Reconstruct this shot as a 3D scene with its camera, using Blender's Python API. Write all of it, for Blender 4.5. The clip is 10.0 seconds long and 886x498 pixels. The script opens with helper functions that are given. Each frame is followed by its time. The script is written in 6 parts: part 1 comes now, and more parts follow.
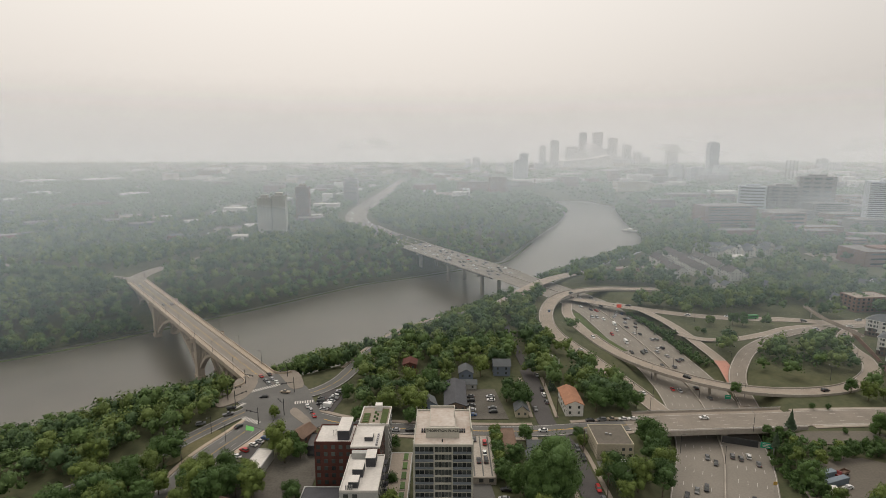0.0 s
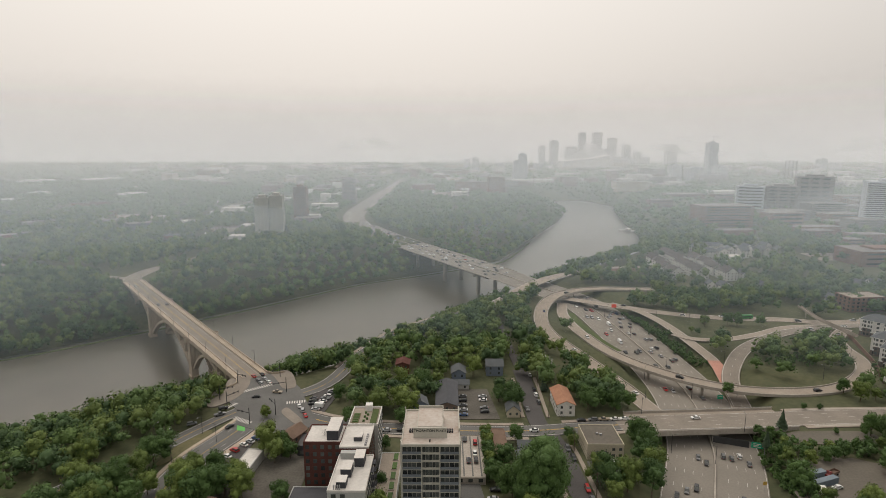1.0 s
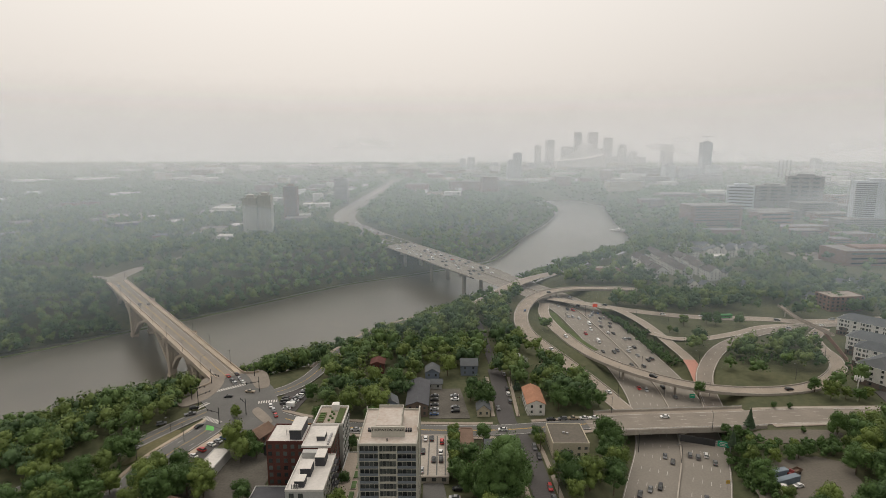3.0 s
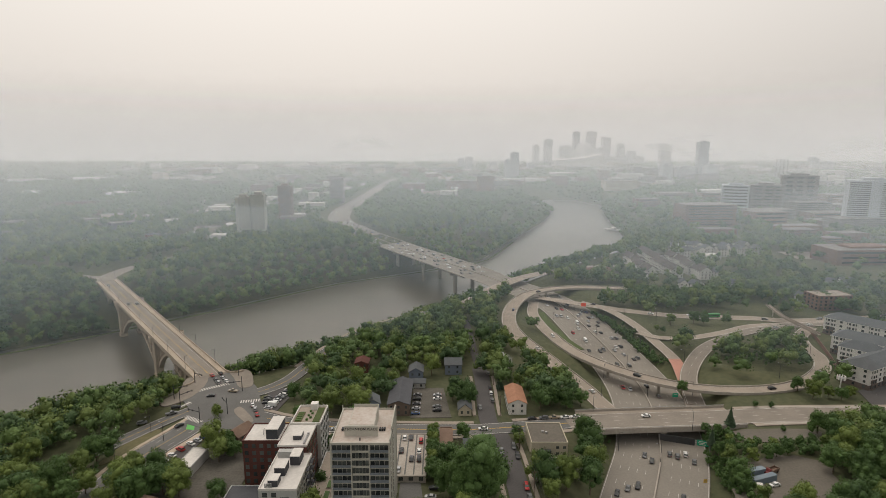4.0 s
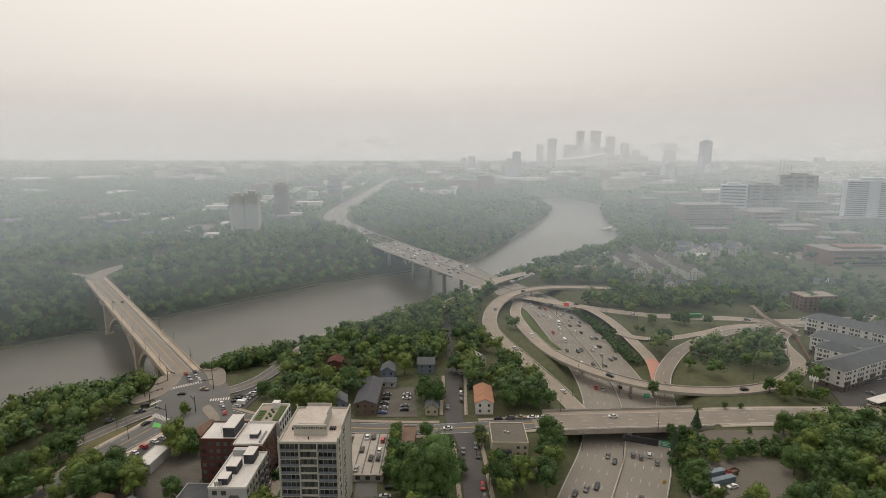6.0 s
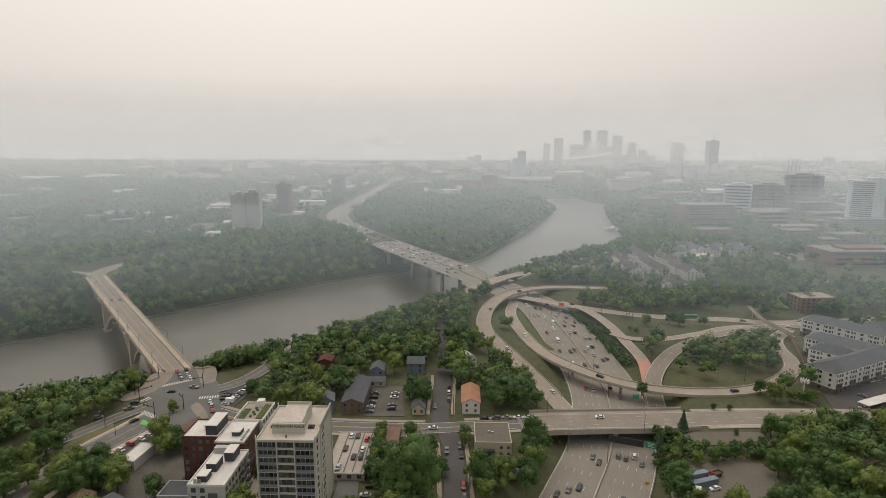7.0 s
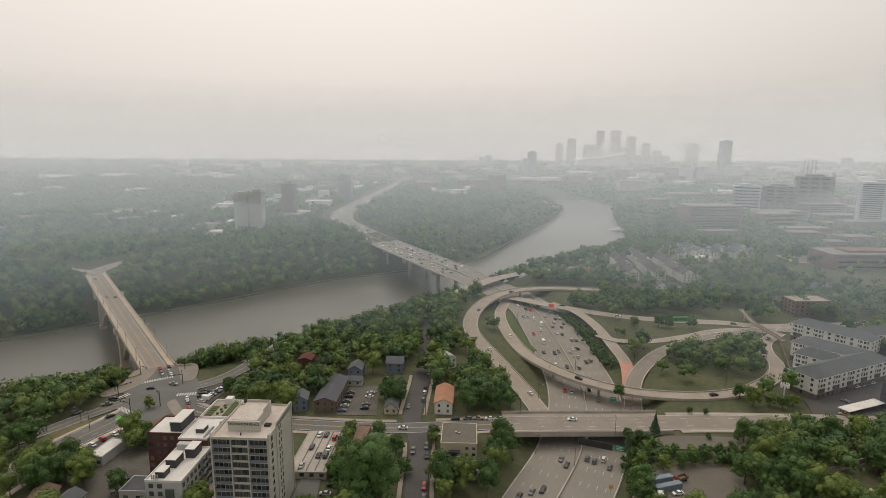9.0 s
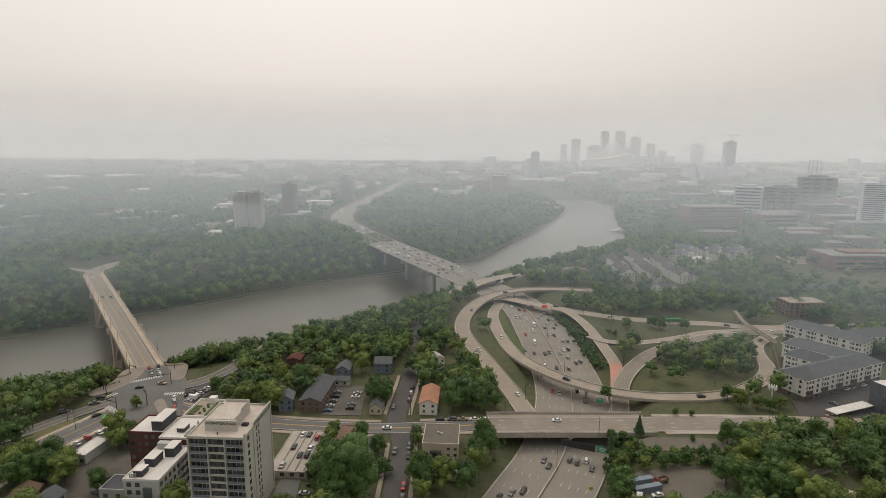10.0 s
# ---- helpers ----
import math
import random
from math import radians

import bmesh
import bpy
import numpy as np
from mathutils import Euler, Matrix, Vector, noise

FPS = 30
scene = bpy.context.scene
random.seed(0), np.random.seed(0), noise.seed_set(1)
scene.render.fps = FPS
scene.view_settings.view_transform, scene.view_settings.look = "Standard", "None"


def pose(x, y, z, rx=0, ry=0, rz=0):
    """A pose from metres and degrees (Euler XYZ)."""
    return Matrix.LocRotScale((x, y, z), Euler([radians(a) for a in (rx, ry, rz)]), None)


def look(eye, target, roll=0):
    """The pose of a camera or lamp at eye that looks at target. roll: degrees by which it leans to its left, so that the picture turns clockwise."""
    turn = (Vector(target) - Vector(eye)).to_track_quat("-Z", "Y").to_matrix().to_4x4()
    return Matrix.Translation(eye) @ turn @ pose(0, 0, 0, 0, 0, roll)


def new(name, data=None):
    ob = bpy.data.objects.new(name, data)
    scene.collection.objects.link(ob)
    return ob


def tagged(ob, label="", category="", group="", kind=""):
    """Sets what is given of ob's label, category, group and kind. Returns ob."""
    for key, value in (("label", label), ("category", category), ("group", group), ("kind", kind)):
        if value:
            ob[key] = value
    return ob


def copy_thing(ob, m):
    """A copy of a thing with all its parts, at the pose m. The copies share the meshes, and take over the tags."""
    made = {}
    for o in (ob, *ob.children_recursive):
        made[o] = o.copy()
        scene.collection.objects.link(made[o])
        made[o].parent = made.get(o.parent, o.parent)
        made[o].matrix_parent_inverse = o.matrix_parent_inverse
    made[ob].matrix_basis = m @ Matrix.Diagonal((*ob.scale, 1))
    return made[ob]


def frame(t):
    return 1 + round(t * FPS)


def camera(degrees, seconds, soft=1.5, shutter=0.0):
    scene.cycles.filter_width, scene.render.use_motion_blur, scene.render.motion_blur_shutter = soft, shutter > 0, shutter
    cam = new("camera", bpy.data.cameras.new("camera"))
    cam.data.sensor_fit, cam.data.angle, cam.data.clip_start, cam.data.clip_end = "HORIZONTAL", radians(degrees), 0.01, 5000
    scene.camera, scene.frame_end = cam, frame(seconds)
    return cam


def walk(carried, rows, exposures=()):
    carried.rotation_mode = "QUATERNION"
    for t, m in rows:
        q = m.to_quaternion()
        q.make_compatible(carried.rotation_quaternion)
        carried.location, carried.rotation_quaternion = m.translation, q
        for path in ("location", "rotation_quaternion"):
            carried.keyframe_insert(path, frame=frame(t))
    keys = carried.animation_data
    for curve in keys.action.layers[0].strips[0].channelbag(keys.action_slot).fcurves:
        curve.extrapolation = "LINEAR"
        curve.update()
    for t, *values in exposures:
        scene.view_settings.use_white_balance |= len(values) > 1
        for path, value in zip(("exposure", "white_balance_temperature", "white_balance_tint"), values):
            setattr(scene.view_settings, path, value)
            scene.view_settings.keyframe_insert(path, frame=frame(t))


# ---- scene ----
cam = camera(76.4, 10.0, 0.8)
PATH = [
    (0, (0.118, -0.017, 134.63), (0.108, 1.951, 134.273), 0.0),
    (0.5, (2.177, 0.054, 134.613), (2.166, 2.021, 134.256), -0.0),
    (1, (4.426, 0.059, 134.605), (4.416, 2.027, 134.248), -0.0),
    (1.5, (7.114, -0.092, 134.624), (7.106, 1.876, 134.268), -0.0),
    (2, (10.379, -0.27, 134.643), (10.372, 1.698, 134.286), -0.0),
    (2.5, (14.273, -0.354, 134.644), (14.268, 1.613, 134.287), -0.0),
    (4, (27.746, -0.298, 134.569), (27.745, 1.669, 134.209), -0.0),
    (4.5, (32.534, -0.244, 134.568), (32.532, 1.724, 134.207), -0.0),
    (5, (37.474, -0.189, 134.578), (37.469, 1.778, 134.216), -0.0),
    (5.5, (42.526, -0.141, 134.605), (42.514, 1.826, 134.243), 0.0),
    (7, (57.846, 0.071, 134.795), (57.797, 2.037, 134.43), 0.1),
    (7.5, (63.03, 0.218, 134.831), (62.969, 2.183, 134.466), 0.1),
    (8, (68.274, 0.435, 134.868), (68.198, 2.4, 134.504), 0.1),
    (8.5, (73.498, 0.661, 134.903), (73.41, 2.626, 134.538), 0.2),
    (9, (78.703, 0.899, 134.924), (78.603, 2.863, 134.559), 0.2),
    (9.5, (83.866, 1.124, 134.933), (83.755, 3.087, 134.569), 0.2),
    (10, (88.976, 1.354, 134.932), (88.857, 3.317, 134.569), 0.2),
]
walk(cam, [(t, look(eye, target, roll)) for t, eye, target, roll in PATH])

# ---- world, sun, exposure ----
scene.view_settings.exposure = 0.0
world = bpy.data.worlds.new("smoky_sky")
scene.world = world
world.use_nodes = True
wn, wl = world.node_tree.nodes, world.node_tree.links
sky = wn.new("ShaderNodeTexSky")
sky.sky_type, sky.sun_disc = "NISHITA", False
sky.sun_elevation, sky.sun_rotation = radians(63), radians(-14)
sky.dust_density, sky.air_density = 8.0, 2.0
SUN_FROM = Vector((-110, 440, 900)).normalized()
clear = wn.new("ShaderNodeVectorMath")
clear.operation = "SCALE"
clear.inputs["Scale"].default_value = 0.10
wl.new(sky.outputs[0], clear.inputs[0])
# smoke brightens smoothly towards the hidden sun
around, toward, glow, tint, smoke = wn.new("ShaderNodeTexCoord"), wn.new("ShaderNodeVectorMath"), wn.new("ShaderNodeMapRange"), wn.new("ShaderNodeMix"), wn.new("ShaderNodeMix")
toward.operation = "DOT_PRODUCT"
toward.inputs[1].default_value = SUN_FROM
wl.new(around.outputs["Generated"], toward.inputs[0])
wl.new(toward.outputs["Value"], glow.inputs["Value"])
glow.inputs["From Min"].default_value, glow.inputs["From Max"].default_value = 0.30, 0.90
tint.data_type = smoke.data_type = "RGBA"
tint.inputs["A"].default_value, tint.inputs["B"].default_value = (0.60, 0.567, 0.536, 1), (1.21, 1.11, 1.02, 1)
wl.new(glow.outputs[0], tint.inputs["Factor"])
smoke.inputs["Factor"].default_value = 0.88
wl.new(clear.outputs[0], smoke.inputs["A"])
wl.new(tint.outputs["Result"], smoke.inputs["B"])
wl.new(smoke.outputs["Result"], wn["Background"].inputs["Color"])
wn["Background"].inputs["Strength"].default_value = 1.04
sun = new("sun", bpy.data.lights.new("sun", "SUN"))
sun.data.energy, sun.data.angle, sun.data.color = 0.56, radians(25), (1.0, 0.95, 0.87)
sun.matrix_world = look(SUN_FROM * 1200, (0, 0, 0))


# ---- materials ----
def mat(name, colour, rough=0.85, vary=0.25, coarse=0.05, fine=1.2, bump=0.0, metal=0.0, other=None, per_object=0.0, per_island=0.0, spec=0.3):
    """Base colour with coarse stains and fine grain (sizes in cycles a metre), optional relief and piece-to-piece variation."""
    m = bpy.data.materials.new(name)
    m.use_nodes = True
    n, l = m.node_tree.nodes, m.node_tree.links
    b = n["Principled BSDF"]
    b.inputs["Roughness"].default_value, b.inputs["Metallic"].default_value = rough, metal
    b.inputs["Specular IOR Level"].default_value = spec
    geo = n.new("ShaderNodeNewGeometry")
    big, small = n.new("ShaderNodeTexNoise"), n.new("ShaderNodeTexNoise")
    for tex, scale in ((big, coarse), (small, fine)):
        tex.inputs["Scale"].default_value, tex.inputs["Detail"].default_value = scale, 5.0
        l.new(geo.outputs["Position"], tex.inputs["Vector"])
    total = n.new("ShaderNodeMath")
    total.operation = "ADD"
    l.new(big.outputs["Fac"], total.inputs[0])
    l.new(small.outputs["Fac"], total.inputs[1])
    last = total
    for amount, kind in ((per_object, 0), (per_island, 1)):
        if amount:
            src = (n.new("ShaderNodeObjectInfo").outputs["Random"], geo.outputs["Random Per Island"])[kind]
            add = n.new("ShaderNodeMath")
            add.operation = "MULTIPLY_ADD"
            add.inputs[1].default_value = amount
            l.new(src, add.inputs[0])
            l.new(last.outputs[0], add.inputs[2])
            last = add
    mix = n.new("ShaderNodeMapRange")
    mix.inputs["From Min"].default_value, mix.inputs["From Max"].default_value = 0.65, 1.35 + per_object + per_island
    l.new(last.outputs[0], mix.inputs["Value"])
    ramp = n.new("ShaderNodeMix")
    ramp.data_type = "RGBA"
    lo = other or tuple(c * (1 - vary) for c in colour)
    hi = colour if other else tuple(min(0.95, c * (1 + vary)) for c in colour)
    ramp.inputs["A"].default_value, ramp.inputs["B"].default_value = (*lo, 1), (*hi, 1)
    l.new(mix.outputs[0], ramp.inputs["Factor"])
    l.new(ramp.outputs["Result"], b.inputs["Base Color"])
    if bump:
        bp = n.new("ShaderNodeBump")
        bp.inputs["Strength"].default_value, bp.inputs["Distance"].default_value = 0.6, bump
        l.new(small.outputs["Fac"], bp.inputs["Height"])
        l.new(bp.outputs[0], b.inputs["Normal"])
    return m


M_LEAF = mat("foliage", (0.094, 0.162, 0.04), 0.7, other=(0.03, 0.062, 0.02), coarse=0.09, fine=1.1, per_island=0.35, per_object=0.6, bump=0.45)
M_LEAF_LIGHT = mat("yellow_green_foliage", (0.165, 0.215, 0.045), 0.7, other=(0.062, 0.098, 0.026), coarse=0.09, fine=1.1, per_island=0.35, per_object=0.6, bump=0.45)
M_FOREST = mat("woodland_foliage", (0.13, 0.198, 0.056), 0.75, other=(0.05, 0.088, 0.034), coarse=0.06, fine=0.8, per_island=0.35, bump=0.55)
M_FOREST_LIGHT = mat("light_woodland_foliage", (0.165, 0.215, 0.056), 0.75, other=(0.068, 0.105, 0.032), coarse=0.06, fine=0.8, per_island=0.35, bump=0.55)
M_FOREST_DEEP = mat("deep_woodland_foliage", (0.078, 0.13, 0.045), 0.75, other=(0.032, 0.062, 0.028), coarse=0.06, fine=0.8, per_island=0.35, bump=0.55)
M_BARK = mat("bark", (0.12, 0.095, 0.07), 0.95, 0.4, 0.5, 6)
M_GROUND = mat("grass_and_soil", (0.105, 0.104, 0.056), 0.95, other=(0.05, 0.062, 0.03), coarse=0.03, fine=0.3)
M_GRASS = mat("mown_grass", (0.088, 0.115, 0.043), 0.95, other=(0.06, 0.08, 0.028), coarse=0.06, fine=0.7)
M_DRY = mat("dry_grass", (0.17, 0.15, 0.08), 0.95, other=(0.09, 0.09, 0.045), coarse=0.05, fine=0.5)
M_ASPHALT = mat("worn_asphalt", (0.130, 0.128, 0.121), 0.9, 0.18, 0.06, 1.5)
M_DARK_ASPHALT = mat("dark_asphalt", (0.085, 0.08, 0.078), 0.9, 0.22, 0.08, 1.5)
M_FREEWAY = mat("grooved_concrete_road", (0.225, 0.205, 0.175), 0.85, 0.14, 0.05, 1.0)
M_CONCRETE = mat("weathered_concrete", (0.36, 0.325, 0.28), 0.85, 0.2, 0.12, 1.2)
M_TANCRETE = mat("tan_bridge_concrete", (0.40, 0.335, 0.262), 0.85, 0.2, 0.1, 1.2)
M_DECK = mat("grey_deck_concrete", (0.225, 0.198, 0.166), 0.9, 0.18, 0.1, 1.3)
M_YARD = mat("broken_brown_asphalt", (0.108, 0.10, 0.085), 0.95, 0.3, 0.12, 1.0)
M_PAVE = mat("pavement_concrete", (0.30, 0.258, 0.212), 0.9, 0.18, 0.1, 1.3)
M_PINK = mat("red_tinted_concrete", (0.42, 0.22, 0.17), 0.9, 0.18, 0.1, 1.3)
M_GRAVEL = mat("gravel", (0.14, 0.126, 0.104), 0.95, 0.2, 0.05, 1.0)
M_PAINT = mat("white_road_paint", (0.56, 0.54, 0.50), 0.7, 0.15, 0.4, 2)
M_YELLOW = mat("yellow_road_paint", (0.55, 0.36, 0.08), 0.7, 0.15, 0.4, 2)
M_GREENPAINT = mat("green_lane_paint", (0.12, 0.42, 0.10), 0.7, 0.15, 0.4, 2)
M_STEEL = mat("galvanised_steel", (0.35, 0.35, 0.35), 0.5, 0.15, 0.3, 3, metal=0.6)
M_DARKMETAL = mat("dark_metal", (0.05, 0.052, 0.055), 0.5, 0.2, 0.3, 3, metal=0.4)
M_WHITE = mat("white_membrane", (0.60, 0.575, 0.535), 0.8, 0.14, 0.15, 0.9)
M_STAINED = mat("stained_tan_roof_membrane", (0.52, 0.485, 0.44), 0.85, other=(0.40, 0.325, 0.27), coarse=0.22, fine=0.9)
M_LETTER = mat("black_sign_lettering", (0.012, 0.012, 0.012), 0.8, 0.2, 0.3, 3)
M_RAIL = mat("blue_grey_balcony_panel", (0.16, 0.18, 0.20), 0.6, 0.2, 0.5, 2, per_object=0.3)
M_WHITEPAINT = mat("white_painted_siding", (0.66, 0.64, 0.60), 0.75, 0.12, 0.3, 2)
M_GREYROOF = mat("grey_shingles", (0.10, 0.108, 0.112), 0.9, 0.25, 0.25, 2.5, per_object=0.5)
M_ROOFFELT = mat("grey_roof_felt", (0.20, 0.183, 0.168), 0.9, 0.2, 0.04, 0.4, per_object=0.5)
M_TAUPEROOF = mat("taupe_shingles", (0.092, 0.079, 0.072), 0.9, 0.25, 0.25, 2.5, per_object=0.5)
M_BROWNROOF = mat("brown_shingles", (0.17, 0.115, 0.085), 0.9, 0.25, 0.25, 2.5)
M_ORANGEROOF = mat("terracotta_shingles", (0.33, 0.17, 0.105), 0.9, 0.25, 0.2, 2.2)
M_TAN = mat("tan_stucco", (0.47, 0.42, 0.32), 0.85, 0.12, 0.2, 1.5)
M_CREAM = mat("cream_precast", (0.43, 0.415, 0.36), 0.85, 0.12, 0.15, 1.4)
M_BRICK = mat("dark_red_brick", (0.10, 0.04, 0.032), 0.9, 0.3, 0.2, 3)
M_TANBRICK = mat("brown_brick", (0.20, 0.128, 0.098), 0.9, 0.25, 0.12, 2)
M_UMBER = mat("grey_brown_brick", (0.15, 0.115, 0.095), 0.9, 0.25, 0.2, 2.5)
M_GREYWALL = mat("light_grey_panel", (0.42, 0.42, 0.40), 0.75, 0.12, 0.2, 1.5)
M_CHARCOAL = mat("charcoal_panel", (0.06, 0.062, 0.07), 0.6, 0.2, 0.3, 2)
M_BLUEWALL = mat("blue_grey_siding", (0.15, 0.18, 0.22), 0.8, 0.15, 0.3, 2, per_object=0.4)
M_GLASS = mat("window_glass", (0.13, 0.14, 0.13), 0.12, other=(0.018, 0.022, 0.026), coarse=0.3, fine=0.6, spec=0.4, per_object=2.2)
M_DARKPANEL = mat("far_concrete", (0.22, 0.20, 0.18), 0.85, 0.2, 0.05, 0.3, per_object=0.5)
# cladding painted lighter than its own tone, so towers fade as in haze
M_SKYLINE = mat("haze_lightened_cladding", (0.42, 0.44, 0.465), 0.6, 0.25, 0.01, 0.05, per_object=0.6)
M_REDMARK = mat("orange_work_sign", (0.85, 0.10, 0.05), 0.6, 0.1)
M_SIGNGREEN = mat("green_road_sign", (0.02, 0.30, 0.17), 0.5, 0.1)
M_WATER = mat("river_water", (0.09, 0.084, 0.066), 0.28, 0.2, 0.01, 0.05, spec=0.5)

# ---- mesh helpers ----
class Geo:
    """Collects vertices and faces for one mesh."""

    def __init__(self):
        self.v, self.f = [], []

    def poly(self, pts):
        k = len(self.v)
        self.v += [tuple(p) for p in pts]
        self.f.append(tuple(range(k, k + len(pts))))
        return self

    def box(self, x0, y0, z0, x1, y1, z1, taper=0.0):
        k = len(self.v)
        t = taper
        self.v += [(x0, y0, z0), (x1, y0, z0), (x1, y1, z0), (x0, y1, z0), (x0 + t, y0 + t, z1), (x1 - t, y0 + t, z1), (x1 - t, y1 - t, z1), (x0 + t, y1 - t, z1)]
        self.f += [tuple(k + i for i in q) for q in ((3, 2, 1, 0), (4, 5, 6, 7), (0, 1, 5, 4), (1, 2, 6, 5), (2, 3, 7, 6), (3, 0, 4, 7))]
        return self

    def prism(self, ring, z0, z1):
        k, m = len(self.v), len(ring)
        self.v += [(x, y, z0) for x, y in ring] + [(x, y, z1) for x, y in ring]
        self.f += [tuple(range(k + m - 1, k - 1, -1)), tuple(range(k + m, k + 2 * m))]
        self.f += [(k + i, k + (i + 1) % m, k + m + (i + 1) % m, k + m + i) for i in range(m)]
        return self

    def tube(self, a, b, r0, r1=None, sides=6):
        a, b = Vector(a), Vector(b)
        q = (b - a).to_track_quat("Z", "Y")
        k, r1 = len(self.v), r0 if r1 is None else r1
        for c, r in ((a, r0), (b, r1)):
            self.v += [tuple(c + q @ Vector((r * math.cos(2 * math.pi * i / sides), r * math.sin(2 * math.pi * i / sides), 0))) for i in range(sides)]
        self.f += [(k + i, k + (i + 1) % sides, k + sides + (i + 1) % sides, k + sides + i) for i in range(sides)]
        self.f += [tuple(range(k + sides - 1, k - 1, -1)), tuple(range(k + sides, k + 2 * sides))]
        return self

    def gable(self, x0, y0, x1, y1, z0, rise, over=0.5, along="y", thick=0.25):
        """A two-pitched roof with eaves, ridge along x or y."""
        x0, y0, x1, y1 = x0 - over, y0 - over, x1 + over, y1 + over
        if along == "y":
            c = (x0 + x1) / 2
            low, top = [(x0, z0), (c, z0 + rise), (x1, z0)], [(x1, z0 + thick), (c, z0 + rise + thick), (x0, z0 + thick)]
            a = [(x, y0, z) for x, z in low + top]
            b = [(x, y1, z) for x, z in low + top]
        else:
            c = (y0 + y1) / 2
            low, top = [(y0, z0), (c, z0 + rise), (y1, z0)], [(y1, z0 + thick), (c, z0 + rise + thick), (y0, z0 + thick)]
            a = [(x1, y, z) for y, z in low + top]
            b = [(x0, y, z) for y, z in low + top]
        k = len(self.v)
        self.v += a + b
        self.f += [(k, k + 1, k + 4, k + 5), (k + 1, k + 2, k + 3, k + 4), (k + 6, k + 11, k + 10, k + 7), (k + 7, k + 10, k + 9, k + 8)]
        self.f += [(k + i, k + 6 + i, k + 6 + (i + 1) % 6, k + (i + 1) % 6) for i in range(6)]
        return self

    def mesh(self, name):
        me = bpy.data.meshes.new(name)
        me.from_pydata(self.v, [], self.f)
        return me

    def make(self, name, material, parent=None, label="", kind="", category=""):
        me = self.mesh(name)
        me.materials.append(material)
        ob = new(name, me)
        if parent:
            ob.parent = parent
        return tagged(ob, label, category, "", kind)


def empty(name, x, y, z=0.0, turn=0.0, label="", category="", group="", kind=""):
    e = new(name)
    e.empty_display_size = 0.5
    e.matrix_world = pose(x, y, z, 0, 0, turn)
    return tagged(e, label, category, group, kind)


def share(name, me, parent, m):
    """One more object on a mesh that others use."""
    ob = new(name, me)
    ob.parent = parent
    ob.matrix_basis = m
    return ob


def mass(name, v, f, material, label="", kind="stuff", category="", smooth=False):
    """One mesh from numpy arrays of vertices and triangles or quads."""
    me = bpy.data.meshes.new(name)
    v, f = np.asarray(v, np.float32), np.asarray(f, np.int32)
    k = f.shape[1]
    me.vertices.add(len(v))
    me.vertices.foreach_set("co", v.ravel())
    me.loops.add(f.size)
    me.loops.foreach_set("vertex_index", f.ravel())
    me.polygons.add(len(f))
    me.polygons.foreach_set("loop_start", np.arange(0, f.size, k, dtype=np.int32))
    me.update(calc_edges=True)
    me.materials.append(material)
    if smooth:
        me.polygons.foreach_set("use_smooth", np.ones(len(f), bool))
    return tagged(new(name, me), label, category, "", kind)


def curve(pts, step=6.0):
    """Points every few metres along a smooth line through pts (rows of x, y, z)."""
    p = np.array(pts, float)
    p = np.vstack([2 * p[0] - p[1], p, 2 * p[-1] - p[-2]])
    out = []
    for a, b, c, d in zip(p[:-3], p[1:-2], p[2:-1], p[3:]):
        k = max(2, int(np.linalg.norm(c - b) / step))
        for u in np.arange(k) / k:
            out.append(0.5 * (2 * b + (c - a) * u + (2 * a - 5 * b + 4 * c - d) * u * u + (3 * b - a - 3 * c + d) * u ** 3))
    out.append(p[-2])
    return np.array(out)


def sides(line):
    """Unit vectors to the right of a line, in plan."""
    t = np.gradient(line[:, :2], axis=0)
    t /= np.linalg.norm(t, axis=1)[:, None] + 1e-9
    return np.stack([t[:, 1], -t[:, 0], 0 * t[:, 0]], 1)


def ribbon(g, line, a, b, top=0.0, thick=0.3):
    """A slab along a line between the offsets a and b (metres to its right)."""
    s = sides(line)
    k, m = len(g.v), len(line)
    a, b = np.broadcast_to(a, m)[:, None], np.broadcast_to(b, m)[:, None]
    up = np.array([0, 0, top])
    for off, dz in ((a, 0), (b, 0), (b, -thick), (a, -thick)):
        g.v += [tuple(q) for q in line + s * off + up + np.array([0, 0, dz])]
    for i in range(m - 1):
        for r0, r1 in ((0, 1), (1, 2), (2, 3), (3, 0)):
            g.f.append((k + r0 * m + i, k + r1 * m + i, k + r1 * m + i + 1, k + r0 * m + i + 1))
    g.f += [(k, k + 3 * m, k + 2 * m, k + m), (k + m - 1, k + 2 * m - 1, k + 3 * m - 1, k + 4 * m - 1)]
    return g


def dashes(g, line, off, on=3.0, gap=9.0, wide=0.15, top=0.02):
    """Broken lane lines."""
    seg = np.linalg.norm(np.diff(line, axis=0), axis=1)
    at = np.concatenate([[0], np.cumsum(seg)])
    s = sides(line)
    for d in np.arange(0, at[-1] - on, on + gap):
        q = [np.array([np.interp(u, at, line[:, i] + s[:, i] * w) for i in range(3)]) for u in (d, d + on) for w in (off - wide / 2, off + wide / 2)]
        g.poly([q[0] + (0, 0, top), q[1] + (0, 0, top), q[3] + (0, 0, top), q[2] + (0, 0, top)])
    return g


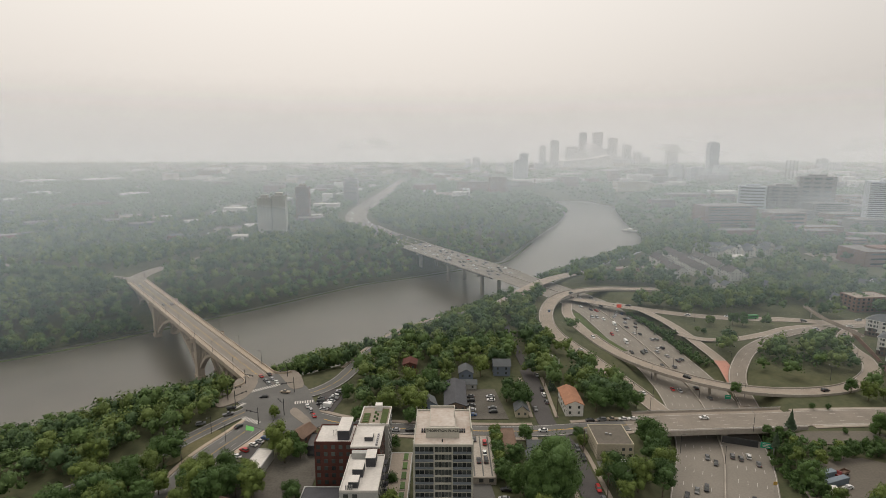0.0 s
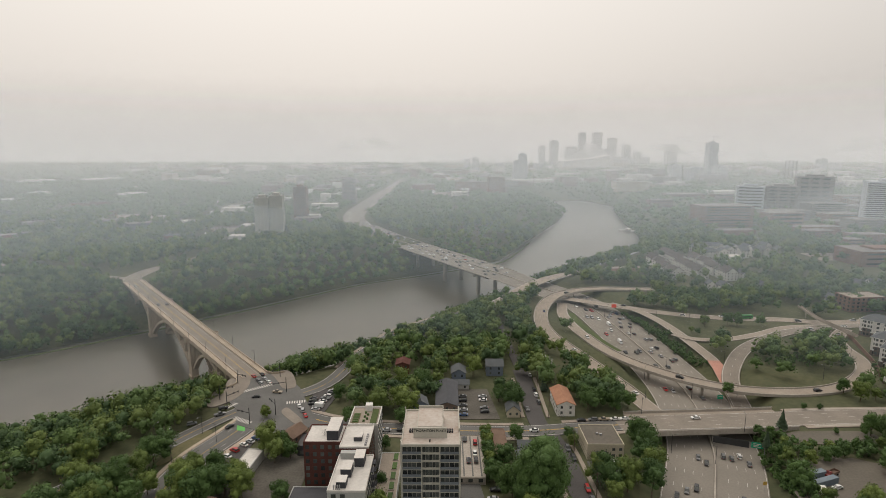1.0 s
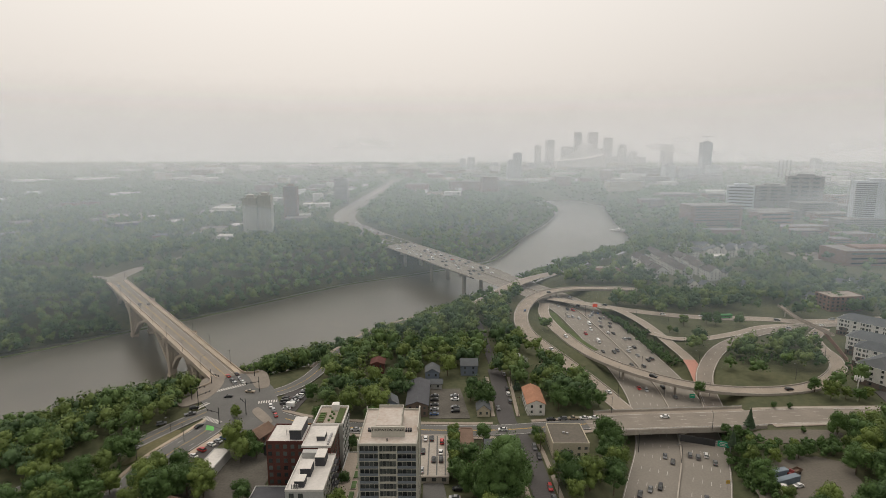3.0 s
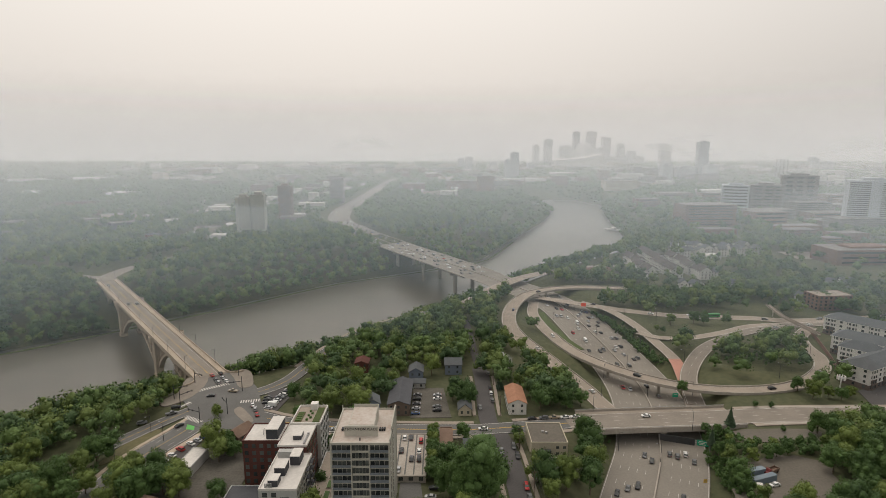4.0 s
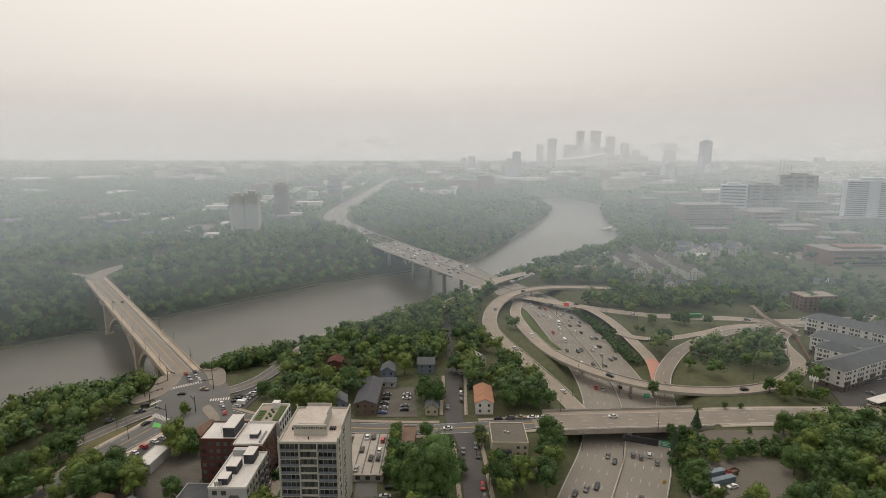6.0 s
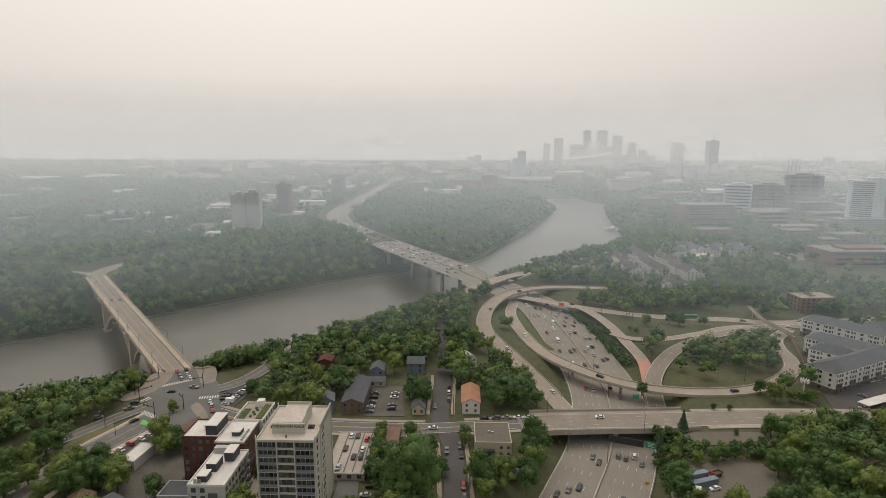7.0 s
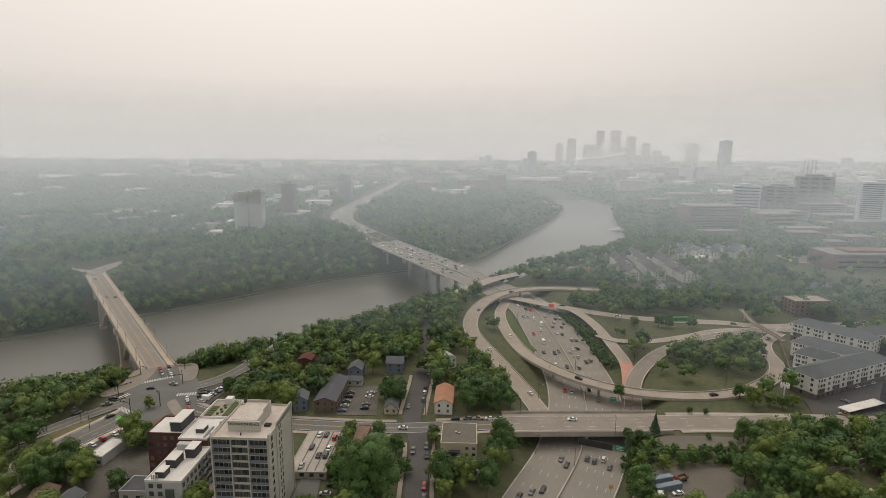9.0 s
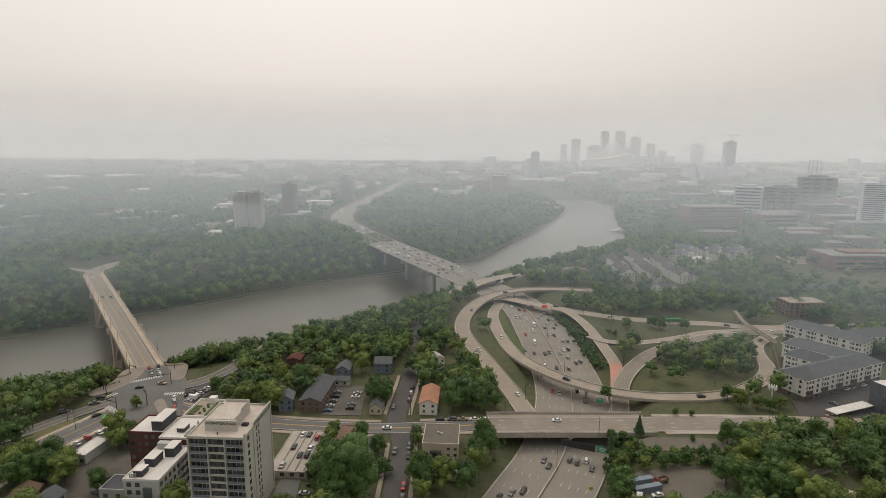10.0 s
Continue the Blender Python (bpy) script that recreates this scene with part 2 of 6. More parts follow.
# ---- plan: river, freeway, roads ----
BANK_FAR = [(-1500, -560), (-700, 140), (-470, 338), (-344, 413.8), (-267.5, 481.9), (-194.2, 556.8), (-99.5, 659.6), (-33.1, 704.7), (27.9, 749.8), (89.2, 803.7), (150.7, 964.6), (251.5, 1221.6), (318.7, 1436.2), (300, 1640), (120, 1760)]
BANK_NEAR = [(250, 1860), (420, 1760), (470, 1600), (393.3, 1272.5), (352.2, 1029.5), (318.9, 906), (230.9, 796.1), (141.2, 700.8), (75.6, 618.8), (13.1, 537.2), (-57, 440.1), (-109.4, 390.1), (-166, 347), (-203, 319), (-242, 286), (-300, 233), (-540, 30), (-1280, -720)]
RIVER = np.array(BANK_FAR + BANK_NEAR, float)
FREEWAY = curve([(20, 60, -7), (79.1, 139.7, -7), (115.1, 210.1, -7), (133.9, 255.1, -7), (145.4, 318.7, -7), (140.6, 417.8, -6.5), (128, 495.4, -5.5), (85.7, 571.2, -4), (13.5, 685.4, -2), (-57.3, 801.3, -1), (-114.6, 905, 0.1), (-158.7, 1017, 0.3), (-181.5, 1151.2, 0.5), (-182.5, 1393.4, 0.8), (-176, 1850, 1), (-172, 2300, 1)], 8)
OUTER = curve([(258.6, 512.3, 0.5), (197.8, 522.5, 0.5), (147.7, 523.4, 1), (115.9, 509.5, 1), (95.2, 482.5, 1), (81.6, 441.2, 0.5), (79.9, 398.2, -0.5), (96.1, 345.8, -2), (109.4, 308.8, -4.5), (118.6, 279.5, -6.6), (121.8, 261.8, -6.8)], 5)
INNER = curve([(110, 494.7, -5.2), (103.4, 454.6, -4.8), (107.8, 397.2, -3.2), (117.1, 353.3, -1), (135.4, 321.3, 0.4), (156.7, 303.2, 0.6), (177.9, 295.7, 0.5), (204.3, 295.4, 0.2), (231.6, 303.1, 0), (256.9, 322.6, 0), (270.9, 344.9, 0), (275.8, 366.9, 0), (284.7, 387, 0), (304.9, 407.5, 0)], 5)
DIAG = curve([(148.1, 476.7, 0), (163.3, 457.7, 0), (171.6, 430.6, 0), (174.9, 403.2, 0), (177.2, 371.8, -1), (178.4, 348.2, -2.2), (174.6, 325.4, -4), (165.8, 290.5, -6.6), (156, 262.5, -6.8)], 5)
LINK = curve([(170.9, 395.2, 0), (182.1, 383.8, 0), (204.4, 383.5, 0), (235.6, 396.3, 0), (261.9, 410, 0), (302.7, 416.3, 0)], 5)
BIG = curve([(167.9, 290.6, -6.3), (173.7, 314.5, -4), (183.6, 334.5, -1.6), (203.6, 360.8, 0), (228.7, 382.3, 0), (258, 400, 0), (302.8, 413.4, 0), (424.2, 432, 0)], 5)
UPPER = curve([(116, 502.8, -3), (143.1, 475.6, -0.6), (183.5, 448.7, 0), (221, 435.3, 0), (269.8, 430.1, 0), (319.1, 423.8, 0), (477, 449.1, 0), (800, 500, 0)], 6)
RAMP_UP = curve([(38.9, 472.6, -4), (60.5, 502.5, -2), (80.1, 528.4, 0.5), (105.6, 562.4, 1), (139.1, 592.8, 0.5), (186.8, 619.3, 0), (257, 637.2, 0)], 6)
FRANKLIN = curve([(-70.5, 267.1, 0), (-48.9, 257.8, 0), (-19.4, 253.1, 0), (34.9, 250.9, 0), (69.8, 254.6, 0), (104.7, 259.4, 0), (160, 263.1, 0), (231, 267.2, 0), (420, 266, 0), (800, 260, 0)], 6)
BRIDGE = curve([(-88, 288.5, 0), (-111, 316, 0), (-212, 435.5, 0), (-313, 555, 0)], 6)
BRIDGE_END = curve([(-313, 555, 0), (-322, 572, 0), (-324, 600, 0), (-319, 622, 0), (-309, 645, 0), (-296, 690, 0)], 6)
WEST_ROAD = curve([(-318, 565, 0), (-344, 574, 0), (-400, 594, 0), (-520, 640, 0), (-790, 746, 0)], 8)
PARKWAY = curve([(-125, 120, 0), (-110.5, 186.2, 0), (-105.6, 223.4, 0), (-96.8, 248, 0), (-90, 269.6, 0), (-88.1, 288.1, 0)], 5)
LOWER_ROAD = curve([(-170.9, 174.3, 0), (-129.9, 227.8, 0), (-117.3, 248.5, 0), (-107.5, 264.3, 0), (-95.8, 280.1, 0), (-88.1, 288.1, 0)], 5)
NORTH_ROAD = curve([(-90, 284.2, 0), (-73.4, 294.3, 0), (-62.7, 309.2, 0), (-55.9, 333.7, 0), (-47.1, 363.1, 0), (-27.6, 402.5, 0), (9.5, 442.5, -1), (38.9, 472.6, -4)], 5)
SE_ROAD = curve([(-86.1, 279.4, 0), (-71.5, 263.2, 0), (-58.7, 253.7, 0)], 4)
SIDE = curve([(61.1, 149.4, 0), (58.1, 199.1, 0), (55.9, 238.6, 0), (50.3, 260.1, 0), (50.6, 306.3, 0), (49.9, 326.9, 0)], 6)
LANE = curve([(49.9, 326.9, 0), (48.3, 356.2, 0), (45.1, 424.3, 0)], 6)


def dist_line(x, y, line):
    """Distance in plan from points to a line, and the line's height at the nearest place."""
    best, z = np.full(x.shape, 1e9), np.zeros(x.shape)
    for a, b in zip(line[:-1], line[1:]):
        d = b[:2] - a[:2]
        u = np.clip(((x - a[0]) * d[0] + (y - a[1]) * d[1]) / (d @ d + 1e-9), 0, 1)
        r = np.hypot(x - a[0] - u * d[0], y - a[1] - u * d[1])
        z = np.where(r < best, a[2] + u * (b[2] - a[2]), z)
        best = np.minimum(r, best)
    return best, z


def river_distance(x, y):
    """Metres from the river's edge, negative in the water."""
    ring = np.vstack([RIVER, RIVER[:1]])
    d, _ = dist_line(x, y, np.hstack([ring, np.zeros((len(ring), 1))]))
    inside = np.zeros(x.shape, bool)
    for (ax, ay), (bx, by) in zip(ring[:-1], ring[1:]):
        inside ^= ((ay > y) != (by > y)) & (x < (bx - ax) * (y - ay) / (by - ay + 1e-12) + ax)
    return np.where(inside, -d, d)


def ease(u):
    u = np.clip(u, 0, 1)
    return u * u * (3 - 2 * u)


CUTS = [(FREEWAY[FREEWAY[:, 1] < 640], 23), (OUTER[OUTER[:, 1] < 405], 7), (INNER[(INNER[:, 1] > 350) & (INNER[:, 0] < 130)], 6.5), (DIAG, 6), (BIG, 6), (UPPER[:12], 6)]


def ground_height(x, y):
    x, y = np.asarray(x, float), np.asarray(y, float)
    d = river_distance(x, y)
    z = np.where(d < 0, -33.0, -31 + 30.65 * ease(d / 80))
    for line, half in CUTS:
        r, zl = dist_line(x, y, line)
        z = np.where(r < half + 12, np.minimum(z, (zl - 0.45) + (0.1 - zl) * ease((r - half) / 12)), z)
    return z


def spread(lo, hi, step, far_lo, far_hi, grow=1.18):
    mid = list(np.arange(lo, hi + 0.1, step))
    a, s = [lo], step
    while a[-1] > far_lo:
        s *= grow
        a.append(a[-1] - s)
    b, s = [hi], step
    while b[-1] < far_hi:
        s *= grow
        b.append(b[-1] + s)
    return np.array(a[:0:-1] + mid + b[1:])


gx, gy = spread(-420, 420, 5, -4900, 4900), spread(130, 860, 5, -900, 4950)
GX, GY = np.meshgrid(gx, gy)
GZ = ground_height(GX.ravel(), GY.ravel())
nx = len(gx)
idx = (np.arange(len(gy) - 1)[:, None] * nx + np.arange(nx - 1)[None]).ravel()
mass("ground", np.stack([GX.ravel(), GY.ravel(), GZ], 1), np.stack([idx, idx + 1, idx + nx + 1, idx + nx], 1), M_GROUND, "grassy and wooded city ground cut by a river valley", "structure", "ground", True)
Geo().poly([(-1600, -900, -30), (700, -900, -30), (700, 2000, -30), (-1600, 2000, -30)]).make("water", M_WATER, None, "wide grey-brown river with a calm hazy sheen", "structure", "water")

# ---- roads ----
LIFT = iter(np.arange(0, 0.4, 0.012))


def road(name, line, half, material, label, thick=0.35, lanes=(), yellow=(), edge=True):
    line = line + (0, 0, next(LIFT))
    ob = ribbon(Geo(), line, -half, half, 0.0, thick).make(name, material, None, label, "structure", "road")
    g = Geo()
    for off in lanes:
        dashes(g, line, off)
    if edge:
        for off in (-half + 0.5, half - 0.5):
            ribbon(g, line, off - 0.1, off + 0.1, 0.02, 0.015)
    if g.f:
        g.make("lane_marking", M_PAINT, ob)
    if yellow:
        g = Geo()
        for off in yellow:
            ribbon(g, line, off - 0.1, off + 0.1, 0.02, 0.015)
        g.make("centre_line", M_YELLOW, ob)
    return ob


def barrier(name, line, off, high=0.9, wide=0.35, parent=None, material=None, low=0.0):
    return ribbon(Geo(), line, off - wide / 2, off + wide / 2, high, high + low).make(name, material or M_CONCRETE, parent)


road("road_side", SIDE, 4.5, M_DARK_ASPHALT, "narrow dark asphalt residential street", edge=False)
fw = road("freeway", FREEWAY, 20.5, M_FREEWAY, "wide divided concrete freeway with many lanes", 0.4, (-16, -12.4, -8.8, -5.2, 5.2, 8.8, 12.4, 16))
barrier("median_barrier", FREEWAY, 0, 0.9, 0.6, fw)
road("ramp_outer", OUTER, 5.5, M_PAVE, "curved concrete exit ramp on low piers", 1.0, (0,))
road("ramp_flyover", INNER, 4.6, M_PAVE, "curved concrete flyover ramp above the freeway", 1.0)
road("ramp_diagonal", DIAG, 4.0, M_PAVE, "pale concrete entrance ramp to the freeway")
road("ramp_link", LINK, 3.6, M_PAVE, "short pale concrete link road")
road("ramp_loop", BIG, 5.0, M_DECK, "curved worn concrete ramp", lanes=(0,))
road("road_upper", UPPER, 5.5, M_PAVE, "pale concrete two-lane service road", lanes=(0,))
road("ramp_bridge", RAMP_UP, 6.5, M_PAVE, "concrete road bridge beside the river")
road("avenue", FRANKLIN[FRANKLIN[:, 0] < 96], 5.2, M_ASPHALT, "worn asphalt avenue between houses", 0.5, (), (-0.2, 0.2))
road("avenue_bridge_road", FRANKLIN[FRANKLIN[:, 0] > 88], 7.5, M_DECK, "pale concrete avenue crossing over the freeway", 0.5, (-3.7, 0, 3.7))
road("road_west", WEST_ROAD, 4, M_DECK, "asphalt road on the far river bank")
road("road_bridgehead", BRIDGE_END, 8.5, M_DECK, "asphalt road curving off the bridge")
road("parkway", PARKWAY, 7.0, M_ASPHALT, "asphalt parkway with bicycle lanes", lanes=(-3.5, 3.5), yellow=(0,))
road("parkway_lower", LOWER_ROAD, 4.5, M_ASPHALT, "two-lane asphalt parkway below the trees", yellow=(0,))
road("road_north", NORTH_ROAD, 5, M_ASPHALT, "two-lane asphalt river road among trees", yellow=(0,))
road("road_lane", LANE, 2.6, M_DARK_ASPHALT, "narrow shaded lane between trees", edge=False)
ribbon(Geo(), curve([(x, y, -29.7) for x, y in BANK_FAR[2:11]], 8), -2.6, 0.3, 0.0, 2.0).make("river_bank", M_GRASS, None, "narrow pale grassy shoreline below the trees", "structure", "bank")
# ---- bridges ----
deck_w = 9.2
bridge = empty("arch_bridge", -212, 435.5, 0, 0, "long tan concrete open-spandrel arch bridge over the river", "bridge")


def under(ob, parent):
    ob.parent = parent
    ob.matrix_parent_inverse = parent.matrix_world.inverted()
    return ob


BL = BRIDGE[BRIDGE[:, 1] > 302]
BP = BRIDGE[BRIDGE[:, 1] > 315]
under(ribbon(Geo(), BL, -deck_w, deck_w, -0.02, 1.2).make("deck", M_DECK), bridge)
for sgn in (-1, 1):
    off = sgn * (deck_w - 1.7)
    under(ribbon(Geo(), BP, off - 1.7, off + 1.7, 0.18, 0.16).make("sidewalk", M_TANCRETE), bridge)
    under(ribbon(Geo(), BP, sgn * deck_w - 0.22, sgn * deck_w + 0.22, 1.2, 2.9).make("parapet", M_TANCRETE), bridge)
    under(ribbon(Geo(), BP, sgn * (deck_w - 3.5) - 0.15, sgn * (deck_w - 3.5) + 0.15, 0.8, 0.8).make("traffic_barrier", M_TANCRETE), bridge)
for o in (-0.25, 0.25):
    under(ribbon(Geo(), BL, o - 0.05, o + 0.05, 0.02, 0.015).make("centre_line", M_YELLOW), bridge)
for o in (-4.4, 4.4):
    under(ribbon(Geo(), BL, o - 0.07, o + 0.07, 0.02, 0.015).make("edge_line", M_PAINT), bridge)
for o, flare in ((-deck_w, -1), (deck_w, 1)):
    e0, s0 = BP[0], sides(BP)[0]
    t0 = np.array([s0[1], -s0[0], 0])
    fl0 = curve([tuple(e0 + s0 * o), tuple(e0 + s0 * (o + flare * 1.2) + t0 * 4), tuple(e0 + s0 * (o + flare * 4) + t0 * 6.5), tuple(e0 + s0 * (o + flare * 8) + t0 * 7.2)], 1.5)
    under(ribbon(Geo(), fl0, -0.2, 0.2, 1.3, 2.0).make("parapet", M_TANCRETE), bridge)
ax, ay = np.array([-111.0, 316.0]), np.array([-313.0, 555.0])
along = (ay - ax) / np.linalg.norm(ay - ax)
across = np.array([along[1], -along[0]])
LEN = np.linalg.norm(ay - ax)


def bpt(s, o, z):
    p = ax + along * s + across * o
    return (p[0], p[1], z)


def slab_between(section, s0, s1):
    """A solid whose section (offset across, height) runs from s0 to s1 along the bridge."""
    g, m = Geo(), len(section)
    g.v += [bpt(s, o, z) for s in (s0, s1) for o, z in section]
    g.f += [tuple(range(m)), tuple(range(2 * m - 1, m - 1, -1))]
    g.f += [(i, m + i, m + (i + 1) % m, (i + 1) % m) for i in range(m)]
    return g


PIERS = [95.0, 214.0]
for s in PIERS:
    for o in (-6.9, 6.9):
        g = Geo()
        for half_s, half_o, z0, z1 in ((3.9, 2.9, -34, -27.6), (3.2, 2.3, -27.6, -3.0), (3.5, 2.6, -3.0, -1.2)):
            g.prism([bpt(s + a * half_s, o + b * half_o, 0)[:2] for a, b in ((-1, -1), (1, -1), (1, 1), (-1, 1))], z0, z1)
        under(g.make("pier", M_TANCRETE), bridge)
    arc = [(4.6 * math.cos(a), -13 + 5.2 * math.sin(a)) for a in np.linspace(0, math.pi, 13)]
    under(slab_between([(4.6, -1.2)] + arc + [(-4.6, -1.2)], s - 2.6, s + 2.6).make("cross_arch", M_TANCRETE), bridge)
    for sgn in (-1, 1):
        c = np.array(bpt(s, sgn * (deck_w + 0.2), 0))
        turn = math.atan2(across[1] * sgn, across[0] * sgn)
        ring = [(c[0] + 2.5 * math.cos(turn + a), c[1] + 2.5 * math.sin(turn + a)) for a in np.linspace(-math.pi / 2, math.pi / 2, 9)]
        ob = under(Geo().prism(ring, -2.4, 0.2).make("overlook", M_TANCRETE), bridge)
        under(ribbon(Geo(), np.array([(x, y, 0.2) for x, y in ring]), -0.15, 0.15, 1.0, 1.2).make("overlook_parapet", M_TANCRETE), bridge)
for s0, s1, zb in ((24.0, PIERS[0], -23), (PIERS[0], PIERS[1], -27), (PIERS[1], 285.0, -23)):
    for o in (-6.0, 6.0):
        g, m = Geo(), 20
        rows = []
        for i in range(m + 1):
            u = i / m
            s = s0 + (s1 - s0) * u
            z = zb + (-3.2 - zb) * (1 - (2 * u - 1) ** 2)
            th = 1.4 + 1.6 * abs(2 * u - 1)
            rows.append([bpt(s, o - 1.6, z), bpt(s, o + 1.6, z), bpt(s, o + 1.6, z - th), bpt(s, o - 1.6, z - th)])
        for r0, r1 in zip(rows[:-1], rows[1:]):
            k = len(g.v)
            g.v += r0 + r1
            g.f += [(k + a, k + b, k + 4 + b, k + 4 + a) for a, b in ((0, 1), (1, 2), (2, 3), (3, 0))]
        under(g.make("arch_rib", M_TANCRETE), bridge)
        for i in range(1, m, 2):
            u = i / m
            s = s0 + (s1 - s0) * u
            z = zb + (-3.2 - zb) * (1 - (2 * u - 1) ** 2)
            if z < -5:
                under(Geo().prism([bpt(s + a, o + b, 0)[:2] for a, b in ((-0.5, -1.4), (0.5, -1.4), (0.5, 1.4), (-0.5, 1.4))], z - 0.5, -1.1).make("spandrel_column", M_TANCRETE), bridge)
for s in (24.0, 12.0, 285.0, 299.0):
    under(slab_between([(-7.6, -1.2), (7.6, -1.2), (7.6, -26), (-7.6, -26)], s - 0.9, s + 0.9).make("bent", M_TANCRETE), bridge)

# freeway bridge over the river
FB = FREEWAY[(FREEWAY[:, 1] > 600) & (FREEWAY[:, 1] < 960)]
FBD = FREEWAY[(FREEWAY[:, 1] > 585) & (FREEWAY[:, 1] < 960)]
fb = empty("girder_bridge", -20.6, 737.6, 0, 0, "wide steel girder freeway bridge on concrete piers", "bridge")
under(ribbon(Geo(), FBD, -22.5, 22.5, 0.05, 0.04).make("deck", M_FREEWAY), fb)
under(ribbon(Geo(), FBD, -0.3, 0.3, 0.95, 0.9).make("median_barrier", M_CONCRETE), fb)
g = Geo()
for off in (-18, -14.4, -10.8, -7.2, 7.2, 10.8, 14.4, 18):
    dashes(g, FBD, off, top=0.08)
tagged(under(g.make("lane_marking", M_PAINT), fb), kind="stuff")
for off in (-17, -11, -5, 5, 11, 17):
    under(ribbon(Geo(), FB, off - 0.3, off + 0.3, -0.4, 3.0).make("girder", M_DARKMETAL), fb)
for off in (-22.6, 22.6):
    under(ribbon(Geo(), FB, off - 0.25, off + 0.25, 0.95, 1.6).make("parapet", M_CONCRETE), fb)
sd = sides(FB)
for i in range(3, len(FB) - 2, 8):
    c, s = FB[i], sd[i]
    zg = min(-30.0, float(ground_height(c[0:1], c[1:2])[0]))
    g = Geo()
    t = np.array([-s[1], s[0], 0])
    cap = [tuple((c + s * a + t * b)[:2]) for a, b in ((-19, -1.2), (19, -1.2), (19, 1.2), (-19, 1.2))]
    g.prism(cap, c[2] - 5.6, c[2] - 3.3)
    for o in (-12, 12):
        q = c + s * o
        g.tube((q[0], q[1], zg - 3), (q[0], q[1], c[2] - 5.5), 2.2, 2.2, 10)
    under(g.make("pier", M_CONCRETE), fb)

# avenue overpass and flyover structure
ov = empty("overpass", 137.9, 262.1, -7.3, 0, "concrete girder overpass with low side parapets", "bridge")
OV = FRANKLIN[(FRANKLIN[:, 0] > 92) & (FRANKLIN[:, 0] < 178)]
for off in (-8.9, 8.9):
    under(ribbon(Geo(), OV, off - 1.4, off + 1.4, 0.15, 1.2).make("sidewalk", M_PAVE), ov)
    under(ribbon(Geo(), OV, off * 1.155 - 0.2, off * 1.155 + 0.2, 1.2, 2.6).make("parapet", M_CONCRETE), ov)
for off in (-9, -4.5, 0, 4.5, 9):
    under(ribbon(Geo(), OV, off - 0.3, off + 0.3, -0.5, 1.4).make("girder", M_DARKMETAL), ov)
PO = sides(OV)
for i in range(0, len(OV), 1):
    for off in (-10.28, 10.28):
        c = OV[i] + PO[i] * off
        under(Geo().box(c[0] - 0.18, c[1] - 0.28, 1.1, c[0] + 0.18, c[1] + 0.28, 1.75).make("post", M_CONCRETE), ov)
for off in (-10.28, 10.28):
    for z in (1.45, 1.7):
        under(ribbon(Geo(), OV, off - 0.05, off + 0.05, z, 0.08).make("rail", M_STEEL), ov)
g = Geo()
for o in (-8, 0, 8):
    g.box(134.5, 262 + o - 0.6, -7.6, 135.7, 262 + o + 0.6, -1.8)
g.box(134.3, 251.5, -2.2, 135.9, 272.5, -1.4)
under(g.make("pier", M_CONCRETE), ov)
fl = empty("flyover", 149.6, 307.9, -7, 0, "curved concrete flyover with side barriers", "bridge")
for line, half, bb in ((INNER[18:62], 4.6, fl), (OUTER[:70], 5.5, fl)):
    for off in (-half, half):
        under(ribbon(Geo(), line, off - 0.2, off + 0.2, 0.85, 1.6).make("barrier", M_CONCRETE), bb)
for line in (INNER[26:50:6], OUTER[16:46:5]):
    for p in line:
        zg = float(ground_height(p[0:1], p[1:2])[0])
        if zg < p[2] - 2.5:
            under(Geo().tube((p[0], p[1], zg - 0.5), (p[0], p[1], p[2] - 0.9), 0.8, 0.8, 8).make("pier", M_CONCRETE), fl)


# ---- paved areas ----
def area(name, ring, material, label, z=-0.02, thick=0.3):
    return Geo().prism(ring, z - thick, z).make(name, material, None, label, "structure", "pavement")


area("junction", [(-119.2, 289.3), (-109.4, 314.7), (-95.8, 322.9), (-78.3, 300), (-58.7, 257.6), (-64.6, 251.6), (-80.3, 247.4), (-92.9, 253.9), (-98.8, 256.7), (-104.6, 273.1), (-113.3, 283.6)], M_ASPHALT, "broad asphalt road junction with worn markings", 0.27, 0.6)
area("parking_lot_back", [(11.1, 263.2), (31.9, 263.6), (27.8, 298.8), (11, 298.4)], M_YARD, "worn brown asphalt parking lot behind houses")
area("parking_lot_bridge", [(-70.5, 267.1), (-58.8, 267.4), (-53.9, 298.7), (-68.5, 298.3)], M_DARK_ASPHALT, "small asphalt parking lot under trees")
area("parking_lot_corner", [(-101.7, 221.5), (-86.1, 217.9), (-84.1, 245.3), (-92, 247.1)], M_DARK_ASPHALT, "small corner parking lot")
area("yard", [(-93, 176.7), (-53.8, 177.4), (-53.8, 236.2), (-74.4, 235.8), (-78.3, 208.3), (-93, 208)], M_YARD, "gravel and broken asphalt yard behind shops")
lot_rng = random.Random(21)
area("dirt_lot", [(168 + (24 + lot_rng.uniform(-3, 3)) * math.cos(a) + 4 * math.sin(a), 207 + (22 + lot_rng.uniform(-3, 3)) * math.sin(a) + 7 * math.cos(a)) for a in np.arange(40) * math.pi / 20], M_GRAVEL, "bare gravel storage lot")
area("gravel_strip", [(163.2, 243.8), (168.3, 240), (180.5, 239.6), (192.7, 240.5), (204.9, 238.7), (209.9, 244.8), (207.8, 251.8), (190.5, 252.4), (172.3, 251.6), (165.2, 248.8)], M_GRAVEL, "gravel strip beside the avenue")
area("office_parking", [(66, 210.1), (85, 210.5), (84.9, 225.3), (65.9, 224.9)], M_ASPHALT, "small asphalt parking area before the office")
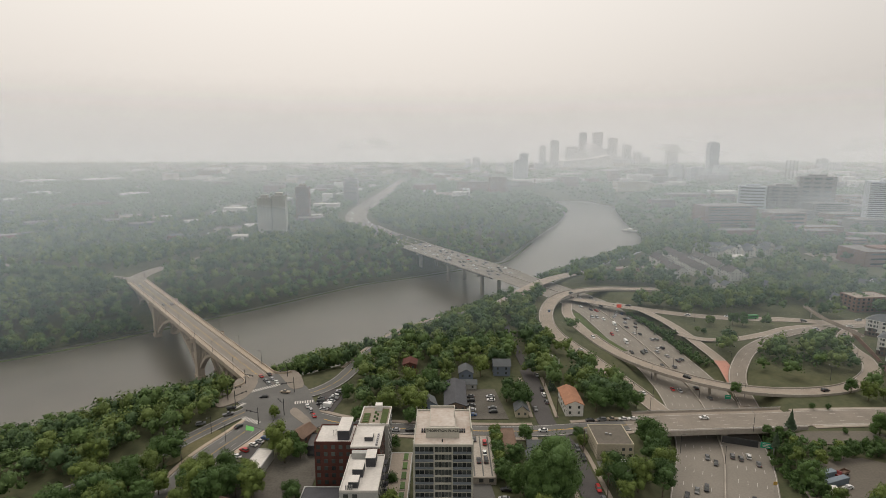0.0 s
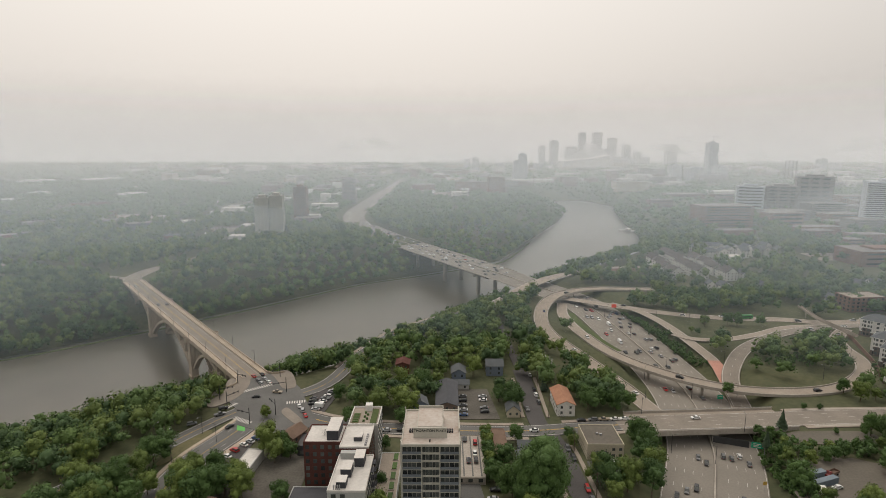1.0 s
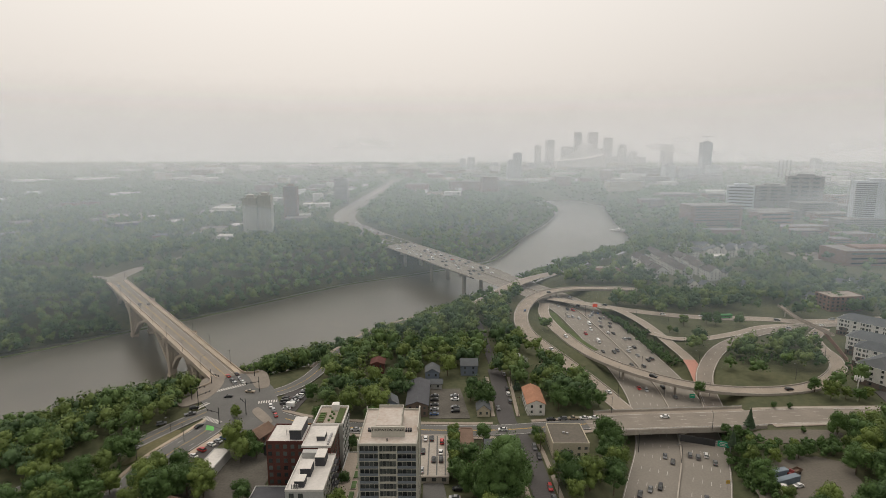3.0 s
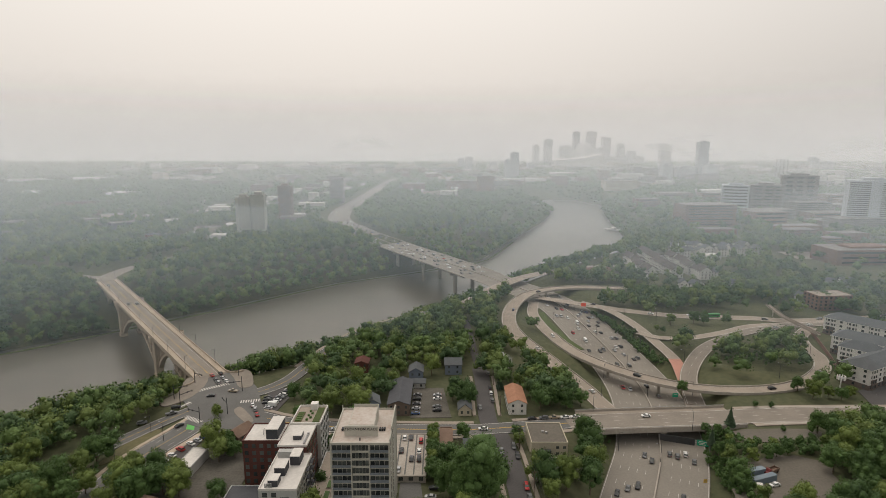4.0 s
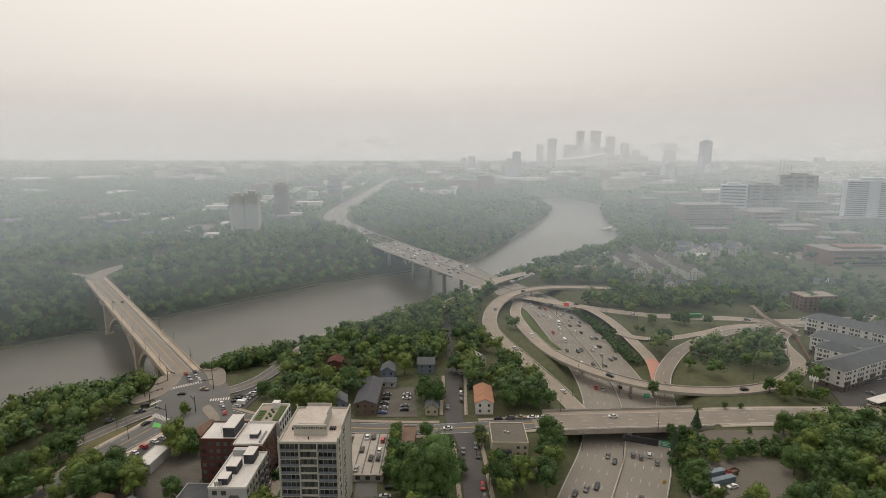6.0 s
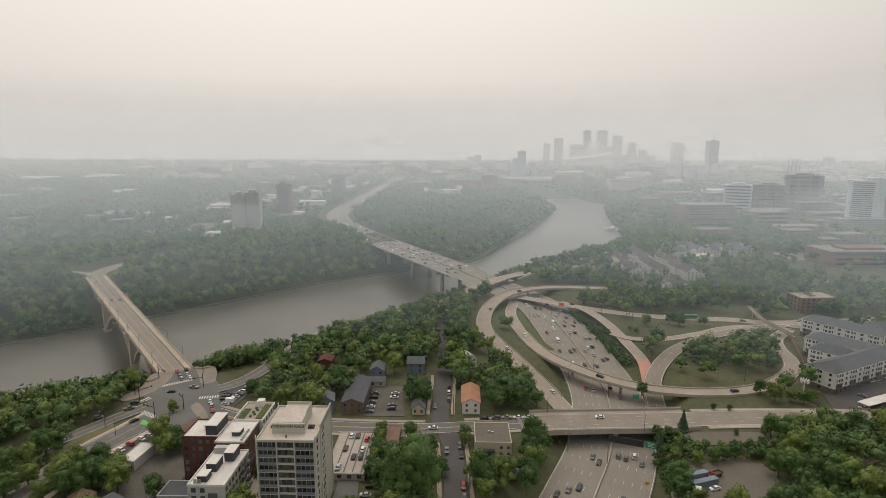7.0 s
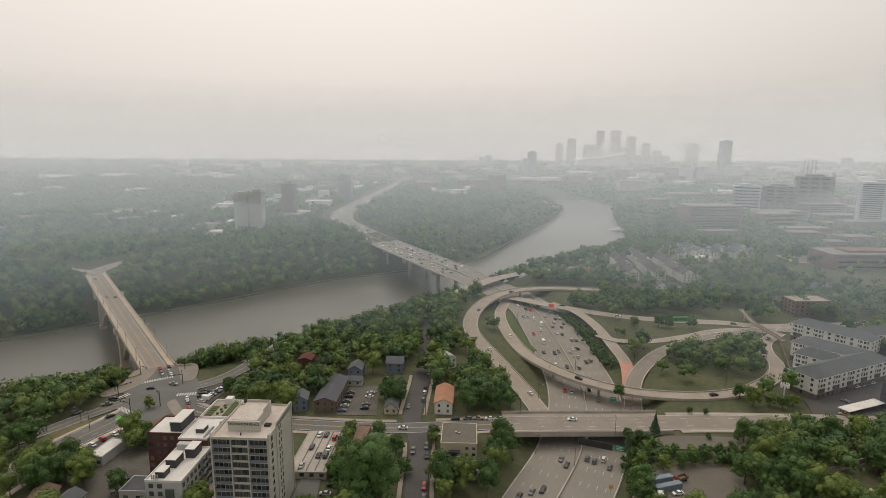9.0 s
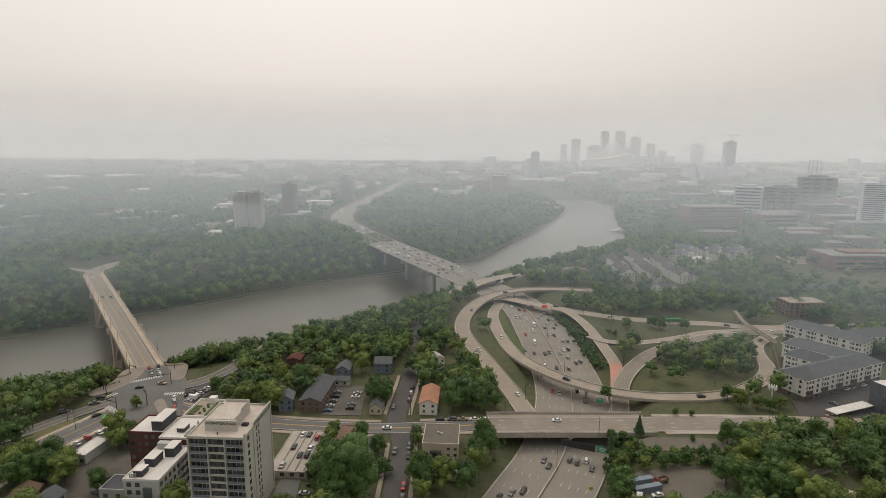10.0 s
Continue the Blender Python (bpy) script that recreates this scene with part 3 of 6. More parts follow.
area("apron", [(253.4, 274.7), (339.9, 276.6), (343, 334.8), (308.3, 318), (259.3, 294.8)], M_DARK_ASPHALT, "asphalt car park beside apartments")
area("tower_forecourt", [(-18.8, 138.3), (27.1, 139), (18.2, 210.2), (10.3, 210), (10.4, 176.5), (-19.3, 176)], M_ASPHALT, "asphalt drive and car park beside the tower")


# ---- buildings ----
def window_mesh(w, h):
    g = Geo()
    g.box(-w / 2, -0.05, 0, w / 2, 0.05, h)
    me = g.mesh("window")
    me.materials.append(M_GLASS)
    return me


WINDOWS = {}


def windows(parent, x0, y0, x1, y1, rows, cols, z0, dz, w, h, inset=0.04, skip=None):
    """A grid of window panes on the wall from (x0, y0) to (x1, y1), the outside to its right."""
    me = WINDOWS.setdefault((w, h), None) or window_mesh(w, h)
    WINDOWS[(w, h)] = me
    a = math.atan2(y1 - y0, x1 - x0)
    for r in range(rows):
        for c in range(cols):
            if skip and skip(r, c):
                continue
            u = (c + 0.5) / cols
            share("window", me, parent, Matrix.Translation((x0 + (x1 - x0) * u, y0 + (y1 - y0) * u, z0 + dz * r)) @ Matrix.Rotation(a, 4, "Z"))


def flat_roof(parent, x0, y0, x1, y1, z, material, rim=0.6, rim_material=None):
    Geo().box(x0 + 0.3, y0 + 0.3, z - 0.1, x1 - 0.3, y1 - 0.3, z + 0.12).make("roof", material, parent)
    g = Geo()
    g.box(x0 - 0.05, y0 - 0.05, z - 0.2, x1 + 0.05, y0 + 0.3, z + rim).box(x0 - 0.05, y1 - 0.3, z - 0.2, x1 + 0.05, y1 + 0.05, z + rim)
    g.box(x0 - 0.05, y0 + 0.3, z - 0.2, x0 + 0.3, y1 - 0.3, z + rim).box(x1 - 0.3, y0 + 0.3, z - 0.2, x1 + 0.05, y1 - 0.3, z + rim)
    g.make("parapet", rim_material or material, parent)


def tower_thornton():
    t = empty("apartment_tower", -1, 176.3, 0, 0, "cream concrete apartment tower with balconies and roof sign", "building")
    X0, X1, D, H = -9.8, 10.4, 26.0, 34.5
    Geo().box(X0, 1.2, -1, X1, D, H - 0.1).make("wall", M_CREAM, t)
    for x in (X0, X0 + 6.8, X1 - 7.2, X1 - 0.4):
        Geo().box(x, 0.0, -1, x + 0.4, 1.2, H - 0.1).make("pier", M_CREAM, t)
    flat_roof(t, X0, 0, X1, D, H, M_STAINED, 0.7, M_CREAM)
    dz = 2.83
    for f in range(12):
        z = f * dz + 0.3
        for a, b in ((X0 + 0.4, X0 + 6.8), (X1 - 6.8, X1 - 0.4)):
            Geo().box(a, 0.05, z - 0.22, b, 1.2, z).make("balcony_slab", M_CREAM, t)
            Geo().box(a, 0.0, z + 0.06, b, 0.06, z + 1.05).make("balcony_rail", M_RAIL, t)
            w = (b - a) / 4
            for k in range(4):
                Geo().box(a + w * k + 0.1, 1.1, z + 0.1, a + w * (k + 1) - 0.1, 1.22, z + 2.35).make("window", M_GLASS, t)
        a, b = X0 + 7.2, X1 - 7.2
        Geo().box(a, 0.4, z - 0.25, b, 1.2, z + 0.55).make("spandrel", M_CREAM, t)
        for k in range(5):
            w = (b - a) / 5
            Geo().box(a + w * k + 0.1, 0.5, z + 0.6, a + w * (k + 1) - 0.1, 1.25, z + 2.5).make("window", M_GLASS, t)
    windows(t, X1 + 0.02, 2.4, X1 + 0.02, 5.6, 12, 1, 1.0, dz, 1.5, 1.7)
    windows(t, X1 + 0.02, 10.5, X1 + 0.02, 14.5, 12, 2, 1.0, dz, 0.8, 1.8)
    windows(t, X0 - 0.02, 24, X0 - 0.02, 2, 12, 4, 1.1, dz, 0.9, 1.7)
    for x in (X0 - 0.25, X1):
        for y in (0.6, 8.6, 25.4):
            Geo().box(x, y - 0.4, -1, x + 0.25, y + 0.4, H + 1.9).make("fin", M_CREAM, t)
    Geo().box(X1 - 0.35, 9, H, X1 + 0.05, D, H + 2.0).make("roof_screen", M_CREAM, t)
    # penthouse with the sign wall
    Geo().box(-4.6, 6.0, H, 4.6, 20.5, H + 3.9).make("penthouse", M_CREAM, t)
    Geo().box(-4.3, 6.3, H + 3.9, 4.3, 20.2, H + 4.05).make("penthouse_roof", M_STAINED, t)
    Geo().box(4.35, 13, H + 3.9, 4.6, 20.5, H + 5.0).make("roof_screen", M_CREAM, t)
    Geo().box(-4.6, 20.25, H + 3.9, 4.35, 20.5, H + 5.0).make("roof_screen", M_CREAM, t)
    sign = Geo().box(-5.8, 5.4, H, 5.9, 5.95, H + 3.9).make("sign_wall", M_CREAM, t)
    txt = bpy.data.curves.new("lettering", "FONT")
    txt.body, txt.size, txt.align_x, txt.extrude = "THORNTON PLACE", 1.28, "CENTER", 0.05
    txt.materials.append(M_LETTER)
    tob = new("lettering", txt)
    tob.parent = t
    tob.matrix_basis = pose(0, 5.36, H + 2.4, 90, 0, 0)
    for x in (-7.2, 6.2):
        for k in range(3):
            for j in range(2):
                Geo().box(x + k * 0.8 - 0.3, 9 + j * 1.0, H + 0.1, x + k * 0.8 + 0.3, 9.7 + j * 1.0, H + 0.9).make("roof_vent", M_DARKMETAL, t)
    Geo().tube((0, 2.6, H), (0, 2.6, H + 1.1), 0.25).make("vent_pipe", M_DARKMETAL, t)
    return t


tower_thornton()


def red_block():
    b = empty("apartment_block", -37.1, 202.2, 0, 0, "red brick and white apartment block with flat roofs and roof garden", "building")
    Geo().box(-15, 3.5, -1, 0, 18, 19).make("wall", M_BRICK, b)
    flat_roof(b, -15, 3.5, 0, 18, 19, M_WHITE, 0.6, M_BRICK)
    Geo().box(0, 0, -1, 11.5, 17.5, 19).make("wall", M_BRICK, b)
    flat_roof(b, 0, 0, 11.5, 17.5, 19, M_WHITE)
    Geo().box(0.5, 17.5, -1, 13, 34, 19.2).make("wall", M_GREYWALL, b)
    flat_roof(b, 0.5, 17.5, 13, 34, 19.2, M_PAVE, 0.8, M_WHITEPAINT)
    Geo().box(0, -24, -1, 13.5, -0.5, 16).make("wall", M_GREYWALL, b)
    flat_roof(b, 0, -24, 13.5, -0.5, 16, M_WHITE)
    Geo().box(-6, 5.5, 19.1, -1.4, 16.5, 23.2).make("lift_house", M_CHARCOAL, b)
    Geo().box(-6.2, 5.3, 23.2, -1.2, 16.7, 23.45).make("lift_house_roof", M_WHITE, b)
    for x, y, z, sx, sy, h in ((6.5, 7, 19.1, 3.2, 4.5, 1.8), (9.0, -5.5, 16.1, 3.6, 6, 3.6), (5.2, -12.5, 16.1, 3.8, 6, 3.2), (4.6, -20, 16.1, 3.4, 4.2, 2.4)):
        Geo().box(x - sx / 2, y - sy / 2, z, x + sx / 2, y + sy / 2, z + h).make("roof_unit", M_CHARCOAL, b)
        Geo().box(x - sx / 2 - 0.1, y - sy / 2 - 0.1, z + h, x + sx / 2 + 0.1, y + sy / 2 + 0.1, z + h + 0.2).make("roof_unit_cap", M_WHITE, b)
    for k in range(4):
        Geo().tube((2.2 + k * 0.7, -23, 16.1), (2.2 + k * 0.7, -23, 18.0), 0.25, 0.25, 7).make("vent_pipe", M_STEEL, b)
    for k in range(5):
        Geo().tube((-8.2 + k * 0.4, 9 + k * 0.6, 19.1), (-8.2 + k * 0.4, 9 + k * 0.6, 21.6), 0.06, 0.06, 5).make("aerial", M_DARKMETAL, b)
    for k in range(6):
        Geo().box(9.6, 1.5 + k * 1.5, 19.1, 10.4, 2.3 + k * 1.5, 19.9).make("condenser", M_STEEL, b)
    Geo().box(1.0, -3.2, 16.1, 7.0, -0.8, 18.6).make("roof_terrace", M_GREYWALL, b)
    for r in range(5):
        for y in (-3.5, -9.0):
            Geo().box(13.5, y - 1.6, 2.9 + r * 3.05, 14.9, y + 1.6, 3.05 + r * 3.05).make("balcony_slab", M_CHARCOAL, b)
            Geo().box(14.82, y - 1.6, 3.05 + r * 3.05, 14.9, y + 1.6, 4.0 + r * 3.05).make("balcony_rail", M_CHARCOAL, b)
    Geo().box(7.6, -24.6, 0.0, 10.6, -23.95, 13.4).make("glazed_bay", M_GLASS, b)
    Geo().box(9.3, 19, 19.3, 12, 32, 19.7).make("planter", M_GRASS, b)
    Geo().box(1.5, 19, 19.3, 4.5, 28, 19.7).make("planter", M_DRY, b)
    for k in range(5):
        Geo().box(1.8, 19.6 + 1.7 * k, 19.7, 4.2, 20.5 + 1.7 * k, 20.0, 0.1).make("planting", M_LEAF, b)
        Geo().box(6.0 + (k % 2) * 1.2, 20.5 + 1.9 * k, 19.3, 7.0 + (k % 2) * 1.2, 21.5 + 1.9 * k, 20.1, 0.1).make("planting", M_LEAF, b)
    Geo().box(6, 30.5, 19.3, 9, 33.5, 22).make("roof_shelter", M_WHITEPAINT, b)
    windows(b, -15, 3.47, 0, 3.47, 6, 5, 1.2, 3.05, 1.5, 1.7)
    windows(b, -15.03, 18, -15.03, 3.5, 6, 5, 1.2, 3.05, 1.5, 1.7)
    windows(b, 0.6, -24.03, 7, -24.03, 5, 2, 1.2, 3.05, 1.7, 1.7)
    windows(b, 13.53, -24, 13.53, -0.5, 5, 8, 1.2, 3.05, 1.5, 1.7)
    windows(b, 11.53, 0, 11.53, 17.5, 6, 6, 1.2, 3.05, 1.5, 1.7)
    windows(b, 13.03, 17.5, 13.03, 34, 6, 5, 1.2, 3.2, 1.6, 1.9)
    return b


red_block()


def beige_office():
    b = empty("office_building", 66.4, 226.9, 0, 0, "tan stucco two-storey office with a brown flat roof", "building")
    Geo().box(0, 0, -1, 16, 18, 6.5).make("wall", M_TAN, b)
    flat_roof(b, 0, 0, 16, 18, 6.5, M_GRAVEL, 0.5, M_TAN)
    Geo().box(3.5, -1.6, 2.6, 8.5, 0, 3.6).make("awning", M_CHARCOAL, b)
    windows(b, 10, -0.03, 16, -0.03, 2, 2, 1.0, 2.9, 1.3, 1.2)
    Geo().box(4.6, -0.06, 0, 7.2, 0.02, 2.4).make("door", M_GLASS, b)
    for x, y in ((6, 9), (7.5, 8.2)):
        Geo().box(x, y, 6.6, x + 1, y + 1, 7.3).make("roof_unit", M_STEEL, b)


beige_office()


def house(name, x, y, w, d, turn, wall, roof, storeys=2, label="", rise=2.6, along="y"):
    h = empty(name, x, y, 0, turn, label, "house")
    H = 2.9 * storeys
    Geo().box(-w / 2, -d / 2, -1, w / 2, d / 2, H).make("wall", wall, h)
    for s in (1, -1):
        if along == "y":
            pts = [(-w / 2, -s * d / 2, H), (w / 2, -s * d / 2, H), (0, -s * d / 2, H + rise * w / (w + 1))]
        else:
            pts = [(s * w / 2, -d / 2, H), (s * w / 2, d / 2, H), (s * w / 2, 0, H + rise * d / (d + 1))]
        Geo().poly(pts if s > 0 else pts[::-1]).make("gable", wall, h)
    Geo().gable(-w / 2, -d / 2, w / 2, d / 2, H - 0.1, rise, 0.5, along).make("roof", roof, h)
    windows(h, -w / 2, -d / 2 - 0.03, w / 2, -d / 2 - 0.03, storeys, max(2, int(w / 3.5)), 0.9, 2.9, 1.1, 1.4)
    windows(h, w / 2 + 0.03, -d / 2, w / 2 + 0.03, d / 2, storeys, max(2, int(d / 3.5)), 0.9, 2.9, 1.1, 1.4)
    windows(h, -w / 2 - 0.03, d / 2, -w / 2 - 0.03, -d / 2, storeys, max(2, int(d / 3.5)), 0.9, 2.9, 1.1, 1.4)
    return h


house("row_house", 65.6, 277.2, 9, 20, 0, M_WHITEPAINT, M_ORANGEROOF, 2, "white two-storey row house with terracotta shingle roof", 2.2)
house("apartment_house", 5.1, 280.6, 11, 30, 0, M_UMBER, M_CHARCOAL, 2, "long grey-brown apartment house with dark shingle roof", 2.2)
house("house", 38.8, 269.7, 6.5, 8, 0, M_TAN, M_GREYROOF, 1, "small tan stucco house beside the street", 3.2)
house("house", -8.6, 270.5, 7, 9, 10, M_BLUEWALL, M_GREYROOF, 2, "narrow blue-grey house behind the tower")
house("house", -21.6, 324.9, 8, 9, 0, M_BRICK, M_BRICK, 2, "dark red house with red roof among trees", 1.6)
house("house", 33.7, 322.5, 10, 9, 0, M_BLUEWALL, M_GREYROOF, 2, "blue-grey house among trees", 3, "x")
house("house", 11.9, 312.1, 8, 10, 0, M_BLUEWALL, M_GREYROOF, 2, "grey house with steep roof")
house("garage", 13, 301.4, 9, 6, 0, M_GREYWALL, M_GREYROOF, 1, "grey garage with white doors", 1.8, "x")
house("house", 65.4, 331.2, 7, 8, 30, M_WHITEPAINT, M_GREYWALL, 2, "small white house hidden among trees")
house("house", 41, 234.3, 8, 6, 0, M_BLUEWALL, M_GREYROOF, 1, "small blue-grey house beside the avenue", 1.8, "x")
house("house", 40, 224.4, 9, 7, 0, M_GREYWALL, M_GREYROOF, 1, "low grey house under large trees", 2.2)
house("house", -83.2, 186.7, 9, 9, 20, M_TANBRICK, M_BROWNROOF, 1, "brown brick house below the parkway", 2.6)
house("house", -68.5, 179.1, 8, 11, 0, M_GREYWALL, M_GREYROOF, 2, "grey gabled two-storey house")
house("house", -65.6, 238.9, 8, 10, -25, M_TANBRICK, M_BROWNROOF, 2, "brown gabled house near the junction")


def low_shop(name, x, y, w, d, h, wall, roof, label, turn=0):
    s = empty(name, x, y, 0, turn, label, "building")
    Geo().box(-w / 2, -d / 2, -1, w / 2, d / 2, h).make("wall", wall, s)
    flat_roof(s, -w / 2, -d / 2, w / 2, d / 2, h, roof, 0.4, wall)
    rows = max(1, int(h / 3))
    windows(s, -w / 2, -d / 2 - 0.03, w / 2, -d / 2 - 0.03, rows, max(2, int(w / 4)), 0.8, 3, 1.8, 1.6)
    if h > 6:
        windows(s, w / 2 + 0.03, -d / 2, w / 2 + 0.03, d / 2, rows, max(2, int(d / 4)), 0.8, 3, 1.8, 1.6)
        windows(s, -w / 2 - 0.03, d / 2, -w / 2 - 0.03, -d / 2, rows, max(2, int(d / 4)), 0.8, 3, 1.8, 1.6)
    return s


low_shop("shop", -79.3, 219.5, 7, 15, 4, M_GREYWALL, M_WHITE, "low shop with a bright white flat roof", -5)
low_shop("shop", -47.4, 194.2, 15, 10, 4, M_GREYWALL, M_CHARCOAL, "low shop with a blue-grey flat roof")
low_shop("shop", -57.2, 234.2, 8, 11, 4.5, M_CHARCOAL, M_DARK_ASPHALT, "dark flat-roofed corner shop")
low_shop("garage_row", 29.1, 235, 6, 25, 3, M_TANBRICK, M_BROWNROOF, "long low brown-roofed garage row")
low_shop("parking_deck", 12.5, 224.8, 16.5, 34, 2.6, M_CONCRETE, M_CONCRETE, "single-level concrete parking deck beside the tower")


def long_apartment(x, y, w, d, turn, storeys, label, base=M_UMBER):
    a = empty("apartment_building", x, y, 0, turn, label, "building")
    H = 3.0 * storeys
    Geo().box(-w / 2, -d / 2, -1, w / 2, d / 2, 3.0).make("base_wall", base, a)
    Geo().box(-w / 2, -d / 2, 3.0, w / 2, d / 2, H).make("wall", M_WHITEPAINT, a)
    g, o, r = Geo(), 0.6, w / 2 - 0.42 * d
    eave = [(-w / 2 - o, -d / 2 - o, H - 0.1), (w / 2 + o, -d / 2 - o, H - 0.1), (w / 2 + o, d / 2 + o, H - 0.1), (-w / 2 - o, d / 2 + o, H - 0.1)]
    ridge = [(-r, 0, H + 3.9), (r, 0, H + 3.9)]
    for face in ((eave[0], eave[1], ridge[1], ridge[0]), (eave[2], eave[3], ridge[0], ridge[1]), (eave[1], eave[2], ridge[1]), (eave[3], eave[0], ridge[0]), eave[::-1]):
        g.poly(face)
    g.make("roof", M_GREYROOF, a)
    g = Geo()
    for (x0, y0, z0), (x1, y1, z1) in zip(eave, eave[1:] + eave[:1]):
        g.box(min(x0, x1) - 0.06, min(y0, y1) - 0.06, z0 - 0.25, max(x0, x1) + 0.06, max(y0, y1) + 0.06, z0 + 0.02)
    g.make("eave", M_WHITEPAINT, a)
    n = int(w / 4.2)
    windows(a, -w / 2, -d / 2 - 0.03, w / 2, -d / 2 - 0.03, storeys, n, 0.9, 3.0, 1.6, 1.6)
    windows(a, w / 2 + 0.03, -d / 2, w / 2 + 0.03, d / 2, storeys, 3, 0.9, 3.0, 1.3, 1.5)
    windows(a, -w / 2 - 0.03, d / 2, -w / 2 - 0.03, -d / 2, storeys, 3, 0.9, 3.0, 1.3, 1.5)
    for k in range(1, n, 3):
        xx = -w / 2 + w * k / n
        Geo().box(xx - 2.2, -d / 2 - 0.5, 6.0, xx + 2.2, -d / 2, H - 0.3).make("bay", M_WHITEPAINT, a)
        Geo().box(xx - 2.25, -d / 2 - 0.55, -1, xx + 2.25, -d / 2, 6.0).make("bay_base", base, a)
        windows(a, xx - 2.2, -d / 2 - 0.58, xx + 2.2, -d / 2 - 0.58, storeys, 2, 0.9, 3.0, 1.3, 1.6)
    return a


def far_tower(name, x, y, w, d, h, label, wall, turn=0, floors=0, top=True):
    t = empty(name, x, y, 0, turn, label, "building")
    Geo().box(-w / 2, -d / 2, -2, w / 2, d / 2, h).make("wall", wall, t)
    if wall not in (M_WHITE, M_SKYLINE):
        Geo().box(-w / 2 + 0.5, -d / 2 + 0.5, h - 0.4, w / 2 - 0.5, d / 2 - 0.5, h + 0.15).make("roof", M_GREYROOF if h < 11 and w < 40 else M_ROOFFELT, t)
    if top:
        Geo().box(-w / 4, -d / 4, h, w / 4, d / 4, h + min(4, 1.5 + h / 20)).make("roof_house", wall, t)
    if floors:
        dz = h / floors
        me = window_mesh(w * 0.86, dz * 0.36)
        for f in range(floors):
            share("window_band", me, t, pose(0, -d / 2 - 0.05, dz * f + dz * 0.3))
    return t


long_apartment(291.5, 317.5, 68, 16, 27.5, 4, "white four-storey apartment building with grey hipped roof and brick base")
long_apartment(287, 331, 22, 14, -49, 4, "short white apartment wing with grey hipped roof")
long_apartment(304, 343, 44, 15, -49, 4, "white four-storey apartment wing with grey hipped roof")
long_apartment(326, 380, 48, 15, -53, 4, "white four-storey apartment wing behind the car park")
long_apartment(362, 381, 40, 15, 12, 4, "cream four-storey apartment wing with grey roof")
low_shop("brick_apartment", 353, 461, 30, 18, 12, M_TANBRICK, M_PAVE, "tan brick three-storey flat-roofed apartments", 5)
low_shop("brick_apartment", 306.6, 285.6, 20, 15, 15, M_CHARCOAL, M_WHITE, "dark brick apartment block with white coping", 18)
canopy = empty("carport", 282, 283.9, 0, 24, "long carport with a white roof on posts", "carport")
Geo().box(-14, -3, 2.6, 14, 3, 2.9).make("roof", M_WHITE, canopy)
for k in range(6):
    Geo().box(-13 + k * 5.2, 2.0, -0.4, -12.8 + k * 5.2, 2.2, 2.6).make("post", M_DARKMETAL, canopy)

# townhouses and houses across the interchange
rng = random.Random(4)
for x0, y0, x1, y1, n in ((246, 642, 240, 576, 4), (275, 674, 267, 583, 4), (296, 645, 293, 572, 4)):
    for k in range(n):
        u = k / (n - 1)
        house("townhouse", x0 + (x1 - x0) * u + (k % 2) * 2.6, y0 + (y1 - y0) * u, 12, 1.0 * math.hypot(x1 - x0, y1 - y0) / (n - 1) - 3.8, 2 + 4 * (k % 2), M_WHITEPAINT, M_TAUPEROOF, 3, "white gabled townhouse with brown-grey shingle roof", 4.6, "y")
house("hall", 192, 586, 26, 16, 5, M_TANBRICK, M_BROWNROOF, 1, "low brick hall with a russet shingle roof", 4.5, "x")
for x, y, w, turn in ((268.5, 521, 12, 25), (258, 526, 8, -10), (314, 574, 7, 10), (306, 521, 8, 20), (402.8, 529, 9, 15), (418.3, 532.6, 10, 80), (340.8, 474.1, 9, 15)):
    house("house", x, y, w, 10, turn, M_BLUEWALL if x == 340 else M_WHITEPAINT, M_GREYROOF, 2, "pale gabled two-storey house among trees", 3.6)
for k in range(14):
    house("pale_house", 330 + (k % 7) * 15 + rng.uniform(-3, 3), 690 + (k // 7) * 30 + rng.uniform(-8, 8), 13, 11, rng.choice((0, 90, 20)), M_WHITEPAINT, M_GREYROOF, 3, "pale three-storey house with steep roof among trees", 4)
for k in range(6):
    house("house", 330 + rng.random() * 150, 475 + rng.random() * 80, 9, 10, rng.choice((0, 15, 90)), rng.choice((M_WHITEPAINT, M_TAN, M_GREYWALL)), M_GREYROOF, 2, "small gabled house in a leafy street", 3)
far_tower("depot_building", 524, 656, 94, 44, 17, "large low red-brown brick building with grey upper storey", M_TANBRICK, 3, 3)
area("car_park", [(457.2, 668.6), (518.8, 667.8), (524.9, 715.3), (460.4, 716)], M_PAVE, "grey car park among trees")


def ribs(t, w, d, h, n):
    for k in range(n):
        x = -w / 2 + w * (k + 0.5) / n
        Geo().box(x - 0.9, -d / 2 - 1.0, 0, x + 0.9, -d / 2, h + 1.2).make("rib", M_CREAM, t)


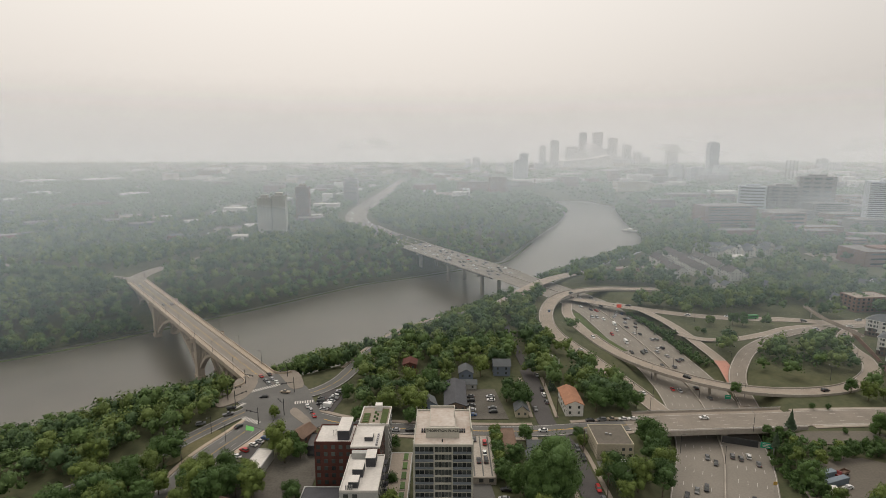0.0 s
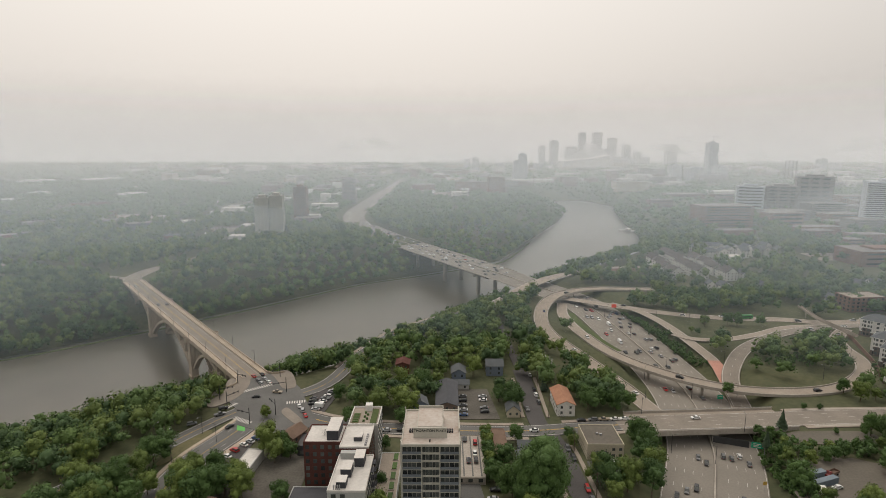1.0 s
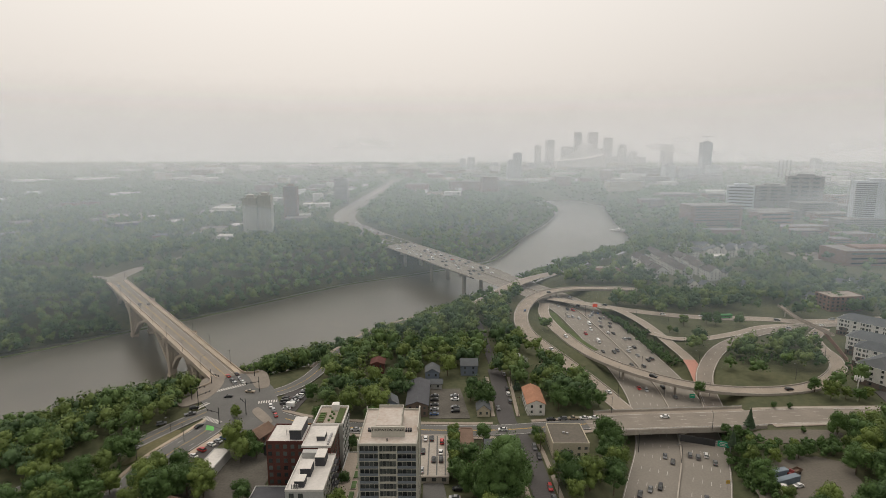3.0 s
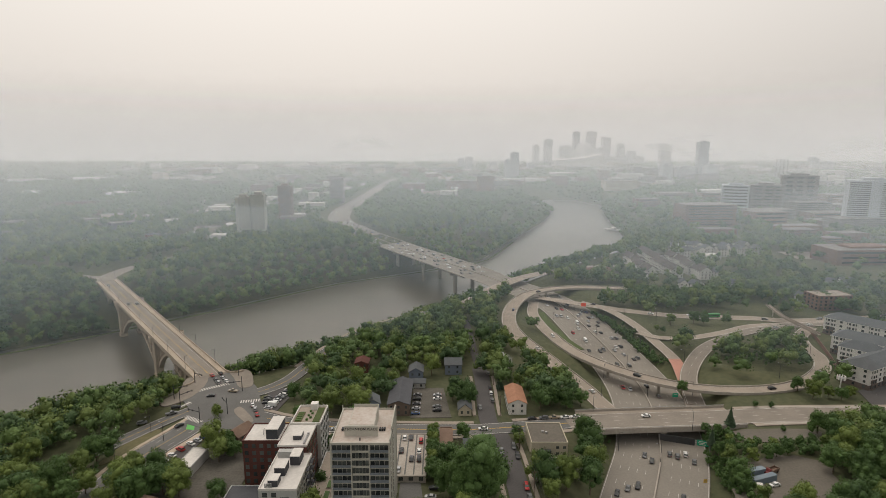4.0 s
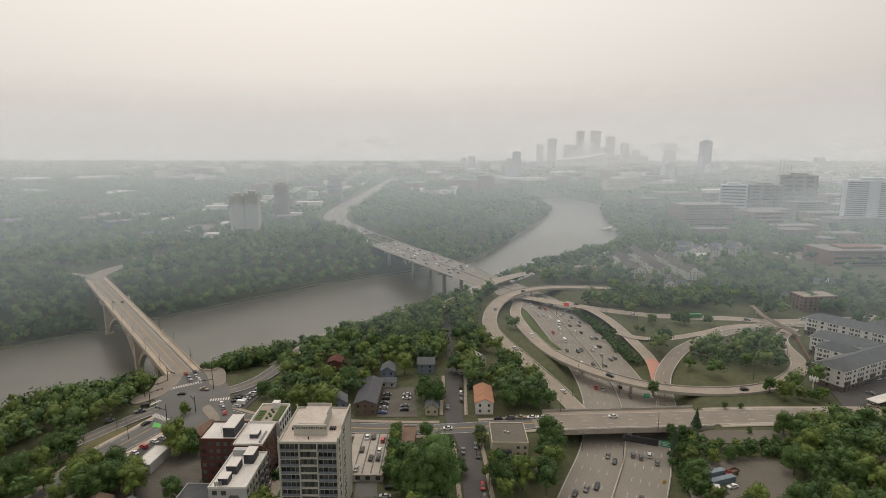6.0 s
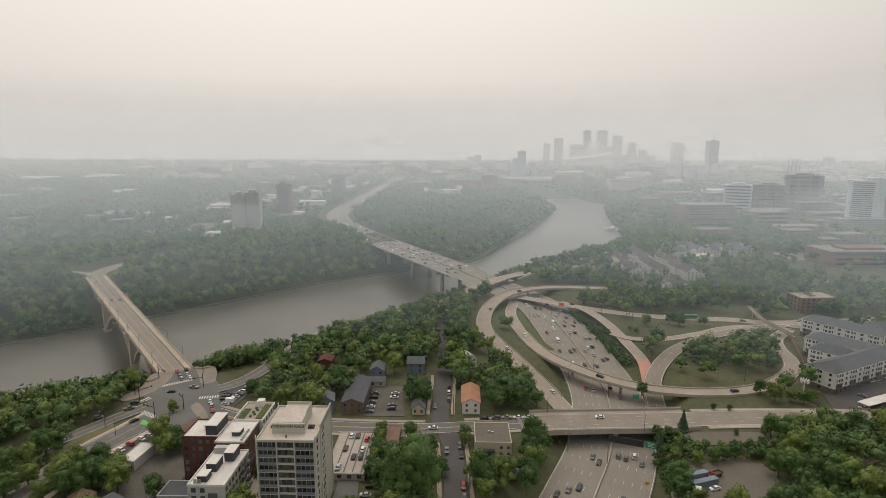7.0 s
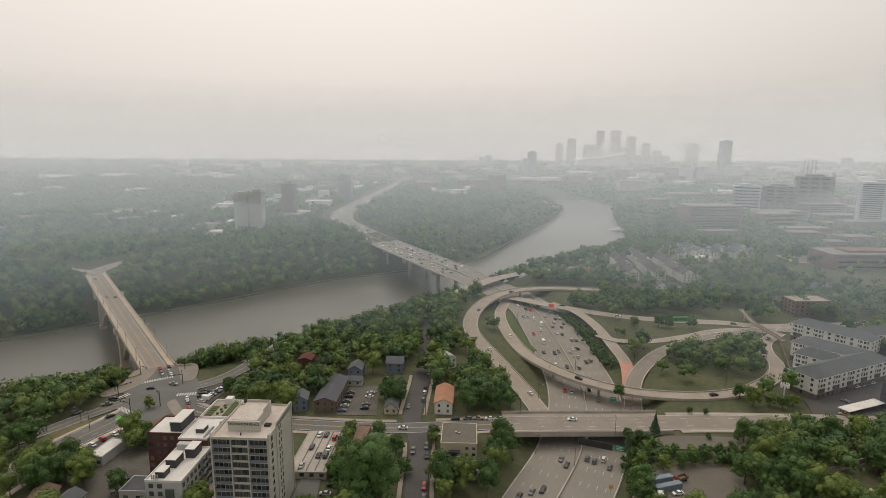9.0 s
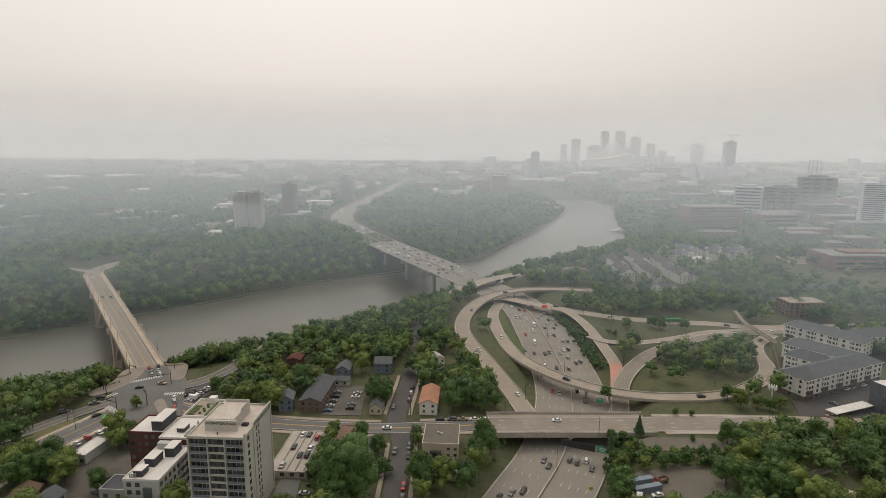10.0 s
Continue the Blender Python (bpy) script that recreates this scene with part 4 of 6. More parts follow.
twin = far_tower("residential_tower", -271, 842, 20, 26, 60, "pale concrete residential tower with vertical ribs", M_CREAM, 8)
ribs(twin, 20, 26, 60, 4)
twin = far_tower("residential_tower", -251, 848, 19, 26, 63, "pale concrete residential tower beside its twin", M_CREAM, 8)
ribs(twin, 19, 26, 63, 3)
far_tower("residential_tower", -267, 1052, 24, 22, 62, "brown brick residential tower", M_TANBRICK, 5, 18)
far_tower("residential_tower", -227, 1352, 33, 26, 60, "grey concrete residential tower by the freeway", M_DARKPANEL, 5, 18)
for x, y, w, d, h, label, wall, n in ((752, 1152, 64, 34, 76, "massive pale concrete campus building", M_DARKPANEL, 7), (684, 1150, 56, 34, 57, "pale concrete campus building with window bands", M_DARKPANEL, 6), (628, 1160, 50, 34, 56, "dark glazed campus building", M_SKYLINE, 0)):
    hall = far_tower("campus_tower", x, y, w, d, h, label, wall, -24, 9)
    for k in range(n):
        c = -w / 2 + w * (k + 0.5) / n
        Geo().box(c - 3.2, -d / 2 - 1.2, 0, c + 3.2, -d / 2, h * (0.45 if k % 2 else 1.0)).make("rib", wall, hall)
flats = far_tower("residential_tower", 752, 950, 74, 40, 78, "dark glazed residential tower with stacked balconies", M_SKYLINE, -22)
dark, slab = window_mesh(30, 1.5), Geo().box(-15, -1.3, 0, 15, 0, 0.35).mesh("balcony")
slab.materials.append(M_CREAM)
for k in range(22):
    for c in (-24, 22):
        share("window_band", dark, flats, pose(c, -20.05, 2 + 3.4 * k))
        share("balcony", slab, flats, pose(c, -20, 1.2 + 3.4 * k))
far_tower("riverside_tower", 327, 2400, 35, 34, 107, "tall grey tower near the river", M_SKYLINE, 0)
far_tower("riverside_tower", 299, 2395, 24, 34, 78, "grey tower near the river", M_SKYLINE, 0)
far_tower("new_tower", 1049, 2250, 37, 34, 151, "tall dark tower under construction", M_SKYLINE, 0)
FAR_FEET = []


def spaced(x, y, w, d):
    """True where a far building has room; notes its footprint."""
    if any(abs(x - a) < (w + c) / 2 + 6 and abs(y - e) < (d + f) / 2 + 6 for a, e, c, f in FAR_FEET):
        return False
    if float(river_distance(np.array([x]), np.array([y]))[0]) < 40 or float(dist_line(np.array([x]), np.array([y]), FREEWAY[::6])[0][0]) < 60:
        return False
    FAR_FEET.append((x, y, w, d))
    return True


for x, y, w, d, h, m in ((-1148, 1616, 70, 40, 8, M_WHITE), (-589.6, 1071, 60, 26, 7, M_TAN), (-295.8, 818.1, 34, 20, 7, M_WHITE), (-347.5, 902.5, 50, 22, 6, M_TAN), (-1588, 2198, 120, 40, 9, M_WHITE), (-1409, 2341, 160, 40, 8, M_WHITE), (-1016, 2351, 180, 40, 8, M_WHITE), (-245.2, 1023.6, 50, 30, 8, M_DARKPANEL), (-395.9, 826.4, 30, 20, 6, M_TANBRICK), (42, 1545, 46, 24, 14, M_WHITE), (85, 1790, 96, 50, 27, M_TANBRICK), (152, 1665, 46, 40, 48, M_TANBRICK), (-6, 1605, 44, 26, 8, M_TAN), (-49, 1690, 38, 26, 7, M_WHITE), (434, 1985, 54, 36, 32, M_TANBRICK), (676, 2290, 40, 36, 41, M_TANBRICK), (908, 2600, 42, 36, 40, M_DARKPANEL), (-131, 2430, 32, 30, 42, M_TANBRICK), (171, 3220, 38, 36, 76, M_SKYLINE), (1439, 1980, 76, 50, 18, M_WHITE), (776, 1590, 58, 36, 13, M_WHITE), (352, 673, 22, 15, 5, M_WHITE), (250, 2050, 120, 40, 12, M_TANBRICK), (330, 2150, 160, 40, 14, M_WHITE), (-312.2, 950.6, 60, 26, 5, M_WHITE), (-218, 1255.8, 60, 30, 9, M_WHITE), (-140, 1620, 80, 40, 9, M_WHITE)):
    if spaced(x, y, w, d):
        far_tower("low_building", x, y, w, d, h, "flat-roofed block far off among trees" if h > 20 else "low flat-roofed building with a pale roof", m, 5, 0, False)
for x, y, w, d, h, m, f in ((482, 975, 90, 44, 36, M_TANBRICK, 8), (510.2, 954.7, 114, 34, 12, M_CREAM, 0), (640.1, 1059.1, 84, 34, 18, M_DARKPANEL, 4), (745.5, 1106, 74, 34, 27, M_DARKPANEL, 7), (695.2, 975.3, 60, 30, 9, M_TANBRICK, 0), (591.5, 904.6, 90, 26, 9, M_TANBRICK, 0), (728.2, 936.3, 112, 34, 17, M_DARKPANEL, 5), (566.7, 854.3, 50, 26, 10, M_TANBRICK, 3), (552.3, 754.3, 24, 20, 13, M_TANBRICK, 4), (598.3, 725.3, 66, 36, 16, M_CREAM, 5), (452, 871.4, 60, 22, 8, M_TANBRICK, 0), (615.1, 813.1, 50, 26, 11, M_TANBRICK, 0)):
    if spaced(x, y, w, d):
        far_tower("campus_building", x, y, w, d, h, "flat-roofed campus building with window bands" if f else "low flat-roofed campus building", m, 4, f, False)
for i in range(46):
    u = rng.random()
    if i < 26:
        x, y = -470 + rng.random() * 300, 980 + rng.random() * 1000
    else:
        x, y = -20 + rng.random() * 620, 1650 + rng.random() * 800
    w, d = 14 + rng.random() * 46, 12 + rng.random() * 16
    if spaced(x, y, w, d):
        far_tower("low_building", x, y, w, d, 5 + u * u * 14, "low flat-roofed building with a pale roof", rng.choice((M_WHITE, M_WHITE, M_TAN, M_DARKPANEL)), 5, 0, False)
for i in range(34):
    x, y, w, d = 480 + rng.random() * 700, 900 + rng.random() * 650, 40 + rng.random() * 60, 26 + rng.random() * 26
    if spaced(x, y, w, d):
        far_tower("campus_building", x, y, w, d, 11 + rng.random() * 14, "brick campus building with window bands", rng.choice((M_TANBRICK, M_TANBRICK, M_DARKPANEL)), rng.choice((0, 8)), 3, False)
for i in range(60):
    y = 720 + rng.random() * 1400
    x, w, d = -0.85 * y + rng.random() * (0.85 * y - 260), 12 + rng.random() ** 3 * 40, 10 + rng.random() * 12
    if spaced(x, y, w, d):
        far_tower("distant_house", x, y, w, d, 6 + rng.random() * 4, "pale house roof among distant trees", rng.choice((M_DARKPANEL, M_WHITE, M_TANBRICK, M_GREYROOF)), rng.choice((0, 20, 45)), 0, False)
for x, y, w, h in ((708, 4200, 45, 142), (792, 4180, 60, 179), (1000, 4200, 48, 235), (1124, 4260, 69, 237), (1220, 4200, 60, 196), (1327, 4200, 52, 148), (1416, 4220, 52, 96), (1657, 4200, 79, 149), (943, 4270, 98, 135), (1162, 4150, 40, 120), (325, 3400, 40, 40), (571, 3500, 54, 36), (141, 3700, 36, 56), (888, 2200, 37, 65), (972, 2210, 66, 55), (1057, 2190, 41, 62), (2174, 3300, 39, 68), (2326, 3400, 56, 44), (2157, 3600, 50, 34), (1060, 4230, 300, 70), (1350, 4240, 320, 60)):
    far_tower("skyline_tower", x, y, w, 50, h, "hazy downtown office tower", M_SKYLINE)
for i in range(250):
    y = 1500 + rng.random() ** 0.7 * 2400
    x = (rng.random() - 0.36) * 1.55 * y
    w, d = 30 + rng.random() * 90, 20 + rng.random() * 40
    if spaced(x, y, w, d):
        far_tower("far_building", x, y, w, d, 8 + rng.random() ** 2 * 26, "low pale building far across the city", rng.choice((M_DARKPANEL, M_WHITE, M_TAN, M_TANBRICK)), 0, 0, False)

# ---- trees ----
NO_TREES = [(FREEWAY[FREEWAY[:, 1] < 620], 30), (FREEWAY[FREEWAY[:, 1] >= 620], 27), (OUTER, 13), (FREEWAY[(FREEWAY[:, 1] > 960) & (FREEWAY[:, 1] < 1700)] - (0, 35, 0), 30), (INNER, 8), (DIAG, 8), (LINK, 8), (BIG, 9), (UPPER, 9), (RAMP_UP, 15), (FRANKLIN, 13), (BRIDGE, 15), (BRIDGE_END, 21), (WEST_ROAD, 17), (PARKWAY, 12), (LOWER_ROAD, 8), (NORTH_ROAD, 5.0), (SE_ROAD, 9), (SIDE[SIDE[:, 1] < 318], 8), (LANE, 4.5)]
CLEAR = [(2.4, 203, 21.1, 247.7), (138.1, 480.3, 197.6, 542.1), (227.5, 206, 247.8, 219.4), (-28.4, 311.1, -14.7, 331), (27.8, 294.9, 41.5, 330.6), (2.2, 259, 31.7, 320.5), (-23.5, 297.5, -5.9, 329.2), (32, 253.8, 45.8, 274.8), (19.3, 201.3, 26, 249.7), (-13.6, 260.6, 0.2, 282.5), (217.4, 205, 241.7, 220.3), (8, 294.4, 23.8, 322.2), (62.4, 325.3, 69.3, 335.2), (138.4, 190.6, 146.1, 240.5), (64, 211.1, 83.9, 227.3), (27.3, 184.7, 54, 210.9), (85.1, 199.6, 98.8, 249.4), (-18.8, 148.2, 19.1, 249.6), (25.6, 222.2, 32.5, 249.9), (36.1, 220.4, 45.9, 238.3), (-56.7, 173.4, -19.4, 242.8), (60, 220.9, 89.7, 255.1), (8.2, 259.1, 33.7, 301.9), (-101.8, 172.6, -58.7, 249.8), (150.6, 186.8, 190.8, 227.5), (143.5, 186.7, 158.5, 204.9), (150.3, 222.7, 206.8, 254.7), (166.1, 262.7, 263.4, 294.9), (99.5, 298.7, 134.1, 476.2), (162.3, 236.8, 208.8, 253.8), (258.6, 270.9, 348.4, 316.6), (269.4, 309, 347.9, 349.9), (279.3, 333.2, 347.1, 404.9), (-119.2, 244.6, -58.8, 323.9), (57.7, 264.2, 73.5, 290.2), (-1.7, 264.8, 11, 298.4), (-74.4, 278.7, -49, 306.6)]


def free(x, y, margin=1.0):
    ok = river_distance(x, y) > 4.5
    for line, r in NO_TREES:
        near = (x > line[:, 0].min() - 30) & (x < line[:, 0].max() + 30) & (y > line[:, 1].min() - 30) & (y < line[:, 1].max() + 30)
        if near.any():
            d = np.full(x.shape, 1e9)
            d[near] = dist_line(x[near], y[near], line[::2])[0]
            ok &= d > r * margin
    if y.min() > 500:
        for a, b, w, d in FAR_FEET:
            ok &= ~((np.abs(x - a) < w / 2 + 7) & (y > b - d / 2 - 0.06 * b) & (y < b + d / 2 + 6))
    for x0, y0, x1, y1 in CLEAR:
        ok &= ~((x > x0) & (x < x1) & (y > y0) & (y < y1))
    return ok


def ico(level):
    bm = bmesh.new()
    bmesh.ops.create_icosphere(bm, subdivisions=level, radius=1.0)
    v = np.array([q.co[:] for q in bm.verts])
    f = np.array([[q.index for q in p.verts] for p in bm.faces])
    bm.free()
    return v, f


def crown(seed, lumps, solid, level, leaves, leaf=0.16):
    """A tree crown of unit radius: an uneven inner mass of foliage under many loose leaf sprays."""
    r = np.random.default_rng(seed)
    bv, bf = ico(level)
    V, Fc, k = [], [], 0
    centres, sizes = [np.array([0, 0, 0.12])], [0.62]
    for i in range(lumps - 1):
        a, h = r.uniform(0, 6.28), r.uniform(-0.5, 0.68)
        rad = r.uniform(0.35, 0.78) * math.sqrt(max(0.05, 1 - max(h, 0) ** 2))
        centres.append(np.array([rad * math.cos(a), rad * math.sin(a), h]))
        sizes.append(r.uniform(0.2, 0.4) * (1.2 if lumps < 7 else 1))
    for c, s in list(zip(centres, sizes))[:solid]:
        n = 0.88 + 0.13 * r.standard_normal((len(bv), 1))
        V.append(c + bv * s * n * np.array([1, 1, 0.85]))
        Fc.append(bf + k)
        k += len(bv)
    C, S = np.array(centres), np.array(sizes)
    pick = r.choice(lumps, leaves, p=S ** 2 / (S ** 2).sum())
    d = r.standard_normal((leaves, 3))
    d[:, 2] = np.abs(d[:, 2]) * 0.95 - 0.3
    d /= np.linalg.norm(d, axis=1)[:, None]
    c = C[pick] + d * S[pick][:, None] * r.uniform(0.72, 1.2, (leaves, 1))
    tilt = d + 0.75 * r.standard_normal((leaves, 3))
    tilt[:, 2] += 0.5
    u = np.cross(tilt, r.standard_normal((leaves, 3)))
    u /= np.linalg.norm(u, axis=1)[:, None]
    w = np.cross(tilt, u)
    w /= np.linalg.norm(w, axis=1)[:, None]
    s = leaf * r.uniform(0.6, 1.4, (leaves, 1))
    V.append(np.stack([c - u * s, c + u * s, c + w * s * 1.5], 1).reshape(-1, 3))
    Fc.append(np.arange(leaves * 3).reshape(-1, 3) + k)
    return np.vstack(V), np.vstack(Fc)


def woods(name, x, y, size, templates, material, label, seed, sink=0.0, squash=1.0):
    """Many crowns in one mesh, standing on the ground."""
    r = np.random.default_rng(seed)
    z = ground_height(x, y)
    V, Fc, k = [], [], 0
    pick = r.integers(0, len(templates), len(x))
    for i, (tv, tf) in enumerate(templates):
        q = np.where(pick == i)[0]
        if not len(q):
            continue
        a, s = r.uniform(0, 6.28, len(q)), size[q]
        c, n = np.cos(a)[:, None], np.sin(a)[:, None]
        X = (tv[None, :, 0] * c - tv[None, :, 1] * n) * s[:, None] + x[q][:, None]
        Y = (tv[None, :, 0] * n + tv[None, :, 1] * c) * s[:, None] + y[q][:, None]
        tall = s * r.uniform(0.9, 1.35, len(q)) * squash
        Z = tv[None, :, 2] * tall[:, None] + (z[q] + s * 1.25 * squash - sink)[:, None]
        V.append(np.stack([X, Y, Z], 2).reshape(-1, 3))
        Fc.append((tf[None] + (np.arange(len(q)) * len(tv))[:, None, None]).reshape(-1, 3) + k)
        k += len(q) * len(tv)
    return mass(name, np.vstack(V), np.vstack(Fc), material, label, "stuff", "trees", True)


def scatter(seed, x0, x1, y0, y1, cell, keep):
    """A jittered grid of points."""
    r = np.random.default_rng(seed)
    gx, gy = np.meshgrid(np.arange(x0, x1, cell), np.arange(y0, y1, cell))
    x, y = gx.ravel() + r.uniform(-0.42, 0.42, gx.size) * cell, gy.ravel() + r.uniform(-0.42, 0.42, gx.size) * cell
    ok = r.uniform(0, 1, x.size) < keep
    return x[ok], y[ok]


def in_view(x, y, wide=0.92):
    return (x > -wide * y - 60) & (x < wide * y + 160)


OPEN = [(228, 536, 312, 690, 0.05), (252, 506, 280, 534, 0.1), (300, 510, 314, 530, 0.2), (174, 562, 212, 600, 0.1), (393.9, 510.8, 432.8, 537.2, 0.1), (327.8, 655.3, 470.2, 735.9, 0.15), (443.4, 527.6, 525.9, 580.8, 0.1), (-44.9, 849, 27.3, 883.7, 0.0), (310, 624.9, 468.9, 804.4, 0.62), (201.8, 690, 310, 804.4, 0.8), (319.4, 537.4, 420.5, 635.3, 0.8), (406.7, 546, 524.3, 650.2, 0.1), (149, 378.8, 299.9, 447, 0.05), (177.9, 300.7, 263.1, 320.8, 0.12), (194.9, 319, 262.2, 387.3, 0.62), (-11.2, 832.4, 114.7, 934.7, 0.4), (170.2, 262.9, 302.4, 293.8, 0.06), (149.7, 292.1, 189.7, 330.7, 0.03), (263.4, 292.9, 300.6, 423.2, 0.6), (146.5, 190.8, 200.8, 241.6, 0.95), (346.8, 424.8, 648.9, 735.9, 0.7), (296.7, 687.7, 917.7, 1080, 0.72), (474.1, 1046.3, 1150, 1520, 0.5), (416.5, 849.9, 917.7, 1080, 0.75), (271, 342.9, 346, 474.3, 0.2)]


def thin(x, y, seed):
    r = np.random.default_rng(seed).uniform(0, 1, x.shape)
    ok = np.ones(x.shape, bool)
    for x0, y0, x1, y1, keep in OPEN:
        ok &= ~((x > x0) & (x < x1) & (y > y0) & (y < y1) & (r > keep))
    return ok


NEAR_T = [crown(10 + i, 34, 16, 1, 2500, 0.046) for i in range(6)]
MID_T = [crown(30 + i, 13, 7, 1, 240, 0.085) for i in range(6)]
RIVER_T = [crown(40 + i, 7, 3, 1, 40, 0.16) for i in range(6)]
FAR_T = [crown(50 + i, 4, 1, 1, 9, 0.3) for i in range(4)]
HAZE_T = [crown(70 + i, 3, 1, 1, 2, 0.4) for i in range(3)]

x, y = scatter(1, -420, 520, 150, 560, 7.8, 0.94)
ok = in_view(x, y) & free(x, y) & thin(x, y, 5)
x, y = x[ok], y[ok]
order = np.argsort(np.hypot(x - 45, y))
near, rest = order[:228], order[228:]
PLANTED = [(-90, 212, 5.5), (-97.8, 199.1, 6), (-82.2, 199.4, 6), (-90, 193.4, 6.5), (-78.3, 202.4, 5.5), (-101.7, 202, 5), (-68.5, 231, 4.5), (-63.6, 226.2, 3.8), (-74.4, 229.9, 6.3), (-69.5, 223.2, 5), (-86.1, 263.8, 3.0), (-95.9, 206, 6), (-104.7, 208.8, 4.5), (-87.1, 200.3, 6), (-74.4, 196.6, 6), (-81.2, 207.3, 5), (41.2, 195.8, 11.5), (30.2, 198.6, 6), (36.1, 204.6, 6), (52, 212.8, 3.6), (37, 241.1, 4.2), (62.4, 236.7, 3), (62.3, 243.6, 3), (67, 207.2, 4.4), (86.1, 202.6, 6), (91, 213.6, 5.5), (89.9, 223.5, 5.5), (94.9, 233.5, 6), (92.8, 243.3, 5.2), (205.8, 247.7, 5.2), (-17.5, 258.6, 4), (-43.1, 258, 4), (-52.9, 285.1, 4.2), (225.6, 295, 4.2), (159.8, 292.3, 3.4), (151.3, 222.7, 3.6), (154.3, 228.7, 3.4), (146.4, 200.7, 3.2), (147.4, 207.7, 3.0), (149.3, 214.7, 3.2), (150.5, 194.8, 3.4), (152.2, 240.6, 2.6), (158.3, 236.8, 2.4), (166.4, 233.9, 2.4), (170.4, 236, 2.2), (176.5, 233.2, 2.6), (182.6, 235.3, 2.5), (188.7, 233.4, 2.8), (194.8, 234.5, 3.0), (200.9, 233.7, 3.4), (153.1, 248.6, 2.4), (158.2, 247.7, 2.2), (150.2, 229.6, 2.8), (190.5, 249.4, 1.5), (197.9, 223.6, 4.6), (-21.3, 205.5, 3.2), (-23.3, 234.9, 3.0), (227.8, 285.1, 5), (242.1, 283.5, 3.5), (236.9, 286.3, 3.2), (249.2, 286.6, 3), (191.3, 275.3, 1.8), (199.4, 274.9, 1.6), (216, 249.9, 5), (-148.4, 219.6, 5.5), (-130.9, 205.3, 5), (-115.4, 192.9, 5), (-133.9, 199.4, 5.5), (-153.1, 234.1, 4.5), (-112.5, 199.8, 4.5), (-98.8, 189.3, 4.5), (-124.2, 188.9, 6), (-130.9, 213.1, 4.2), (23.2, 215.2, 3.3), (23.2, 220.1, 3.3), (23.1, 225.1, 3.3), (23.1, 230, 3.3), (23.1, 234.9, 3.3), (23.1, 239.8, 3.3), (23.1, 244.7, 3.3), (24.2, 209.3, 4.5), (20.8, 317.3, 6), (32.8, 283.3, 4.6), (-8.7, 295, 6.5), (-19.6, 295.7, 6), (235.3, 251.4, 6), (245.6, 249.6, 6.5), (256.8, 246.7, 6), (213.9, 248.9, 4.5), (205, 227.8, 6.5), (211.1, 223.9, 6), (199.1, 209.7, 6), (180.6, 229.3, 3.4), (169.5, 225.1, 3.2), (174.5, 227.2, 3), (161.4, 222.9, 3)]
PLANTED += [(250, 226, 7), (258, 236, 7), (264, 226, 7), (228, 229, 6), (218, 227, 6), (270, 240, 7), (276, 250, 6.5), (262, 250, 6)]
BUSHES = [(202, 413.9, 4.0), (221.2, 417.5, 4.5), (227.3, 414.8, 4.6), (185, 397.7, 2.4), (189.1, 395.9, 2.2), (204, 420.9, 2.6)]
CROWNS = []
for i, (tv, tf) in enumerate(NEAR_T):
    me = bpy.data.meshes.new("crown")
    me.from_pydata(tv.tolist(), [], tf.tolist())
    me.materials.append((M_LEAF, M_LEAF, M_LEAF_LIGHT)[i % 3])
    me.polygons.foreach_set("use_smooth", np.ones(len(tf), bool))
    CROWNS.append(me)
g = Geo().tube((0, 0, -0.3), (0.03, 0, 0.7), 0.055, 0.035, 7)
for a in (0.3, 2.2, 4.4):
    g.tube((0.03, 0, 0.6), (0.3 * math.cos(a), 0.3 * math.sin(a), 1.15), 0.03, 0.012, 5)
TRUNK = g.mesh("trunk")
TRUNK.materials.append(M_BARK)
tv, tf = crown(91, 110, 50, 1, 12000, 0.026)
BIG_CROWN = bpy.data.meshes.new("crown")
BIG_CROWN.from_pydata(tv.tolist(), [], tf.tolist())
BIG_CROWN.polygons.foreach_set("use_smooth", np.ones(len(tf), bool))
BIG_CROWN.materials.append(M_LEAF)
tr = random.Random(8)
zs = ground_height(x, y)
for px, py, pz, s in [(x[j], y[j], zs[j], tr.uniform(4.0, 7.0)) for j in near[:228]] + [(a, b, -0.35, s) for a, b, s in PLANTED + BUSHES]:
    t = empty("tree", px, py, pz, tr.uniform(0, 360), "leafy green deciduous street tree with rounded crown", "tree", "street trees")
    share("trunk", TRUNK, t, Matrix.Diagonal((s, s, s, 1)))
    share("crown", BIG_CROWN if s > 8 else tr.choice(CROWNS), t, Matrix.Translation((0, 0, s * 1.2)) @ Matrix.Diagonal((s, s, s * tr.uniform(0.95, 1.3), 1)))
sz = np.random.default_rng(3).uniform(4.2, 6.9, x.size)
for k, (leafage, tone) in enumerate(((M_FOREST, "dense green"), (M_FOREST_LIGHT, "lighter yellow-green"), (M_FOREST_DEEP, "deep green"))):
    q = rest[np.random.default_rng(21).integers(0, 3, len(rest)) == k]
    woods("near_woods", x[q], y[q], sz[q], MID_T, leafage, tone + " broadleaf woodland along the river bluffs", 3 + k)
x, y = scatter(2, -1000, 1100, 560, 1050, 10, 0.96)
ok = in_view(x, y) & free(x, y) & thin(x, y, 6)
x, y = x[ok], y[ok]
sz, kind = np.random.default_rng(4).uniform(5, 8.4, x.size), np.random.default_rng(22).integers(0, 3, x.size)
